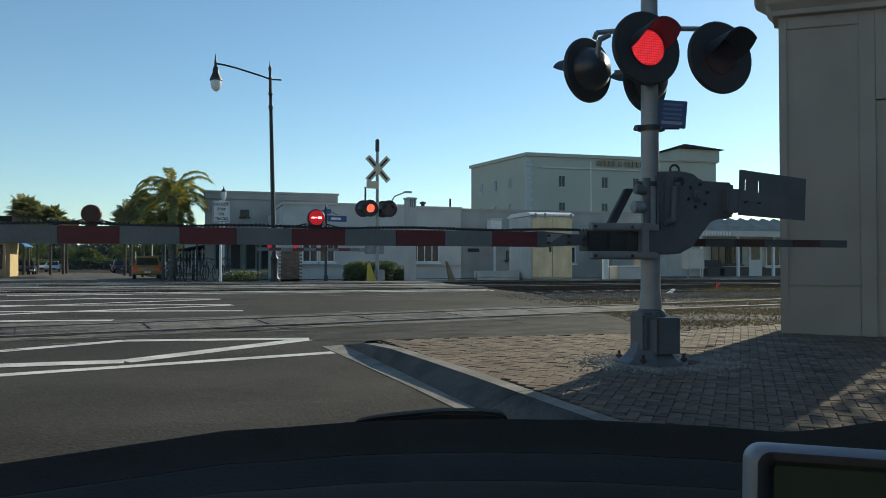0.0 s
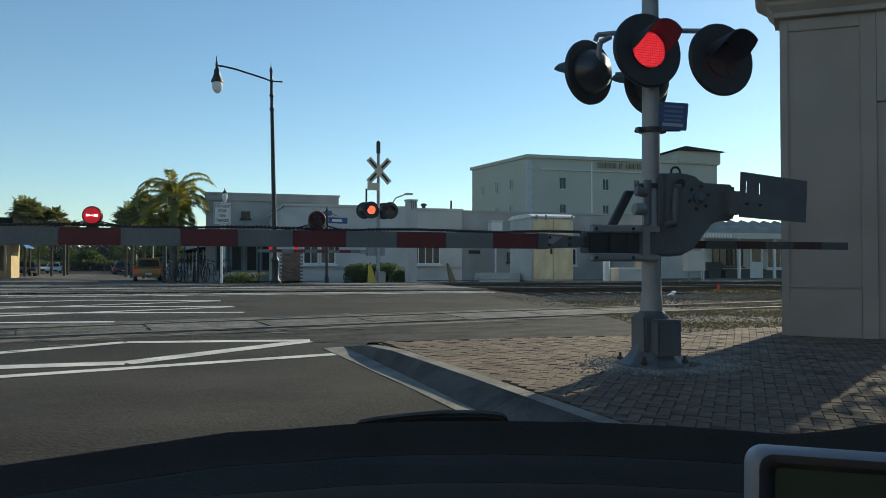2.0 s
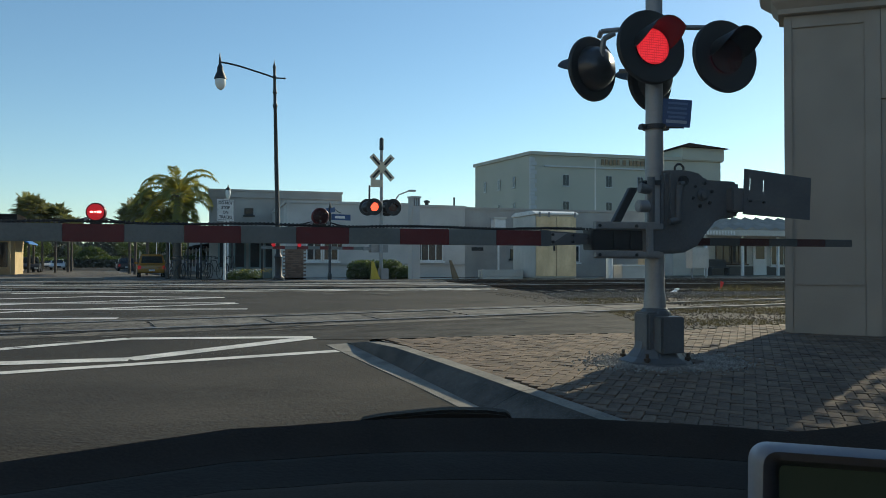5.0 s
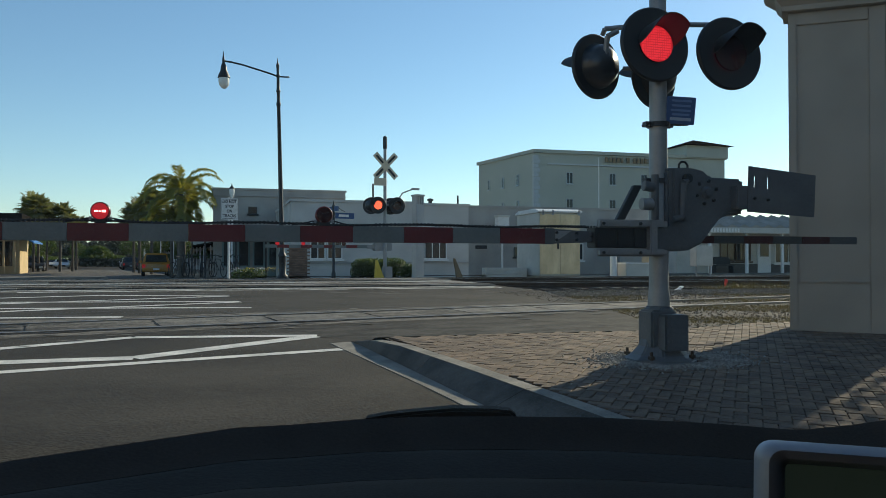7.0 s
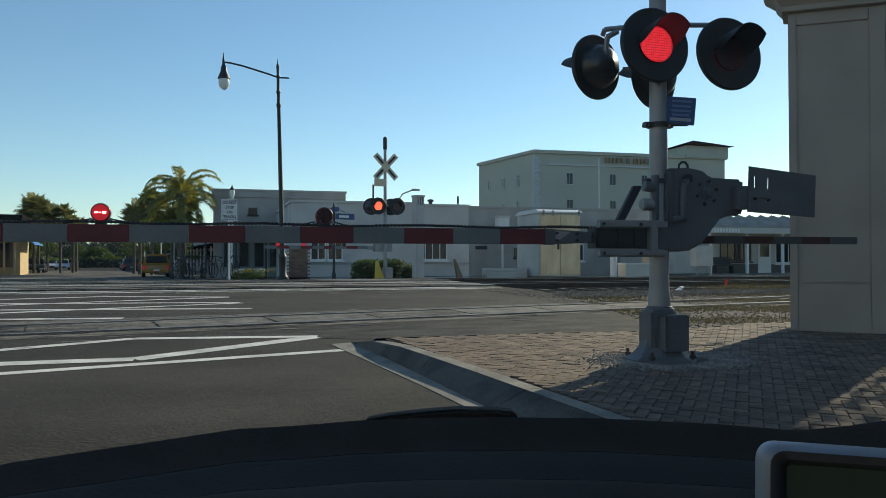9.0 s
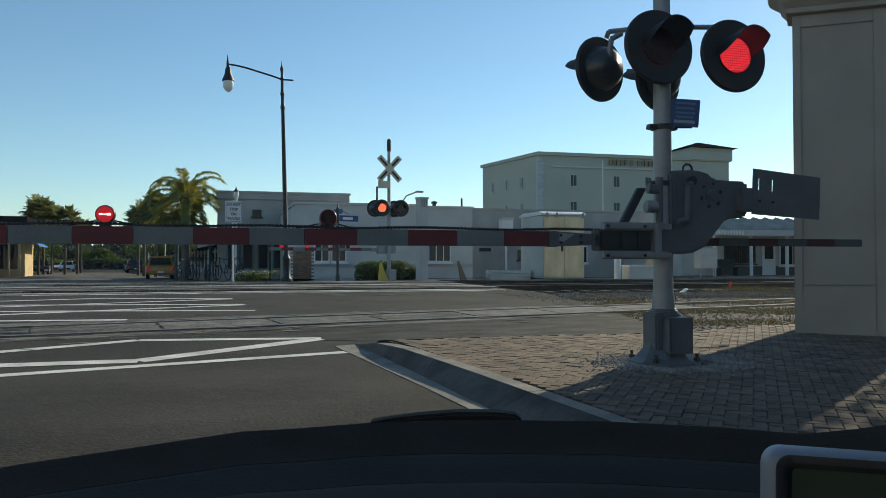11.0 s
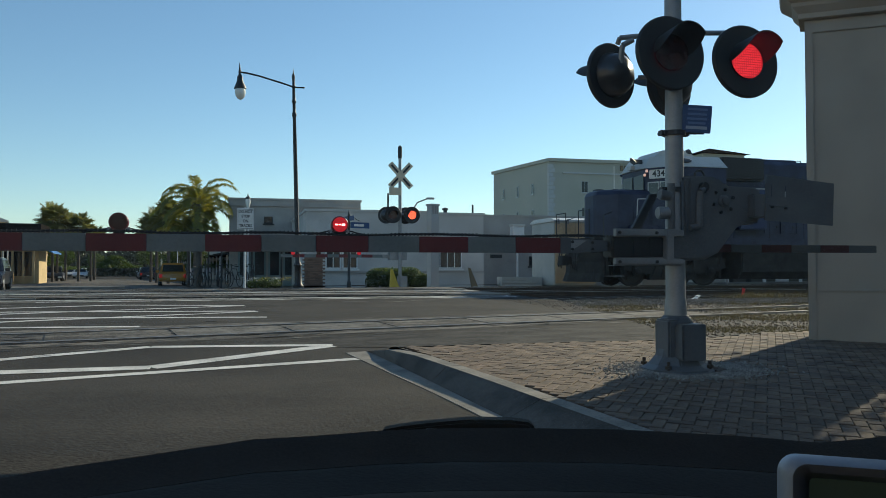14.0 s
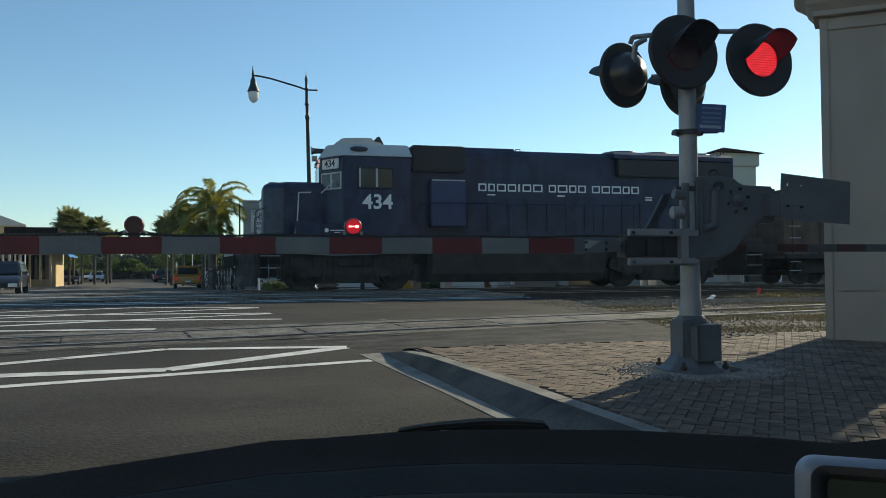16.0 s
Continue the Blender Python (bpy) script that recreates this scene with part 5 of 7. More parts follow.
# an unseen tree, added behind the depot to dapple light through its doorway
dt = thing("tree", pose(11.6, 10.0, g(10.0)), "unseen leafy tree added to dapple the doorway light", "tree")
bm = bmesh.new()
tube(bm, [(0, 0, -0.1), (0.05, 0.0, 1.5), (0, 0.05, 2.8), (0.1, 0, 3.6)], 0.08, 8)
for k in range(6):
    q = k * 1.05
    tube(bm, [(0, 0.04, 2.8 + 0.1 * k), (math.cos(q) * 0.5, math.sin(q) * 0.5, 3.5 + 0.1 * k), (math.cos(q) * 0.9, math.sin(q) * 0.9, 4.2 + 0.08 * k)], 0.022, 5)
part("trunk", bm, BARK, dt, smooth=True)
DAPPLE = dt

# far street along the crossing: shopfronts, posts, walls, thinning out to trees
rnd = random.Random(11)


def street(along, side):
    """A point along the far street; side is metres to the right of its middle."""
    q = radians(8)
    return -5.5 - math.sin(q) * (along - 40) + math.cos(q) * side, along + math.sin(q) * side


for i, (a, ln, h, mt, sd, lab) in enumerate(((52, 16, 3.6, OCHRE, -8.2, "ochre rendered shop with a blue canopy"), (69, 20, 3.4, OCHRE, -8.2, "ochre single-storey shop with covered walk"), (90, 24, 4.2, GREY_WALL, -8.2, "grey single-storey shop with covered walk"), (116, 30, 3.8, OCHRE, -8.2, "ochre low shop with covered walk"), (64, 18, 3.6, WHITE_WALL, 12, "white single-storey shop behind palms"), (84, 26, 4.4, GREY_WALL, 12, "grey single-storey shop behind palms"), (112, 30, 3.8, WHITE_WALL, 12, "white low shop far along the street"))):
    x, yy = street(a, sd)
    b = building("street_shop", -8 if sd < 0 else 0, 0 if sd < 0 else 8, 0, ln, h, mt, lab, pose(x, yy, g(yy), 0, 0, 8), z0=-0.2)
    e = 0.0
    sgn = 1 if sd < 0 else -1
    part("canopy", boxes((min(e, e + 2.2 * sgn), max(e, e + 1.2 * sgn), 0.3, ln - 0.3, 2.55, 2.68)), ROOF_DARK, b, "flat dark canopy over the walk")
    for k in range(int(ln / 3)):
        part("canopy_post", boxes((e + 1.1 * sgn - 0.06, e + 1.1 * sgn + 0.06, 0.5 + k * 3, 0.62 + k * 3, 0, 2.548)), SIGN_WHITE, b)
        w = part("shop_window", boxes((min(e, e + 0.05 * sgn), max(e, e + 0.05 * sgn), 0.8 + k * 3, 2.6 + k * 3, 0.5, 2.2)), BROWN, b)
        part("pane", boxes((min(e + 0.051 * sgn, e + 0.06 * sgn), max(e + 0.051 * sgn, e + 0.06 * sgn), 0.95 + k * 3, 2.45 + k * 3, 0.6, 2.1)), GLASS, w)
    part("end_pane", boxes((-6 if sd < 0 else 1.5, -2 if sd < 0 else 5.5, -0.03, -0.002, 0.7, 2.3)), GLASS, b)
    if i == 0:
        part("blue_canopy", boxes((-3, 1.0, -1.2, -0.04, 2.3, 2.45)), BLUE_TARP, b, "blue fabric canopy")
tx, ty = ahead(-39.6, 66)
tw = building("corner_building", -9, 0, 0, 14, 5.2, OCHRE, "cream two-storey corner building", pose(tx, ty, g(ty), 0, 0, 13), z0=-0.2)
bm = bmesh.new()
prism(bm, [(-9.4, 5.205), (0.25, 5.205), (0.25, 5.32), (-4.5, 7.2), (-9.4, 5.32)], -0.3, 14.2)
part("gable_roof", bm, WHITE_WALL, tw, "pale metal gable roof")
fx2, fy2 = ahead(-33.3, 60)
fs = building("street_shop", -3.4, 0, 0, 5, 4.0, OCHRE, "ochre shop with a deep dark fascia", pose(fx2, fy2, g(fy2), 0, 0, 5), coping=False, z0=-0.2)
part("fascia", boxes((-3.6, 0.15, -0.2, 5.2, 4.02, 4.68)), ROOF_DARK, fs, "deep dark flat fascia")
part("shop_window", boxes((-3.0, -0.5, -0.04, -0.004, 0.6, 2.5)), GLASS, fs)
for k in range(5):
    part("porch_post", boxes((-3.2 + k * 0.72, -3.06 + k * 0.72, -1.0, -0.86, 0, 2.6)), OCHRE, fs, "sunlit ochre porch post")
bm = bmesh.new()
prism(bm, [(0.16, 3.0), (1.1, 2.45), (1.1, 2.35), (0.16, 2.88)], -1.2, 4.8)
part("awning", bm, BLUE_TARP, fs, "blue sloping fabric awning")
part("porch_roof", boxes((-3.5, 0.1, -1.2, -0.204, 2.61, 2.75)), BLUE_TARP, fs, "blue fabric awning")
for k in range(3):
    window(tw, -7 + k * 2.6, 3.2, 1.0, 1.3, -0.01, SIGN_WHITE, 1)


def street_post(x, yy, h, label):
    p = thing("lamp_post", pose(x, yy, g(yy)), label, "street lamp", "lantern posts along the street")
    bm = bmesh.new()
    rod(bm, (0, 0, 0), (0, 0, h - 0.6), 0.06, 0.045, 8)
    part("post", bm, SIGN_WHITE, p)
    bm = bmesh.new()
    lathe(bm, [(0.07, h - 0.6), (0.08, h - 0.5), (0.13, h - 0.38), (0.135, h - 0.22), (0.10, h - 0.12)], 10)
    part("lantern", bm, LAMP_GLASS, p, "pale glass lantern", smooth=True)
    bm = bmesh.new()
    lathe(bm, [(0.15, h - 0.14), (0.13, h - 0.09), (0.05, h + 0.0), (0.03, h + 0.05), (0.015, h + 0.14)], 10)
    part("lantern_cap", bm, DARK, p, "dark pointed lantern cap", smooth=True)
    return p


street_post(*ahead(-11.25, 40), 4.75, "pale street lantern on a slim post")
for a, s in ((58, -8.5), (72, -8.8), (88, -8.6), (108, -8.5), (60, 8.5), (80, 8.5), (104, 8.4), (130, -8), (132, 8)):
    street_post(*street(a, s), 4.4, "distant pale lantern post along the street")
cl = thing("cobra_lamp", pose(9.2, 39.5, g(39.5)), "thin grey street light behind the white building", "street lamp")
bm = bmesh.new()
tube(bm, [(0, 0, 0), (0, 0, 4.0), (0.25, 0, 4.4), (0.8, 0, 4.62)], 0.04, 6)
part("post", bm, ALU, cl)
part("lamp_head", boxes((0.75, 1.15, -0.08, 0.08, 4.58, 4.68)), ALU, cl)
for a, h in ((0, 0), (1, 1)):
    x, yy = ((8.0, 40.0), (13.9, 60))[a]
    bm = bmesh.new()
    rod(bm, (0, 0, 0), (0, 0, 4.9 if a == 0 else 5.9), 0.06, 0.05, 8)
    one("utility_pole", bm, DARK, "thin dark pole standing behind the buildings", "pole", at=pose(x, yy, g(yy)))
bm = bmesh.new()
box(bm, -2.2, 2.2, -0.5, 0.5, 0, 0.14)
ix, iy = ahead(-17.0, 33)
one("traffic_island", bm, CONCRETE, "pale concrete traffic island in the road", "kerb", kind="structure", at=pose(ix, iy, g(iy) + 0.01, 0, 0, 14), bevel=0.03)
one("footway", sheet([(1.6, 29.5), (12, 28.6), (23, 30), (23, 33), (3.0, 36.9), (0.0, 46.0), (-0.5, 45.5)], 0.10), CONCRETE, "pale concrete footway before the shops", "pavement", kind="structure")


# ---- plants ----
def feather_palm(x, yy, h, spread, label, n, seed, thick=0.17):
    """A palm whose fronds rise, arch over and hang, each rib fringed with long narrow leaflets."""
    r = random.Random(seed)
    t = thing("palm_tree", pose(x, yy, g(yy)), label, "palm tree", "palms along the street")
    bm = bmesh.new()
    lathe(bm, [(thick * 1.3, -0.05), (thick, 0.5), (thick * 0.9, h * 0.6), (thick * 0.8, h * 0.86), (thick * 0.95, h * 0.9), (thick * 0.6, h)], 12)
    part("trunk", bm, BARK, t, smooth=True)
    verts, faces = [], []
    for i in range(n):
        az = i * 2.399 + r.uniform(-0.25, 0.25)
        d = Vector((math.cos(az), math.sin(az), 0))
        side = Vector((-d.y, d.x, 0))
        tilt = radians(82 - 100 * (i + r.random()) / n)
        bend = radians(r.uniform(95, 130)) if tilt > 0.5 else radians(r.uniform(55, 80))
        step = spread * r.uniform(0.92, 1.08) / 12
        p = Vector((0, 0, h - 0.05))
        rib = [p.copy()]
        for k in range(12):
            q = tilt - bend * ((k + 1) / 12) ** 1.7
            p = p + (d * math.cos(q) + Vector((0, 0, math.sin(q)))) * step
            rib.append(p.copy())
        for k in range(12):
            a, b = rib[k], rib[k + 1]
            w = side * 0.035 * (1 - k / 13)
            m0 = len(verts)
            verts += [tuple(a - w), tuple(a + w), tuple(b)]
            faces.append((m0, m0 + 1, m0 + 2))
            if k < 2:
                continue
            along = (b - a).normalized()
            for sgn in (-1, 1):
                for q in range(7):
                    p = a.lerp(b, (q + r.random()) / 7)
                    ln = 0.56 * r.uniform(0.8, 1.1) * (1.0 - 0.6 * abs(k / 12 - 0.45))
                    mid = p + side * sgn * ln * 0.40 + along * ln * 0.30 + Vector((0, 0, ln * r.uniform(-0.05, 0.18)))
                    tip = mid + side * sgn * ln * 0.28 + along * ln * 0.28 + Vector((0, 0, -ln * r.uniform(0.05, 0.42)))
                    m0 = len(verts)
                    wv = along * 0.028
                    verts += [tuple(p - wv), tuple(p + wv), tuple(mid + wv), tuple(mid - wv), tuple(tip)]
                    faces += [(m0, m0 + 1, m0 + 2, m0 + 3), (m0 + 3, m0 + 2, m0 + 4)]
    me = bpy.data.meshes.new("crown")
    me.from_pydata(verts, [], faces)
    me.materials.append(PALM_LEAF)
    c = new("crown", me)
    c.parent = t
    tagged(c, "arching feathery yellow-green fronds")
    return t


def fan_palm(x, yy, h, spread, label, n, seed):
    """A cabbage palm: a round head of stiff pleated fans with split tips, and a skirt of hanging ones."""
    r = random.Random(seed)
    t = thing("palm_tree", pose(x, yy, g(yy)), label, "palm tree", "palms along the street")
    bm = bmesh.new()
    rod(bm, (0, 0, -0.05), (0, 0, h * 0.5), 0.13, 0.11, 10)
    rod(bm, (0, 0, h * 0.5), (0, 0, h), 0.11, 0.10, 10)
    part("trunk", bm, BARK, t, smooth=True)
    verts, faces = [], []
    for i in range(n):
        z = r.uniform(-0.75, 1.0)
        az = i * 2.399 + r.uniform(-0.3, 0.3)
        c_ = math.sqrt(max(0.0, 1 - z * z))
        d = Vector((math.cos(az) * c_, math.sin(az) * c_, z)).normalized()
        side = d.cross(Vector((0, 0, 1)))
        side = side.normalized() if side.length > 0.05 else Vector((1, 0, 0))
        hub = Vector((0, 0, h)) + d * spread * r.uniform(0.35, 0.6)
        for k in range(13):
            q = radians(-105 + 210 * k / 12 + r.uniform(-4, 4))
            e = (d * math.cos(q) + side * math.sin(q)).normalized()
            ln = spread * 0.52 * r.uniform(0.8, 1.1) * (1 - 0.22 * abs(math.sin(q)))
            wv = e.cross(d.cross(side)).normalized() * 0.075
            m0 = len(verts)
            verts += [tuple(hub), tuple(hub + e * ln * 0.6 - wv), tuple(hub + e * ln + Vector((0, 0, -ln * r.uniform(0.1, 0.35)))), tuple(hub + e * ln * 0.6 + wv)]
            faces.append((m0, m0 + 1, m0 + 2, m0 + 3))
    me = bpy.data.meshes.new("crown")
    me.from_pydata(verts, [], faces)
    me.materials.append(FAN_LEAF)
    c = new("crown", me)
    c.parent = t
    tagged(c, "round head of stiff olive-green fans")
    return t


FAN_LEAF = leafy_surface("fan_palm_leaf", (0.06, 0.085, 0.03), (0.15, 0.16, 0.06), (0.22, 0.22, 0.06))
ax, ay = ahead(-15.25, 44)
feather_palm(ax, ay, 4.75, 2.65, "feathery palm tree with yellow-green arching fronds", 26, 3)
bx, by = ahead(-16.0, 44.6)
feather_palm(bx, by, 3.3, 1.8, "smaller feathery palm beside the taller one", 16, 8, 0.10)
for i, (r, f, h, s) in enumerate(((-22.3, 58, 5.3, 1.8), (-24.4, 61, 5.0, 1.8), (-22.6, 66, 6.6, 1.9), (-26.9, 66, 4.6, 1.7), (-21.0, 60, 4.6, 1.6), (-37.6, 70, 5.9, 2.1), (-36.2, 72, 5.4, 1.8), (-39.3, 74, 5.4, 2.0), (-41.6, 80, 5.9, 2.1), (-36.0, 74, 4.5, 1.7), (-40.0, 83, 4.8, 1.7))):
    x, yy = ahead(r, f)
    fan_palm(x, yy, h - 0.25, s * 0.92, "cabbage palm with a round bushy crown", 80, 20 + i)


def leafy(name, region, n, size, material, label, parent=None, category="shrub", kind=""):
    rnd = random.Random(n)
    verts, faces = [], []
    for _ in range(n):
        p = Vector(region(rnd))
        a = Euler((rnd.uniform(-1, 1), rnd.uniform(-1, 1), rnd.uniform(0, 6.3))).to_matrix()
        s = size * rnd.uniform(0.6, 1.3)
        b = len(verts)
        for c in ((-s, 0, 0), (0, -s * 0.45, 0.1 * s), (s, 0, 0), (0, s * 0.45, 0.1 * s)):
            verts.append(tuple(p + a @ Vector(c)))
        faces.append((b, b + 1, b + 2, b + 3))
    me = bpy.data.meshes.new(name)
    me.from_pydata(verts, [], faces)
    me.materials.append(material)
    ob = new(name, me)
    if parent is not None:
        ob.parent = parent
        return tagged(ob, label)
    return tagged(ob, label, category, kind=kind)


def bush(x, yy, w, d, h, label, n=1400, size=0.06, seed=0):
    b = thing("shrub", pose(x, yy, g(yy)), label, "shrub")

    def region(r):
        while True:
            u, v, t = r.uniform(-1, 1), r.uniform(-1, 1), r.random()
            lim = 0.9 + 0.25 * noise.noise((u * 2.5 + seed, v * 2.5, t * 3))
            if (u * u) ** 1.6 + (v * v) ** 1.2 + (max(0, t - 0.35) / 0.65) ** 3 < lim and (t > 0.15 or r.random() < 0.6):
                return u * w / 2, v * d / 2, t * h
    leafy("foliage", region, n, size, LEAF, "dense small dark green leaves", b)
    bm = bmesh.new()
    for k in range(5):
        rod(bm, (random.uniform(-w / 4, w / 4), 0, 0), (random.uniform(-w / 3, w / 3), random.uniform(-d / 4, d / 4), h * 0.7), 0.02, 0.008, 5)
    part("stem", bm, BARK, b)
    return b


def dapple_leaves(r):
    while True:
        p = Vector((r.uniform(-1, 1), r.uniform(-1, 1), r.uniform(-1, 1)))
        if p.length < 0.8 + 0.4 * noise.noise(p * 2.2):
            return p.x * 1.35, p.y * 1.35, 4.3 + p.z * 1.25


leafy("crown", dapple_leaves, 800, 0.11, LEAF, "uneven open crown of small leaves", DAPPLE)
bush(*ahead(-3.2, 30.6), 1.5, 1.0, 0.80, "clipped dark green hedge before the white wall", 2600, 0.06, 1)
bush(*ahead(-2.3, 30.9), 1.2, 0.9, 0.82, "rounded dark green shrub behind the signal", 2000, 0.06, 4)
bush(*ahead(-1.65, 30.4), 0.6, 0.6, 0.55, "small leafy green shrub beside the hedge", 800, 0.06, 7)
bush(*ahead(-7.6, 29.3), 1.3, 0.8, 0.42, "low flowering shrub beside the sign post", 800, 0.06, 9)
for i in range(4):
    r = -7.9 + i * 0.4
    x, yy = ahead(r, 29.1)
    leafy("blossom", lambda q, x=x, yy=yy: (x + q.gauss(0, 0.15), yy + q.gauss(0, 0.1), g(yy) + 0.30 + q.uniform(0, 0.14)), 40, 0.035, YELLOW if i % 2 else SIGN_WHITE, "small pale blossoms on the low shrub", category="flowers", kind="stuff")


def far_leaves(r):
    while True:
        a = r.uniform(-1, 1)
        x = -24 + a * 34 + r.gauss(0, 2)
        h = 5.4 + 2.6 * noise.noise((x * 0.12, 5, 1)) + 1.4 * noise.noise((x * 0.45, 9, 1))
        return x, 165 + r.uniform(-6, 6), 0.2 + r.random() ** 0.8 * h


FAR_LEAF = surface("hazy_foliage", (0.06, 0.066, 0.046), (0.14, 0.142, 0.105), 0.8, 0, 0.8, 8, 0.1)
leafy("distant_trees", far_leaves, 24000, 0.42, FAR_LEAF, "dark line of distant street trees", category="trees", kind="stuff")


def mid_leaves(r):
    k = r.choice(((-15.5, 118, 3.6), (-3.5, 108, 3.4), (-20, 96, 3.0), (0.5, 92, 3.4), (-9.5, 150, 4.2)))
    a, b = r.gauss(0, 1.3), r.gauss(0, 1.3)
    return k[0] + a, k[1] + b, 0.2 + k[2] * (0.42 + 0.5 * r.random() * max(0.2, 1 - (a * a + b * b) * 0.15))


leafy("street_trees", mid_leaves, 11000, 0.22, LEAF, "small dark street trees lining the far road", category="trees", kind="stuff")

def street_tree(x, yy, h, r, seed):
    t = thing("street_tree", pose(x, yy, g(yy)), "dark leafy street tree beside the far road", "tree", "trees along the far street")
    bm = bmesh.new()
    rod(bm, (0, 0, 0), (0.05, 0, h * 0.5), 0.10, 0.07, 8)
    for k in range(5):
        a = k * 1.3 + seed
        rod(bm, (0.05, 0, h * 0.45), (math.cos(a) * r * 0.6, math.sin(a) * r * 0.6, h * 0.75), 0.05, 0.015, 6)
    part("trunk", bm, BARK, t)

    def region(q):
        while True:
            u, v, w_ = q.uniform(-1, 1), q.uniform(-1, 1), q.uniform(-1, 1)
            d = u * u + v * v + w_ * w_
            if 0.15 < d < 0.75 + 0.5 * noise.noise((u * 2 + seed, v * 2, w_ * 2)):
                return u * r, v * r, h * 0.70 + w_ * h * 0.32
    leafy("crown", region, 1500, 0.13, LEAF, "uneven crown of dark leaves", t)


for i, (a, s, h, r) in enumerate(((74, -5.9, 3.6, 1.1), (92, -6.2, 4.2, 1.3), (112, -6.4, 4.4, 1.5), (136, -6, 4.6, 1.6), (70, 6.9, 3.8, 1.2), (86, 7.0, 4.4, 1.4), (104, 7.0, 4.6, 1.5), (124, 6.6, 4.8, 1.7), (146, 6, 5.0, 1.8), (150, -2, 4.4, 1.8))):
    x, yy = street(a, s)
    street_tree(x, yy, h, r, i * 1.7)
for i in range(14):
    a, s = 56 + i * 6.5, -6.6 if i % 2 else 6.4
    x, yy = street(a, s)
    bm = bmesh.new()
    rod(bm, (0, 0, 0), (0, 0, 2.6 + (i % 3) * 0.5), 0.05, 0.045, 6)
    one("signpost", bm, SIGN_WHITE if i % 3 else DARK, "slim pale post standing along the far street", "post", "posts along the far street", at=pose(x, yy, g(yy)))

# bicycles in a rack by the palm
for i in range(7):
    r, f = -12.0 + i * 0.42, 34.4 + 0.25 * (i % 3)
    x, yy = ahead(r, f)
    bk = thing("bicycle", pose(x, yy, g(yy) + 0.1, 0, 0, 60 + 9 * (i * 5 % 7)), "dark parked bicycle leaning in a rack", "bicycle", "parked bicycles")
    for cx in (-0.5, 0.5):
        bm = bmesh.new()
        pts = [(cx + 0.33 * math.cos(k * math.tau / 16), 0, 0.34 + 0.33 * math.sin(k * math.tau / 16)) for k in range(17)]
        tube(bm, pts, 0.018, 5)
        for k in range(0, 16, 2):
            rod(bm, (cx, 0, 0.34), pts[k], 0.003, n=3)
        part("wheel", bm, TYRE, bk)
    bm = bmesh.new()
    tube(bm, [(-0.5, 0, 0.34), (-0.15, 0, 0.80), (0.38, 0, 0.82), (0.0, 0, 0.32), (-0.5, 0, 0.34)], 0.018, 6)
    tube(bm, [(0.5, 0, 0.34), (0.36, 0, 0.95), (0.36, -0.25, 1.0)], 0.016, 6)
    tube(bm, [(0.36, 0, 0.97), (0.36, 0.25, 1.0)], 0.014, 6)
    part("frame", bm, DARK, bk)
    part("saddle", boxes((-0.28, -0.05, -0.06, 0.06, 0.88, 0.94)), BLACK, bk, bevel=0.02)


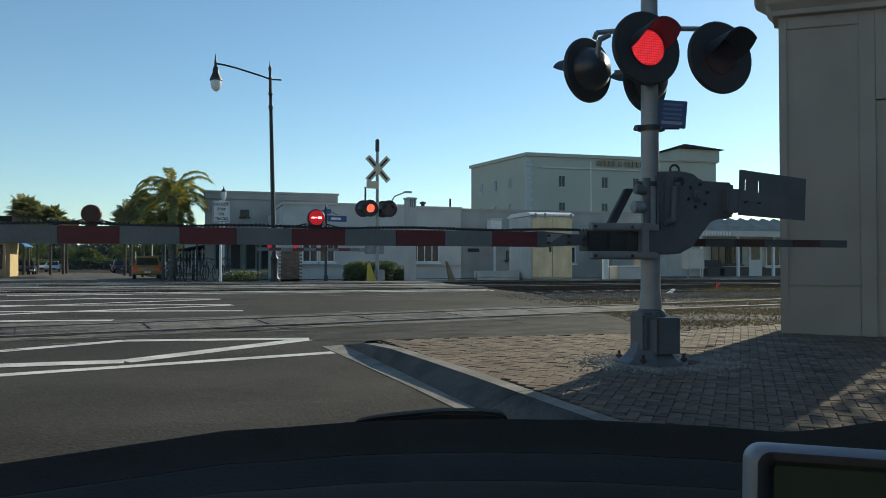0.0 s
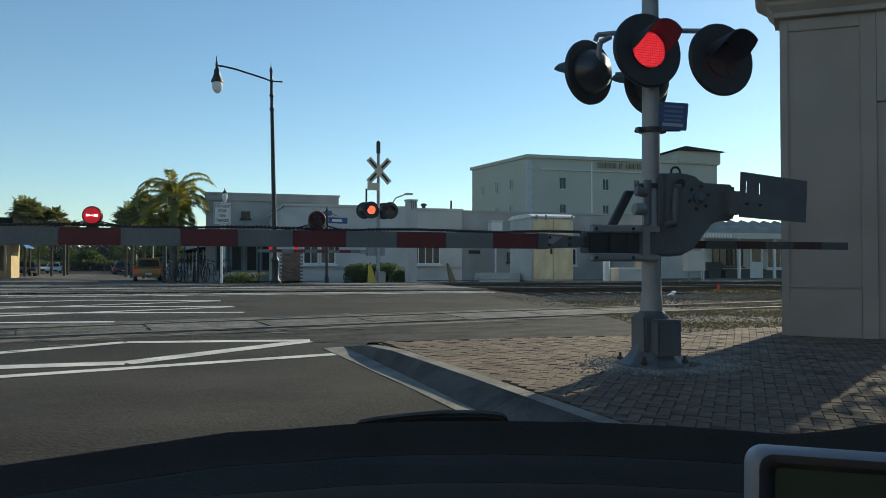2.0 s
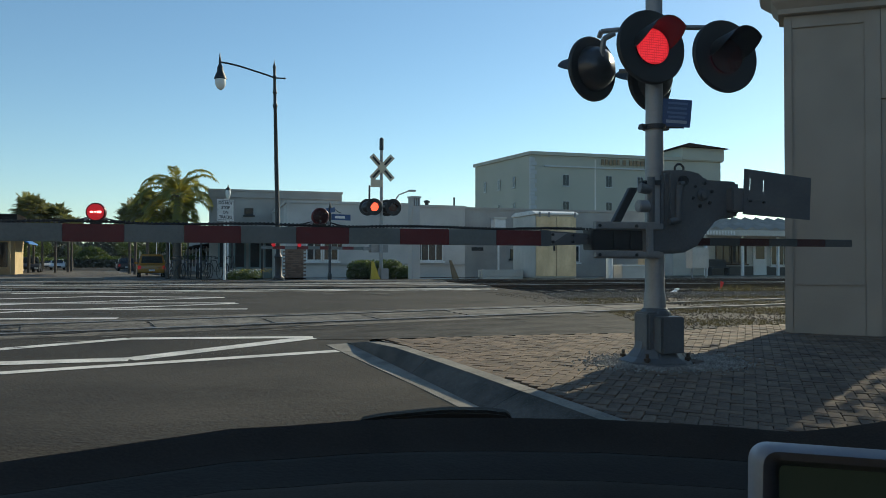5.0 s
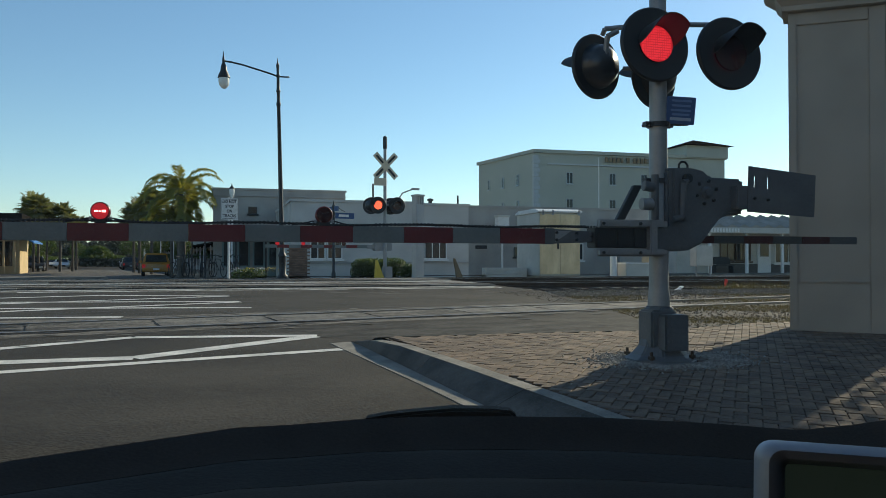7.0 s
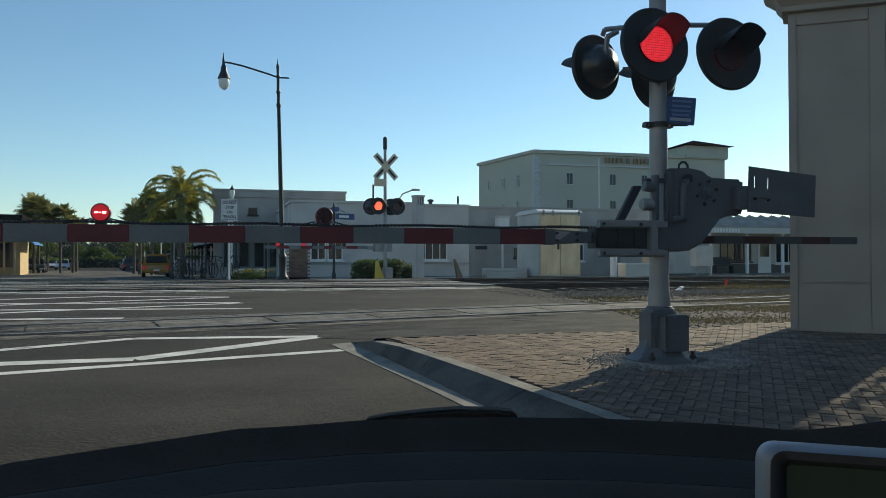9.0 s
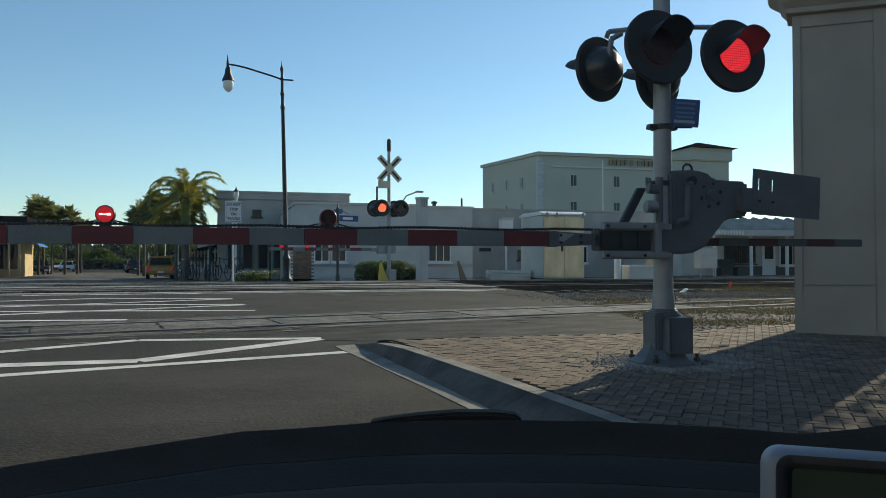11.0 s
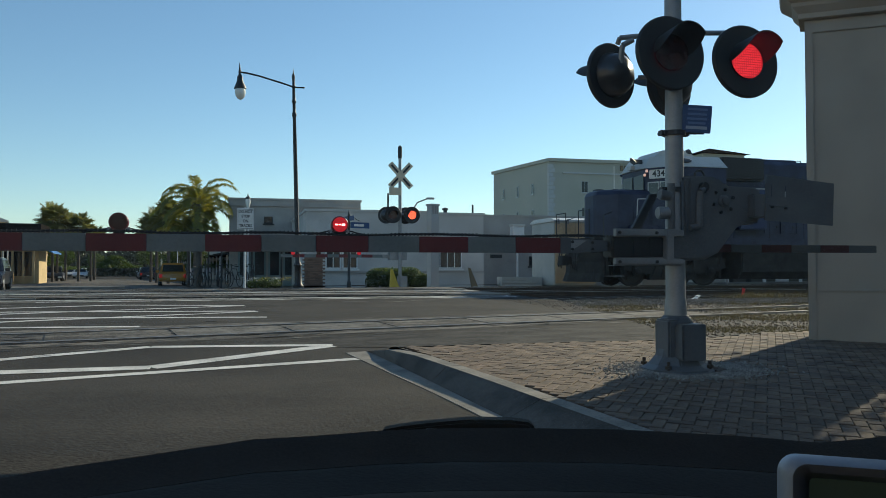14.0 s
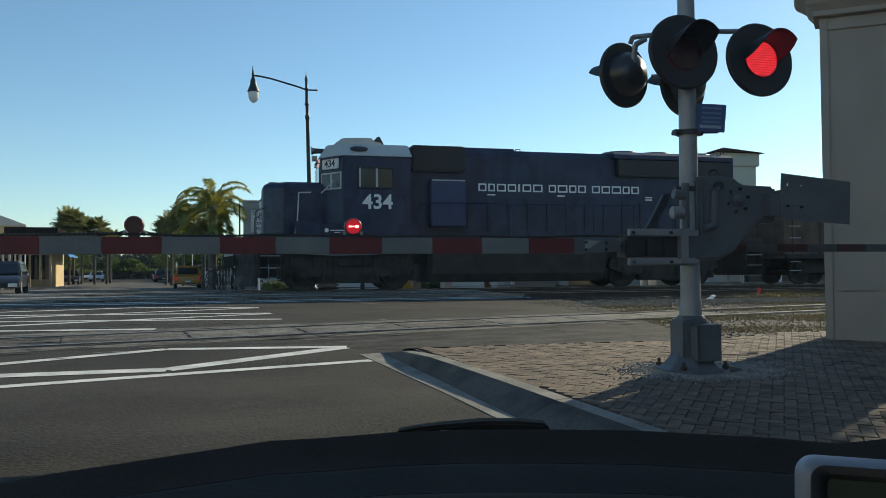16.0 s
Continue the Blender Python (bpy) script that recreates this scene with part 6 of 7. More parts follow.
# ---- vehicles ----
def car(x, yy, az, L_, W, H, paint, label, kindword="car", rear_lit=True, hatch=0.9):
    """A car along +y: front at +y. Body, cabin, glass, wheels, lamps."""
    c = thing("car", pose(x, yy, g(yy) + 0.015, 0, 0, az), label, kindword)
    h0, belt = 0.28, H * 0.58
    bm = bmesh.new()
    prism(bm, [(-L_ / 2, h0 + 0.12), (-L_ / 2 + 0.05, belt - 0.05), (-L_ / 2 + 0.12, belt), (L_ * 0.18, belt), (L_ / 2 - 0.25, belt - 0.14), (L_ / 2, belt - 0.38), (L_ / 2, h0 + 0.08), (L_ / 2 - 0.1, h0), (-L_ / 2 + 0.1, h0)], -W / 2, W / 2, "x")
    part("body", bm, paint, c, bevel=0.06, smooth=True)
    bm = bmesh.new()
    b, t = W / 2 - 0.05, W / 2 - 0.22
    vs = [bm.verts.new(p) for p in ((-b, -L_ / 2 + 0.12, belt), (b, -L_ / 2 + 0.12, belt), (b, L_ * 0.2, belt), (-b, L_ * 0.2, belt), (-t, -L_ / 2 + 0.12 + (1 - hatch) * 2, H), (t, -L_ / 2 + 0.12 + (1 - hatch) * 2, H), (t, L_ * 0.04, H), (-t, L_ * 0.04, H))]
    for f in ((0, 1, 5, 4), (1, 2, 6, 5), (2, 3, 7, 6), (3, 0, 4, 7), (4, 5, 6, 7)):
        bm.faces.new([vs[i] for i in f])
    part("cabin", bm, paint, c, bevel=0.05, smooth=True)
    zc, zt = belt + 0.06, H - 0.12
    yb = -L_ / 2 + 0.12
    sl = (1 - hatch) * 2 / (H - belt)
    for nm2, pts in (("rear_window", [(-b + 0.16, yb + sl * 0.08 - 0.012, zc), (b - 0.16, yb + sl * 0.08 - 0.012, zc), (t - 0.06, yb + sl * (zt - belt) - 0.012, zt), (-t + 0.06, yb + sl * (zt - belt) - 0.012, zt)]), ("windscreen", [(b - 0.14, L_ * 0.2 - 0.04, zc), (-b + 0.14, L_ * 0.2 - 0.04, zc), (-t + 0.05, L_ * 0.08, zt), (t - 0.05, L_ * 0.08, zt)])):
        bm = bmesh.new()
        off = -0.012 if nm2 == "rear_window" else 0.03
        a = [bm.verts.new((p[0], p[1] + off, p[2])) for p in pts]
        d2 = [bm.verts.new((p[0], p[1] - off, p[2])) for p in pts]
        for i in range(4):
            bm.faces.new((a[i], a[(i + 1) % 4], d2[(i + 1) % 4], d2[i]))
        bm.faces.new(a)
        bm.faces.new(d2[::-1])
        part(nm2, bm, GLASS, c, "dark glass")
    for s in (-1, 1):
        bm = bmesh.new()
        o = [(yb + 0.25, zc), (L_ * 0.16, zc), (L_ * 0.05, zt), (yb + 0.32 + (1 - hatch), zt)]
        e = []
        for yv, zv in o:
            f = (zv - belt) / (H - belt)
            e.append(s * (b + (t - b) * f + 0.006))
        vs = [bm.verts.new((e[i], *o[i])) for i in range(4)] + [bm.verts.new((e[i] - s * 0.03, *o[i])) for i in range(4)]
        for f in ((0, 1, 2, 3), (7, 6, 5, 4), (0, 4, 5, 1), (1, 5, 6, 2), (2, 6, 7, 3), (3, 7, 4, 0)):
            bm.faces.new([vs[k] for k in f])
        part("side_window", bm, GLASS, c)
        part("mirror", boxes((min(s * (W / 2 - 0.04), s * (W / 2 + 0.17)), max(s * (W / 2 - 0.04), s * (W / 2 + 0.17)), L_ * 0.14, L_ * 0.14 + 0.1, belt, belt + 0.15)), paint, c, bevel=0.02)
        part("tail_lamp", boxes((min(s * (W / 2 - 0.22), s * (W / 2 - 0.02)), max(s * (W / 2 - 0.22), s * (W / 2 - 0.02)), -L_ / 2 - 0.012, -L_ / 2 + 0.1, belt - 0.34, belt - 0.10)), TAIL_RED, c, "red tail lamp", bevel=0.01)
        part("headlamp", boxes((min(s * (W / 2 - 0.42), s * (W / 2 - 0.06)), max(s * (W / 2 - 0.42), s * (W / 2 - 0.06)), L_ / 2 - 0.16, L_ / 2 + 0.008, belt - 0.52, belt - 0.36)), LAMP_GLASS, c, "clear headlamp", bevel=0.02)
        for yw in (-L_ * 0.31, L_ * 0.31):
            bm = bmesh.new()
            R = 0.33
            lathe(bm, [(R * 0.7, -0.11), (R - 0.02, -0.11), (R, -0.08), (R, 0.08), (R - 0.02, 0.11), (R * 0.7, 0.11)], 20, pose(s * (W / 2 - 0.10), yw, R - 0.01, 0, 90, 0))
            w = part("wheel", bm, TYRE, c, "black tyre", smooth=True)
            bm = bmesh.new()
            lathe(bm, [(0.20, -0.115), (0.22, -0.10), (0.22, 0.10), (0.20, 0.115)], 16, pose(s * (W / 2 - 0.10), yw, R - 0.01, 0, 90, 0))
            part("rim", bm, RIM, w)
    part("bumper", boxes((-W / 2 + 0.06, W / 2 - 0.06, -L_ / 2 - 0.06, -L_ / 2 + 0.1, 0.33, 0.52)), paint, c, bevel=0.03)
    part("number_plate", boxes((-0.18, 0.18, -L_ / 2 - 0.068, -L_ / 2 - 0.061, 0.40, 0.50)), SIGN_WHITE, c, "plain number plate")
    part("grille", boxes((-W / 2 + 0.45, W / 2 - 0.45, L_ / 2 - 0.05, L_ / 2 + 0.012, belt - 0.55, belt - 0.36)), BLACK, c)
    return c


vx, vy = ahead(-19.2, 50.6)
car(vx, vy, 5, 4.2, 1.70, 1.45, CAR_YELLOW, "yellow estate car parked with its rear to the tracks", hatch=0.9)
vx, vy = ahead(-21.35, 34.0)
car(vx, vy, 188, 4.5, 1.85, 1.45, CAR_BLACK, "dark sports utility vehicle waiting beyond the tracks", hatch=0.93)
for a, s, p, lab in ((118, -3.5, CAR_WHITE, "distant white car coming along the street"), (140, -5.8, CAR_WHITE, "distant white car parked by the kerb"), (96, 4.2, CAR_BLACK, "distant dark car parked by the kerb"), (128, 5.0, CAR_BLACK, "distant dark car along the street"), (106, 4.4, CAR_WHITE, "distant white car parked by the kerb"), (84, -4.9, CAR_BLACK, "distant dark car parked by the kerb")):
    x, yy = street(a, s)
    car(x, yy, 188 if s < 0 else 8, 4.4, 1.78, 1.45, p, lab)

# ---- locomotive: nose at x = 0, rail top at z = 0 ----
loco = thing("locomotive", pose(0.44, 24.15, 0.71), "dark blue four-axle diesel freight locomotive with grey cab roof", "locomotive")
WHEELSETS = []


def axle(parent, x, y_half=0.75, r=0.508):
    w = part("wheelset", bmesh.new(), UNDER, parent, "grimy steel wheelset", at=pose(x, 0, r))
    bm = bmesh.new()
    for s in (-1, 1):
        m = pose(0, s * y_half, 0, 90, 0, 0)
        lathe(bm, [(0.12, -0.07), (r - 0.10, -0.05), (r - 0.07, -0.07), (r, -0.07), (r, 0.06), (r - 0.07, 0.07), (r - 0.10, 0.04), (0.12, 0.06)], 28, m)
    rod(bm, (0, -y_half, 0), (0, y_half, 0), 0.09, 0.09, 12)
    for k in range(4):
        a = k * math.pi / 2
        rod(bm, (0.3 * math.cos(a), -y_half - 0.065, 0.3 * math.sin(a)), (0.3 * math.cos(a), -y_half - 0.045, 0.3 * math.sin(a)), 0.05, 0.05, 8)
    w.data = finish(bm, "wheelset", UNDER, 0, True)
    WHEELSETS.append((w, x, r))


part("underframe", boxes((-0.45, 16.45, -1.48, 1.48, 1.30, 1.60), (0.3, 15.6, -0.5, 0.5, 0.8, 1.3)), UNDER, loco, "grimy black underframe", bevel=0.02)
part("side_sill", boxes((0.9, 15.2, -1.545, -1.485, 1.36, 1.62), (0.9, 15.2, 1.485, 1.545, 1.36, 1.62)), LOCO_BLUE, loco, bevel=0.01)
bm = bmesh.new()
low_ring = [(2.2, -0.98), (0.68, -0.98), (0.13, -0.46), (0.09, -0.30), (0.09, 0.30), (0.13, 0.46), (0.68, 0.98), (2.2, 0.98)]
rings = []
for z, k in ((1.60, 0.0), (3.04, 0.0), (3.16, 0.06), (3.22, 0.16)):
    rings.append([bm.verts.new((x + (k * 0.9 if x < 2 else 0), yy * (1 - k * 0.9), z + (0.0 if x > 0.5 else -0.02 * k))) for x, yy in low_ring])
for a, b in zip(rings, rings[1:]):
    for i in range(8):
        bm.faces.new((a[i], a[(i + 1) % 8], b[(i + 1) % 8], b[i]))
bm.faces.new(rings[0][::-1])
bm.faces.new(rings[-1])
part("short_hood", bm, LOCO_BLUE, loco, "low blue nose hood with slanted corners", bevel=0.02)
bm = bmesh.new()
prism(bm, [(1.18, 1.66), (1.20, 2.72), (1.64, 2.72), (1.64, 1.66)], -1.005, -0.975)
part("nose_door", bm, LOCO_BLUE, loco, bevel=0.01)
part("battery_box", boxes((1.0, 1.78, -1.50, -0.985, 1.61, 2.02)), LOCO_BLUE, loco, "blue battery box beside the nose", bevel=0.02)
part("draft_gear", boxes((-0.35, 0.25, -0.95, 0.95, 0.40, 1.299)), UNDER, loco, "grimy black end frame", bevel=0.02)
part("anticlimber", boxes((-0.70, -0.45, -0.80, 0.80, 1.34, 1.42)), UNDER, loco, bevel=0.01)
for k, yy in enumerate((-0.75, -0.60, -0.45, 0.5, 0.7)):
    bm = bmesh.new()
    tube(bm, [(-0.50, yy, 1.25), (-0.70, yy, 1.12), (-0.76, yy, 0.74), (-0.70, yy + 0.05, 0.50 + 0.04 * k)], 0.022, 6)
    part("air_hose", bm, BLACK, loco, "black hanging brake hose", smooth=True)
part("hood_vent", boxes((0.3, 0.55, -0.15, 0.15, 3.21, 3.28), (0.75, 0.9, -0.5, 0.5, 3.21, 3.26)), DARK, loco)
# cab, with slanted front corners
bm = bmesh.new()
prism(bm, [(1.78, -0.80), (2.36, -1.55), (4.38, -1.55), (4.38, 1.55), (2.36, 1.55), (1.78, 0.80)], 1.60, 3.94, "z")
cabp = part("cab", bm, LOCO_BLUE, loco, "blue cab with slanted front corners", bevel=0.02)
bm = bmesh.new()
lo = [(1.72, -0.82), (2.33, -1.60), (4.42, -1.60), (4.42, 1.60), (2.33, 1.60), (1.72, 0.82)]
hi = [(1.98, -0.70), (2.42, -1.18), (4.36, -1.18), (4.36, 1.18), (2.42, 1.18), (1.98, 0.70)]
a = [bm.verts.new((x, yy, 3.945)) for x, yy in lo]
b = [bm.verts.new((x, yy, 4.36)) for x, yy in hi]
for i in range(6):
    bm.faces.new((a[i], a[(i + 1) % 6], b[(i + 1) % 6], b[i]))
bm.faces.new(b)
bm.faces.new(a[::-1])
part("cab_roof", bm, LOCO_GREY, loco, "pale grey sloping cab roof", bevel=0.02)
bm = bmesh.new()
prism(bm, [(2.15, 4.361), (2.45, 4.60), (3.35, 4.63), (3.40, 4.52), (3.62, 4.50), (3.72, 4.361)], -0.75, 0.75)
part("roof_unit", bm, LOCO_GREY, loco, "grey rooftop air unit", bevel=0.03)
bm = bmesh.new()
prism(bm, [(3.34, 4.50), (3.55, 4.70), (3.62, 4.68), (3.78, 4.361), (3.40, 4.361)], -0.60, -0.45)
part("antenna_bracket", bm, DARK, loco)
m_vent = Matrix.Translation((2.85, -1.43, 4.165)) @ pose(0, 0, 0, 90 - 45, 0, 0)
bm = bmesh.new()
lathe(bm, [(0.115, 0), (0.115, 0.02), (0.08, 0.03)], 18, Matrix.Diagonal((2.3, 1, 1, 1)))
part("roof_hatch", bm, DARK, loco, "dark oval hatch", at=m_vent)
bm = bmesh.new()
for k in range(3):
    yy = -0.42 + k * 0.10
    lathe(bm, [(0.03, 0), (0.035, 0.25), (0.05, 0.34), (0.09, 0.40)], 10, pose(1.95, yy, 4.18 + 0.06 * k, 0, -90, 0))
rod(bm, (1.90, -0.32, 3.95), (1.90, -0.32, 4.3), 0.03)
part("horn", bm, DARK, loco, "black air horn cluster", smooth=True)
# slanted front corner: number board and windows
q = math.degrees(math.atan2(-0.75, 0.58))
for s in (-1, 1):
    m = Matrix.Translation((2.07, s * 1.175, 0)) @ Matrix.Rotation(radians(q if s < 0 else 180 - q), 4, "Z")
    cb = part("number_board", boxes((-0.34, 0.34, -0.07, -0.002, 3.58, 3.88)), SIGN_WHITE, loco, "white number board with black numerals", bevel=0.02, at=m)
    words("434", 0.29, INK, cb, Matrix.Translation((0, -0.072, 3.73)) @ FACE, depth=0.003, bold=0.006)
    for k in (-0.20, 0.22):
        wf = part("front_window", boxes((k - 0.20, k + 0.20, -0.03, -0.002, 2.98, 3.48)), LOCO_GREY, loco, "front quarter window", at=m)
        part("pane", boxes((k - 0.16, k + 0.16, -0.04, -0.031, 3.02, 3.44)), GLASS, wf)
    part("board_hood", boxes((-0.40, 0.40, -0.10, -0.002, 3.885, 3.935)), LOCO_BLUE, loco, at=m)
part("windscreen", boxes((1.745, 1.778, -0.7, -0.05, 3.2, 3.75), (1.745, 1.778, 0.05, 0.7, 3.2, 3.75)), GLASS, loco)
for s in (-1, 1):
    y0, y1 = sorted((s * 1.553, s * 1.585))
    fr = part("cab_window", boxes((2.78, 3.86, y0, y1, 3.00, 3.04), (2.78, 3.86, y0, y1, 3.60, 3.64), (2.78, 2.81, y0, y1, 3.04, 3.60), (3.83, 3.86, y0, y1, 3.04, 3.60)), DARK, loco, "dark framed sliding cab window")
    for wa, wb_ in ((2.83, 2.875), (3.32, 3.385)):
        part("window_bar", boxes((wa, wb_, y0 - 0.004, y1 + 0.004, 3.045, 3.595)), LOCO_GREY, fr, "pale aluminium window upright")
    y2, y3 = sorted((s * 1.552, s * 1.565))
    # the light through the cab is put into the pane's yellowish tint
    part("pane", boxes((2.85, 3.79, y2, y3, 3.06, 3.57)), plain("cab_pane", (0.055, 0.055, 0.038), 0.12), fr, "opaque pane tinted for light seen through the cab")
words("434", 0.60, LETTER, cabp, Matrix.Translation((3.38, -1.556, 2.59)) @ FACE, "pale grey running number", 0.003, 1.0, 0.012)
part("emblem", boxes((1.98, 2.45, -1.60, -1.587, 1.75, 1.775), (2.1, 2.4, -1.60, -1.587, 1.69, 1.705)), LETTER, loco, "small pale builder's emblem")
bm = bmesh.new()
lathe(bm, [(0.06, 0), (0.06, 0.008)], 16, pose(1.88, -1.587, 1.76, 90, 0, 0))
part("emblem", bm, LETTER, loco)
for s in (-1, 1):
    part("cab_skirt", boxes((1.55, 4.6, min(s * 1.553, s * 1.585), max(s * 1.553, s * 1.585), 1.625, 1.95)), LOCO_BLUE, loco, bevel=0.01)
for i in range(3):
    part("grab_bolt", boxes((2.6 + i * 0.75, 2.66 + i * 0.75, -1.57, -1.552, 2.02, 2.08)), DARK, loco)
# long hood
bm = bmesh.new()
prism(bm, [(-0.92, 1.60), (-0.92, 4.22), (-0.80, 4.36), (0.80, 4.36), (0.92, 4.22), (0.92, 1.60)], 4.381, 15.76, "x")
part("long_hood", bm, LOCO_BLUE, loco, "long blue engine hood", bevel=0.02)
part("intake_grille", boxes((4.48, 6.20, -1.14, 1.14, 3.60, 4.40)), BLACK, loco, "black intake grille", bevel=0.06)
for k in range(12):
    part("louvre", boxes((4.55, 6.13, -1.152, -1.142, 3.66 + k * 0.058, 3.68 + k * 0.058)), BLACK, loco)
part("blower_duct", boxes((5.05, 6.15, -1.30, -0.90, 1.92, 3.36)), surface("repainted_blue", (0.012, 0.022, 0.075), (0.034, 0.052, 0.135), 0.5, 0, 1.5, 20, 0.05), loco, "bulging blue blower housing", bevel=0.04)
part("duct_edge", boxes((5.08, 6.12, -1.315, -1.29, 3.30, 3.335)), LOCO_GREY, loco)
part("roof_box", boxes((6.25, 8.0, -0.55, 0.55, 4.361, 4.47)), LOCO_BLUE, loco, bevel=0.03)
part("roof_box", boxes((8.2, 11.2, -0.35, 0.35, 4.361, 4.40)), LOCO_BLUE, loco, bevel=0.02)
bm = bmesh.new()
tube(bm, [(8.05, -0.5, 4.36), (8.05, -0.5, 4.46), (8.2, -0.5, 4.46), (8.2, -0.5, 4.36)], 0.015, 6)
part("lifting_eye", bm, DARK, loco)
x = 6.28
while x < 15.5:
    part("hood_door", boxes((x + 0.02, x + 0.60, -0.95, -0.921, 1.82, 2.78)), LOCO_BLUE, loco, bevel=0.008)
    d = loco.children[-1]
    for z in (2.0, 2.5):
        part("latch", boxes((x + 0.5, x + 0.545, -0.965, -0.951, z, z + 0.08)), DARK, d)
        part("door_hinge", boxes((x + 0.03, x + 0.06, -0.962, -0.951, z, z + 0.1)), DARK, d)
    x += 0.655
for k in range(12):
    part("sight_port", boxes((6.7 + k * 0.4, 6.76 + k * 0.4, -0.935, -0.921, 3.78, 3.85)), DARK, loco) if k % 3 != 1 else None
part("hood_band", boxes((6.25, 11.3, -0.938, -0.921, 2.84, 2.88)), LOCO_BLUE, loco)
for x in (6.95, 9.3, 12.4):
    part("notice_label", boxes((x, x + 0.26, -0.93, -0.921, 2.92, 2.96), (x, x + 0.26, -0.93, -0.921, 2.84, 2.88)), LETTER, loco)
# company name shown as plain blocks of its letters' sizes
x = 6.66
for w in (0.26, 0.22, 0.30, 0.28, 0.09, 0.29, 0.32, 0, 0.25, 0.33, 0.25, 0.27, 0, 0.28, 0.30, 0.33, 0.25, 0.27):
    if w:
        q = 0.045
        part("name_bar", boxes((x, x + q, -0.928, -0.921, 3.05, 3.29), (x + w - q, x + w, -0.928, -0.921, 3.05, 3.29), (x + q, x + w - q, -0.928, -0.921, 3.245, 3.29), (x + q, x + w - q, -0.928, -0.921, 3.05, 3.095)) if w > 0.1 else boxes((x, x + 0.07, -0.928, -0.921, 3.05, 3.29)), LETTER, loco)
        x += w + 0.062
    else:
        x += 0.15
part("radiator_grille", boxes((11.35, 15.45, -1.10, 1.10, 3.60, 4.16)), BLACK, loco, "black radiator grille", bevel=0.04)
bm = bmesh.new()
prism(bm, [(-1.16, 4.17), (-1.16, 4.30), (-0.95, 4.42), (0.95, 4.42), (1.16, 4.30), (1.16, 4.17)], 11.2, 15.6, "x")
part("radiator_roof", bm, LOCO_BLUE, loco, bevel=0.02)
for x in (11.95, 13.2, 14.75):
    bm = bmesh.new()
    lathe(bm, [(0.60, 4.421), (0.62, 4.48), (0.58, 4.53), (0.2, 4.56)], 24, pose(x, 0, 0))
    part("fan_housing", bm, GREY_PAINT, loco, "round roof fan housing", smooth=True)
bm = bmesh.new()
for x in (15.1, 15.35):
    tube(bm, [(x, -0.8, 4.42), (x, -0.8, 4.56), (x + 0.1, -0.8, 4.56), (x + 0.1, -0.8, 4.42)], 0.015, 6)
part("lifting_eye", bm, DARK, loco)
# walkway rails
for s in (-1, 1):
    bm = bmesh.new()
    tube(bm, [(4.7, s * 1.46, 2.62), (15.9, s * 1.46, 2.62)], 0.018, 6)
    part("handrail", bm, LOCO_BLUE, loco)
    k = 4.7
    while k < 16:
        bm = bmesh.new()
        rod(bm, (k, s * 1.46, 1.6), (k, s * 1.46, 2.63), 0.020, n=6)
        part("stanchion", bm, LOCO_BLUE, loco)
        k += 1.4
    bm = bmesh.new()
    tube(bm, [(0.95, s * 1.46, 1.55), (1.05, s * 1.46, 1.9), (1.1, s * 1.46, 2.85), (1.45, s * 1.40, 2.87)], 0.020, 6)
    part("grab_rail", bm, LOCO_GREY, loco, "pale grab rail")
    bm = bmesh.new()
    tube(bm, [(1.75, s * 1.40, 2.85), (2.1, s * 1.40, 3.20)], 0.018, 6)
    part("grab_rail", bm, LOCO_GREY, loco, "pale grab rail")
    for xx, dr in ((0.30, 1), (16.1, -1)):
        bm = bmesh.new()
        tube(bm, [(xx - dr * 0.4, s * 1.40, 1.0), (xx - dr * 0.4, s * 1.42, 2.30), (xx - dr * 0.1, s * 1.42, 2.42)], 0.016, 6)
        tube(bm, [(xx - dr * 0.85, s * 1.30, 1.45), (xx - dr * 0.85, s * 1.30, 2.5), (xx - dr * 0.85, s * 0.5, 2.5), (xx - dr * 0.85, s * 0.5, 1.45)], 0.018, 6)
        part("end_rail", bm, DARK, loco, "dark end handrail")
        for z in (0.34, 0.68, 1.02):
            part("step", boxes((xx - 0.28, xx + 0.28, min(s * 1.2, s * 1.5), max(s * 1.2, s * 1.5), z, z + 0.022)), ALU, loco, "worn grey metal step")
        for e in (-0.298, 0.298):
            part("step_side", boxes((xx + e - 0.012, xx + e + 0.012, min(s * 1.2, s * 1.5), max(s * 1.2, s * 1.5), 0.40, 1.3)), UNDER, loco)
bm = bmesh.new()
rows = []
for z, out in ((0.16, 0.16), (0.45, 0.04), (0.80, 0.0), (1.10, 0.06)):
    rows.append([bm.verts.new((x - out * (1 if k < 5 else 0.4), yy, z)) for k, (x, yy) in enumerate(((-0.12, -1.38), (-0.42, -0.75), (-0.62, 0.0), (-0.42, 0.75), (-0.12, 1.38), (-0.02, 1.38), (-0.32, 0.75), (-0.50, 0.0), (-0.32, -0.75), (-0.02, -1.38)))])
for ra, rb in zip(rows, rows[1:]):
    for k in range(10):
        bm.faces.new((ra[k], ra[(k + 1) % 10], rb[(k + 1) % 10], rb[k]))
bm.faces.new(rows[0][::-1])
bm.faces.new(rows[-1])
part("pilot_plough", bm, UNDER, loco, "black pilot plough", bevel=0.01)
part("end_plate", boxes((16.45, 16.52, -1.35, 1.35, 0.35, 1.3)), UNDER, loco)
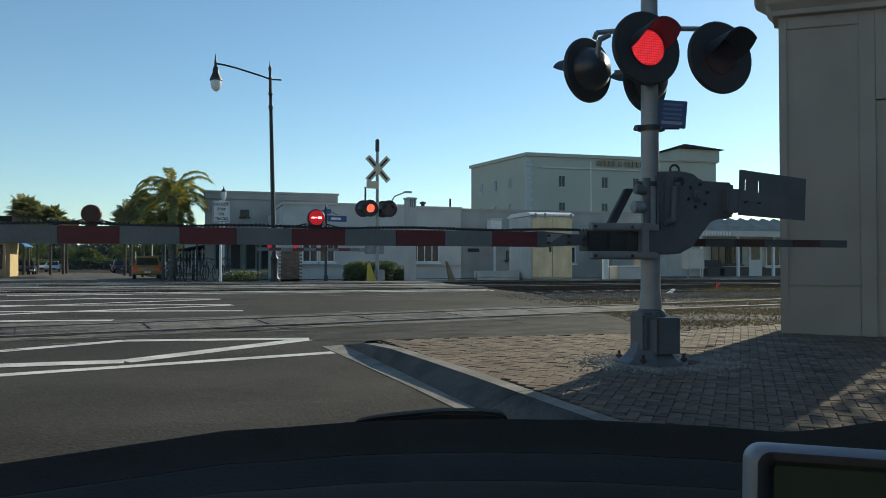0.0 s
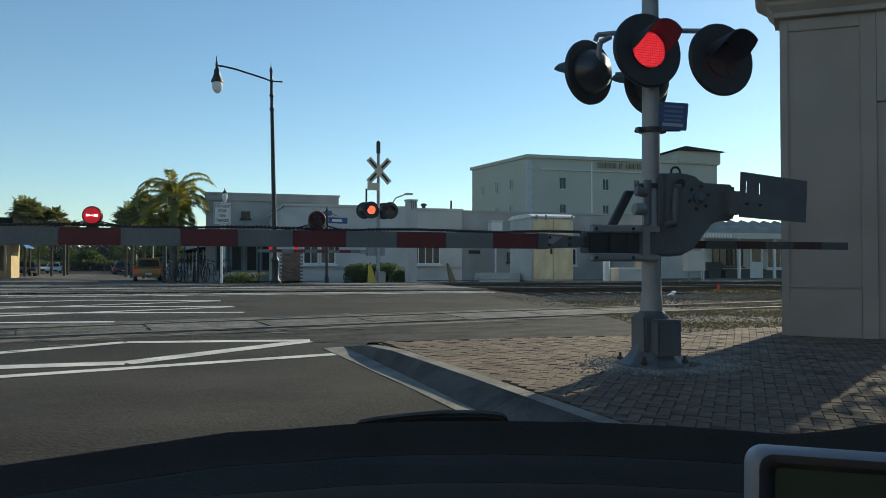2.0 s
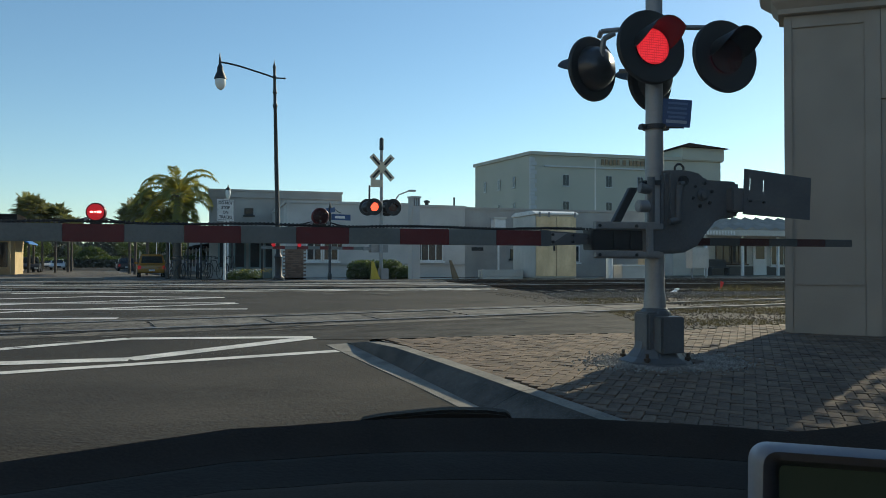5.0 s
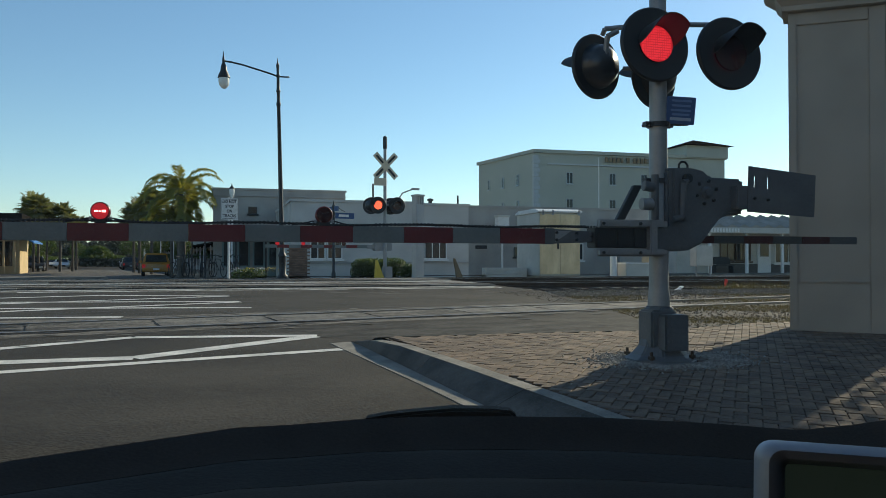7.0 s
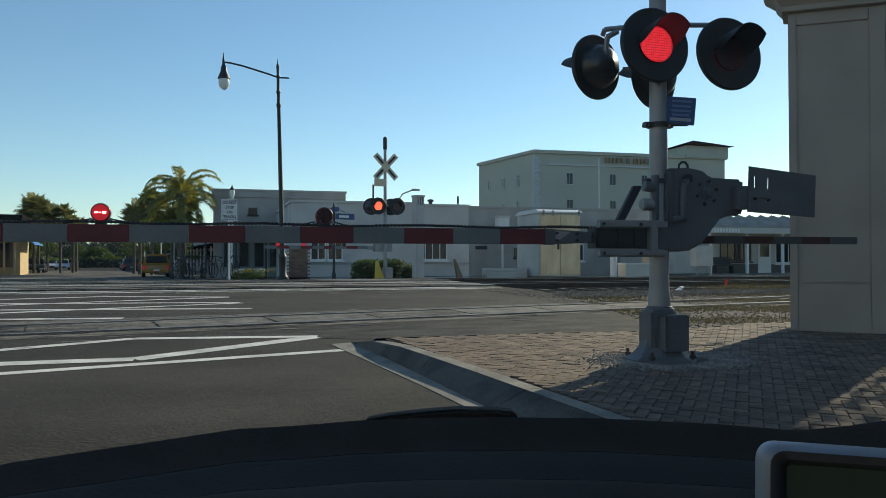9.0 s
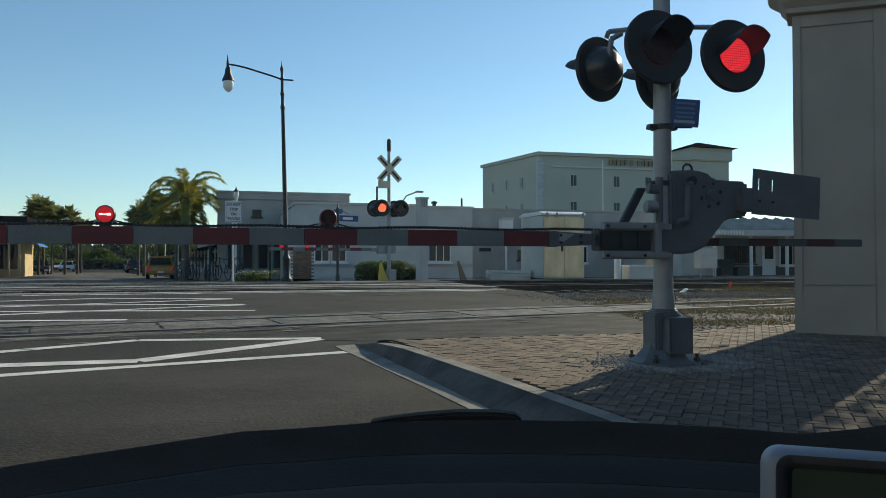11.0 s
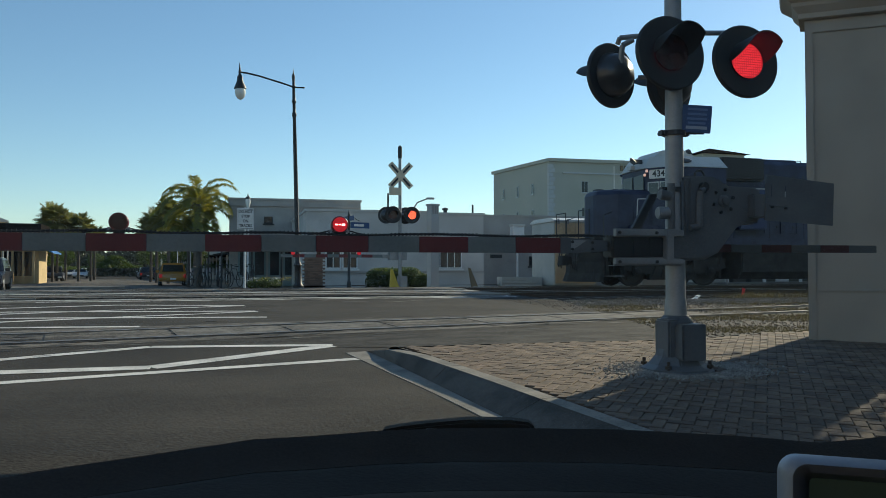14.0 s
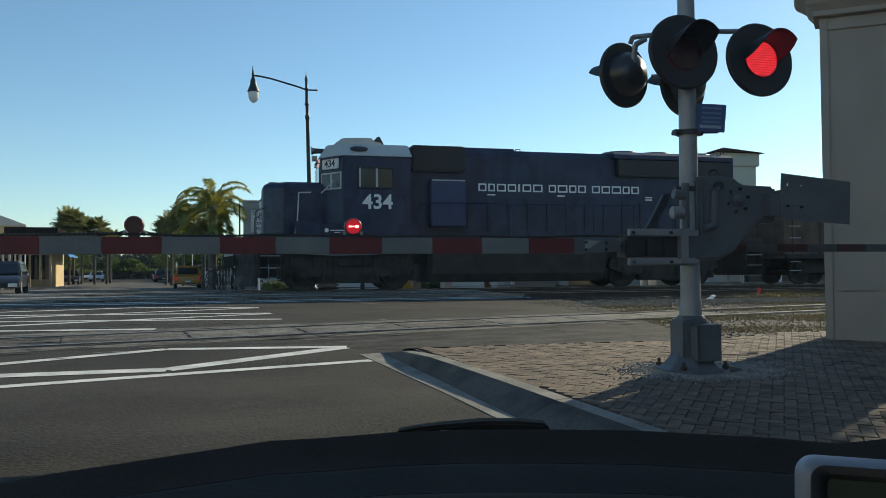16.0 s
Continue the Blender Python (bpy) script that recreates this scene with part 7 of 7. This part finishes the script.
for x, d in ((-0.45, -1), (16.5, 1)):
    part("coupler", boxes((min(x, x + d * 0.42), max(x, x + d * 0.42), -0.10, 0.10, 0.75, 0.98), (min(x + d * 0.3, x + d * 0.55), max(x + d * 0.3, x + d * 0.55), -0.17, 0.14, 0.70, 1.03)), UNDER, loco, bevel=0.02)
bm = bmesh.new()
prism(bm, [(-1.35, 0.48), (-1.15, 0.22), (1.15, 0.22), (1.35, 0.48), (1.42, 1.22), (-1.42, 1.22)], 5.05, 10.75, "x")
part("fuel_tank", bm, UNDER, loco, "long grimy black fuel tank", bevel=0.04)
for c in (2.6, 12.95):
    for s in (-1, 1):
        part("brake_rigging", boxes((c - 0.9, c + 0.9, min(s * 0.9, s * 1.12), max(s * 0.9, s * 1.12), 0.22, 0.40)), UNDER, loco, bevel=0.02)
        y0, y1 = sorted((s * 0.98, s * 1.16))
        bm = bmesh.new()
        prism(bm, [(c - 2.0, 0.62), (c - 1.9, 0.95), (c - 0.9, 0.98), (c - 0.6, 0.70), (c + 0.6, 0.70), (c + 0.9, 0.98), (c + 1.9, 0.95), (c + 2.0, 0.62), (c + 1.7, 0.50), (c + 1.0, 0.42), (c - 1.0, 0.42), (c - 1.7, 0.50)], y0, y1)
        part("truck_frame", bm, UNDER, loco, "cast truck side frame", bevel=0.02)
        for k in (-1.37, 1.37):
            part("axle_box", boxes((c + k - 0.17, c + k + 0.17, min(s * 1.1, s * 1.24), max(s * 1.1, s * 1.24), 0.36, 0.70)), UNDER, loco, bevel=0.03)
            bm = bmesh.new()
            lathe(bm, [(0.12, 0), (0.12, 0.03), (0.05, 0.05)], 12, pose(c + k, s * 1.24, 0.51, 90 if s < 0 else -90, 0, 0))
            part("axle_cap", bm, UNDER, loco)
            for j in (-0.32, 0.32):
                bm = bmesh.new()
                rod(bm, (c + k + j, s * 1.12, 0.66), (c + k + j, s * 1.12, 0.98), 0.07, 0.07, 8)
                part("coil_spring", bm, UNDER, loco)
        part("brake_cylinder", boxes((c - 0.35, c + 0.35, min(s * 1.15, s * 1.32), max(s * 1.15, s * 1.32), 0.75, 0.95)), UNDER, loco, bevel=0.04)
    for s in (-1, 1):
        for k in (-0.72, -0.42, 0.42, 0.72):
            bm = bmesh.new()
            tube(bm, [(c + k, s * 1.18, 0.98), (c + k, s * 1.20, 0.60), (c + k * 1.15, s * 1.15, 0.30)], 0.035, 6)
            part("brake_hanger", bm, UNDER, loco)
        for k in (-1.95, 1.95):
            part("brake_shoe", boxes((c + k - 0.07, c + k + 0.07, min(s * 0.7, s * 0.86), max(s * 0.7, s * 0.86), 0.28, 0.78)), UNDER, loco, bevel=0.02)
        bm = bmesh.new()
        tube(bm, [(c - 1.6, s * 1.26, 1.12), (c - 0.5, s * 1.28, 1.05), (c + 0.5, s * 1.28, 1.07), (c + 1.6, s * 1.26, 1.14)], 0.02, 6)
        part("sand_pipe", bm, ALU, loco, "dull metal sanding pipe")
        for k in (-1.72, 1.72):
            bm = bmesh.new()
            tube(bm, [(c + k, s * 1.24, 1.22), (c + k, s * 1.20, 0.8), (c + k * 0.96, s * 0.98, 0.22)], 0.022, 6)
            part("sand_pipe", bm, UNDER, loco)
    part("truck_bolster", boxes((c - 2.05, c + 2.05, -0.62, 0.62, 0.30, 1.28)), UNDER, loco, "grimy truck bolster and motors", bevel=0.05)
    axle(loco, c - 1.37)
    axle(loco, c + 1.37)
part("headlight", boxes((1.60, 1.75, -0.12, 0.12, 3.98, 4.12)), LOCO_GREY, loco)
bm = bmesh.new()
for yy in (-0.98, -0.84):
    lathe(bm, [(0.05, 0), (0.05, 0.05)], 10, pose(1.74, yy, 3.72 + (0.12 if yy < -0.9 else 0), 0, -90, 0))
part("class_light", bm, plain("class_light_glass", (0.5, 0.5, 0.45), 0.2, glow=(1.0, 0.45, 0.3, 0.5)), loco, "small glowing class light")

wagon = thing("freight_wagon", pose(17.6, 24.15, 0.71), "weathered dark brown high-sided freight wagon coupled behind", "freight wagon")
bm = bmesh.new()
for b in ((0, 15, -1.45, -1.38, 1.0, 3.25), (0, 15, 1.38, 1.45, 1.0, 3.25), (0, 0.08, -1.38, 1.38, 1.0, 3.25), (14.92, 15, -1.38, 1.38, 1.0, 3.25), (0, 15, -1.40, 1.40, 0.92, 1.04)):
    box(bm, *b)
part("body", bm, BROWN, wagon, "rust-brown steel sides")
for k in range(14):
    part("side_rib", boxes((0.3 + k * 1.1, 0.42 + k * 1.1, -1.52, -1.451, 1.0, 3.24)), BROWN, wagon)
for s in (-1, 1):
    part("top_rail", boxes((0, 15, min(s * 1.40, s * 1.52), max(s * 1.40, s * 1.52), 3.251, 3.36)), BROWN, wagon)
    part("side_sill", boxes((0, 15, min(s * 1.455, s * 1.535), max(s * 1.455, s * 1.535), 0.90, 1.06)), UNDER, wagon)
part("brake_wheel", boxes((-0.12, -0.01, -0.9, -0.3, 2.2, 2.7)), UNDER, wagon, bevel=0.04)
part("centre_sill", boxes((-0.5, 15.5, -0.25, 0.25, 0.65, 0.919)), UNDER, wagon)
for z in (0.5, 0.8, 1.2, 1.6, 2.0, 2.4, 2.8):
    bm = bmesh.new()
    tube(bm, [(0.12, -1.56, z), (0.55, -1.56, z)], 0.014, 6)
    part("ladder_rung", bm, LOCO_GREY, wagon, "pale ladder rung")
for c in (2.0, 13.0):
    for s in (-1, 1):
        part("truck_frame", boxes((c - 1.2, c + 1.2, min(s * 0.95, s * 1.1), max(s * 0.95, s * 1.1), 0.40, 0.72)), UNDER, wagon, bevel=0.05)
    axle(wagon, c - 0.9, 0.75, 0.42)
    axle(wagon, c + 0.9, 0.75, 0.42)

# ---- inside the car ----
dash = thing("car_dashboard", Matrix.Translation(EYE) @ pose(0, 0, 0, 0, 0, -17), "black moulded car dashboard below the windscreen", "dashboard")
EDGE = [(-0.80, 0.300, 0.58), (-0.568, 0.255, 0.66), (-0.423, 0.234, 0.73), (-0.278, 0.2125, 0.80), (-0.206, 0.2085, 0.83), (-0.119, 0.2015, 0.87), (-0.025, 0.198, 0.90), (0.07, 0.1975, 0.93), (0.193, 0.199, 0.96), (0.338, 0.2065, 0.98), (0.440, 0.2145, 0.99), (0.504, 0.208, 0.99), (0.568, 0.199, 0.99), (0.80, 0.165, 0.97)]


def dash_rows(rows, name, material, label, bevel=0.0):
    bm = bmesh.new()
    grid = []
    for dip, f in rows:
        grid.append([bm.verts.new((a * t * f, t * f, -(z + dip) * t * f)) for a, z, t in EDGE])
    for r, s in zip(grid, grid[1:]):
        for i in range(len(EDGE) - 1):
            bm.faces.new((r[i], r[i + 1], s[i + 1], s[i]))
    return part(name, bm, material, dash, label, smooth=True)


dash_rows([(0.12, 1.03), (0.01, 1.01), (0.0, 1.0), (0.008, 0.985), (0.030, 0.955), (0.042, 0.93)], "dash_top", PLASTIC, "matt black dash top")
dash_rows([(0.052, 0.95), (0.0425, 0.925), (0.046, 0.90), (0.066, 0.85), (0.078, 0.82)], "dash_ledge", COWL, "smooth dark dash ledge")
dash_rows([(0.090, 0.84), (0.0785, 0.815), (0.084, 0.79), (0.12, 0.70), (0.20, 0.58), (0.42, 0.45), (0.9, 0.38)], "dash_panel", PLASTIC, "black lower dash panel")
bm = bmesh.new()
top = [(-0.115, 0.202), (-0.085, 0.1965), (-0.06, 0.1935), (-0.03, 0.1905), (0.0, 0.188), (0.05, 0.1885), (0.075, 0.191), (0.085, 0.199)]
prism(bm, [(a * 1.04, -z * 1.04) for a, z in top] + [(0.085 * 1.04, -0.24 * 1.04), (-0.115 * 1.04, -0.24 * 1.04)], 1.04, 1.07)
part("wiper_cowl", bm, COWL, dash, "raised black wiper cowl", bevel=0.004)
# pale piece added in place of a glint on the cowl
part("washer_nozzle", boxes((-0.060, -0.040, 1.030, 1.039, -0.2145, -0.2065)), ALU, dash, "small pale piece set in as a glint", bevel=0.002)
# thin dusty film; its translucent veil stands in for glare lifting the darks
SCREEN_GLASS = bpy.data.materials.new("veiled_windscreen_glass")
SCREEN_GLASS.use_nodes = True
gt = SCREEN_GLASS.node_tree
clear, film_, both = gt.nodes.new("ShaderNodeBsdfTransparent"), gt.nodes.new("ShaderNodeBsdfTranslucent"), gt.nodes.new("ShaderNodeMixShader")
film_.inputs[0].default_value, both.inputs[0].default_value = (0.8, 0.72, 0.60, 1), 0.013
gt.links.new(clear.outputs[0], both.inputs[1])
gt.links.new(film_.outputs[0], both.inputs[2])
gt.links.new(both.outputs[0], gt.nodes["Material Output"].inputs[0])
bm = bmesh.new()
prism(bm, [(0.30, 0.30), (1.14, -0.27), (1.144, -0.266), (0.304, 0.304)], -0.85, 0.85, "x")
part("windscreen", bm, SCREEN_GLASS, dash, "clear windscreen with a dusty film that veils the darks")
cabin = thing("car", Matrix.Translation((0, 0, 0)) @ pose(0, 0, 0, 0, 0, 8), "black car standing at the stop line", "car")
part("roof_lining", boxes((-0.75, 1.05, -1.6, 0.25, 1.52, 1.56)), PLASTIC, cabin)
part("door_card", boxes((1.05, 1.10, -1.6, 0.25, 0.3, 1.52)), PLASTIC, cabin)
part("door_card", boxes((-0.80, -0.75, -1.6, 0.1, 0.3, 1.52)), PLASTIC, cabin)
part("rear_wall", boxes((-0.75, 1.05, -1.65, -1.6, 0.3, 1.52)), PLASTIC, cabin)
part("cabin_floor", boxes((-0.75, 1.05, -1.6, 0.5, 0.28, 0.32)), PLASTIC, cabin)
bm = bmesh.new()
prism(bm, [(0.30, 0.27), (0.30, 0.92), (0.95, 0.89), (1.7, 0.76), (2.15, 0.62), (2.25, 0.50), (2.25, 0.30), (2.1, 0.25)], -0.80, 1.10, "x")
part("bonnet", bm, CAR_BLACK, cabin, "black car bonnet", bevel=0.05, smooth=True)
bm = bmesh.new()
prism(bm, [(-1.66, 0.27), (-2.3, 0.32), (-2.35, 0.80), (-1.66, 0.92)], -0.80, 1.10, "x")
part("boot", bm, CAR_BLACK, cabin, bevel=0.05, smooth=True)
for x in (-0.72, 1.02):
    for yy in (-1.75, 1.55):
        bm = bmesh.new()
        lathe(bm, [(0.22, -0.10), (0.30, -0.10), (0.32, -0.07), (0.32, 0.07), (0.30, 0.10), (0.22, 0.10)], 20, pose(x, yy, 0.31, 0, 90, 0))
        part("wheel", bm, TYRE, cabin, smooth=True)
nav = thing("navigation_device", Matrix.Translation(EYE) @ pose(0, 0, 0, 0, 0, -17) @ pose(0.2340, 0.60, -0.1370, -6, 2.3, -8), "small silver-framed navigation device on the dashboard", "navigation device")


def rounded(x0, x1, z0, z1, r, n=6):
    pts = []
    for cx, cz, a0 in ((x1 - r, z1 - r, 0), (x0 + r, z1 - r, 90), (x0 + r, z0 + r, 180), (x1 - r, z0 + r, 270)):
        for k in range(n + 1):
            a = radians(a0 + 90 * k / n)
            pts.append((cx + r * math.cos(a), cz + r * math.sin(a)))
    return pts


bm = bmesh.new()
o, i_ = rounded(0, 0.150, -0.096, 0, 0.014), rounded(0.0195, 0.131, -0.082, -0.0155, 0.004)
mid_ = rounded(0.006, 0.144, -0.090, -0.005, 0.011)
lip_ = rounded(0.014, 0.136, -0.085, -0.011, 0.006)
rows = [[bm.verts.new((a, d, b)) for a, b in q] for q, d in ((o, 0.018), (o, 0.007), (rounded(0.002, 0.148, -0.094, -0.002, 0.013), 0.001), (mid_, -0.003), (lip_, -0.002), (i_, 0.004), (i_, 0.012))]
n = len(o)
for ra, rb in zip(rows, rows[1:]):
    for k in range(n):
        bm.faces.new((ra[k], ra[(k + 1) % n], rb[(k + 1) % n], rb[k]))
for k in range(n):
    bm.faces.new((rows[-1][k], rows[-1][(k + 1) % n], rows[0][(k + 1) % n], rows[0][k]))
part("bezel", bm, DEVICE, nav, "rounded silver-grey bezel", smooth=True)
scr = part("screen", boxes((0.019, 0.132, 0.004, 0.012, -0.083, -0.015)), SCREEN, nav, "dim dark screen")
words("Driv", 0.021, DIM_TEXT, scr, Matrix.Translation((0.098, 0.0035, -0.044)) @ FACE, depth=0.0003)
part("body", boxes((0.01, 0.14, 0.018, 0.034, -0.09, -0.006)), BLACK, nav, bevel=0.004)
bm = bmesh.new()
rod(bm, (0.075, 0.03, -0.06), (0.075, 0.09, -0.13), 0.014, 0.02, 10)
part("mount", bm, BLACK, nav)

# ---- brick pavers in a herringbone, last ----
LEN, WID, GAP = 0.16, 0.08, 0.005
PAVED = [(kx(2.0) + 0.13, 2.0), (kx(4.7) + 0.13, 4.7), (kx(7.9) + 0.13, 7.9), (3.15, 7.93), (5.0, 7.85), (6.5, 8.3), (9.6, 8.3), (9.6, 2.0)]


def inside(x, yy, poly):
    c = False
    for (xa, ya), (xb, yb) in zip(poly, poly[1:] + poly[:1]):
        if (ya > yy) != (yb > yy) and x < (xb - xa) * (yy - ya) / (yb - ya) + xa:
            c = not c
    return c


rnd = random.Random(4)
spots = []
turn = radians(52)
ct, st = math.cos(turn), math.sin(turn)
for i in range(-90, 190):
    for j in range(-90, 190):
        k = (i - j) % 4
        if k == 0:
            u, v, along = (i + 1) * WID, (j + 0.5) * WID, True
        elif k == 3:
            u, v, along = (i + 0.5) * WID, (j + 1) * WID, False
        else:
            continue
        X, Y = u * ct - v * st + 4.0, u * st + v * ct + 1.0
        if inside(X, Y, PAVED) and not (math.hypot(X - MAST[0], Y - MAST[1]) < 0.30):
            spots.append((X, Y, turn + (0 if along else math.pi / 2)))
bm = bmesh.new()
l, w, h = LEN / 2 - GAP / 2, WID / 2 - GAP / 2, 0.04
lo = box(bm, -l, l, -w, w, -h, -0.004)
top = [bm.verts.new((x, yy, 0)) for x, yy in ((-l + 0.004, -w + 0.004), (l - 0.004, -w + 0.004), (l - 0.004, w - 0.004), (-l + 0.004, w - 0.004))]
bm.faces.remove(next(f for f in bm.faces if all(v.co.z > -0.01 for v in f.verts)))
for k in range(4):
    bm.faces.new((lo[4 + k], lo[4 + (k + 1) % 4], top[(k + 1) % 4], top[k]))
bm.faces.new(top)
paver = finish(bm, "paver", PAVER)


def bedded(X, Y, a):
    z = g(Y) + 0.153 + rnd.uniform(-0.003, 0.003)
    slope = (g(Y + 0.1) - g(Y - 0.1)) / 0.2
    return Matrix.Translation((X, Y, z)) @ Euler((math.atan(slope) + rnd.gauss(0, 0.012), rnd.gauss(0, 0.012), 0)).to_matrix().to_4x4() @ Matrix.Rotation(a + rnd.gauss(0, 0.012), 4, "Z")


def near_patch(s):
    return 3.6 < s[1] < 6.0 and 2.3 < s[0] < 5.4


nearest = [s for s in spots if near_patch(s)][:300]
chosen = set(nearest)
for s in nearest:
    ob = new("paver", paver)
    ob.parent, ob.matrix_basis = pavement, bedded(*s)
verts, faces = [], []
src = [v.co.copy() for v in paver.vertices]
polys = [tuple(p.vertices) for p in paver.polygons]
for s in spots:
    if s in chosen:
        continue
    m, b = bedded(*s), len(verts)
    verts += [tuple(m @ c) for c in src]
    faces += [tuple(b + i for i in p) for p in polys]
me = bpy.data.meshes.new("paver_field")
me.from_pydata(verts, [], faces)
me.materials.append(PAVER)
ob = new("paver_field", me)
ob.parent = pavement
tagged(ob, "herringbone of brown brick pavers", kind="stuff")

# ---- what moves ----
SPEED, HALF_BEAT = 5.62, 0.5235


def motions():
    times = [k * 0.5 for k in range(33)]
    for ob, x in ((loco, 0.44), (wagon, 17.75)):
        walk(ob, [(t, pose(x + SPEED * (16 - t), 24.15, 0.71)) for t in times])
    for w, x, r in WHEELSETS:
        walk(w, [(t, pose(x, 0, r) @ Matrix.Rotation(-SPEED * t / r, 4, "Y")) for t in [k / 10 for k in range(161)]])
    for lens, phase, lag in FLASHERS:
        base = lens.matrix_basis.copy()
        rows, angle, last = [], 0 if phase == 0 else 180, -1.0
        rows.append((0.0, base @ pose(0, 0, 0, 0, 0, angle)))
        k = 0
        while True:
            t = lag + k * HALF_BEAT
            k += 1
            if t > 15.9:
                break
            if t < 0:
                angle += 180
                rows[0] = (0.0, base @ pose(0, 0, 0, 0, 0, angle))
                continue
            f = t * FPS
            f0 = round(f - 1.5)
            mark = round(f / 15) * 15
            if f0 < mark < f0 + 3:
                f0 = mark if f >= mark else mark - 3
            for j, da in enumerate((0, 60, 120, 180)):
                if f0 + j > 0:
                    rows.append(((f0 + j) / FPS, base @ pose(0, 0, 0, 0, 0, angle + da)))
            angle += 180
        rows.append((16.0, base @ pose(0, 0, 0, 0, 0, angle)))
        walk(lens, rows)


motions()
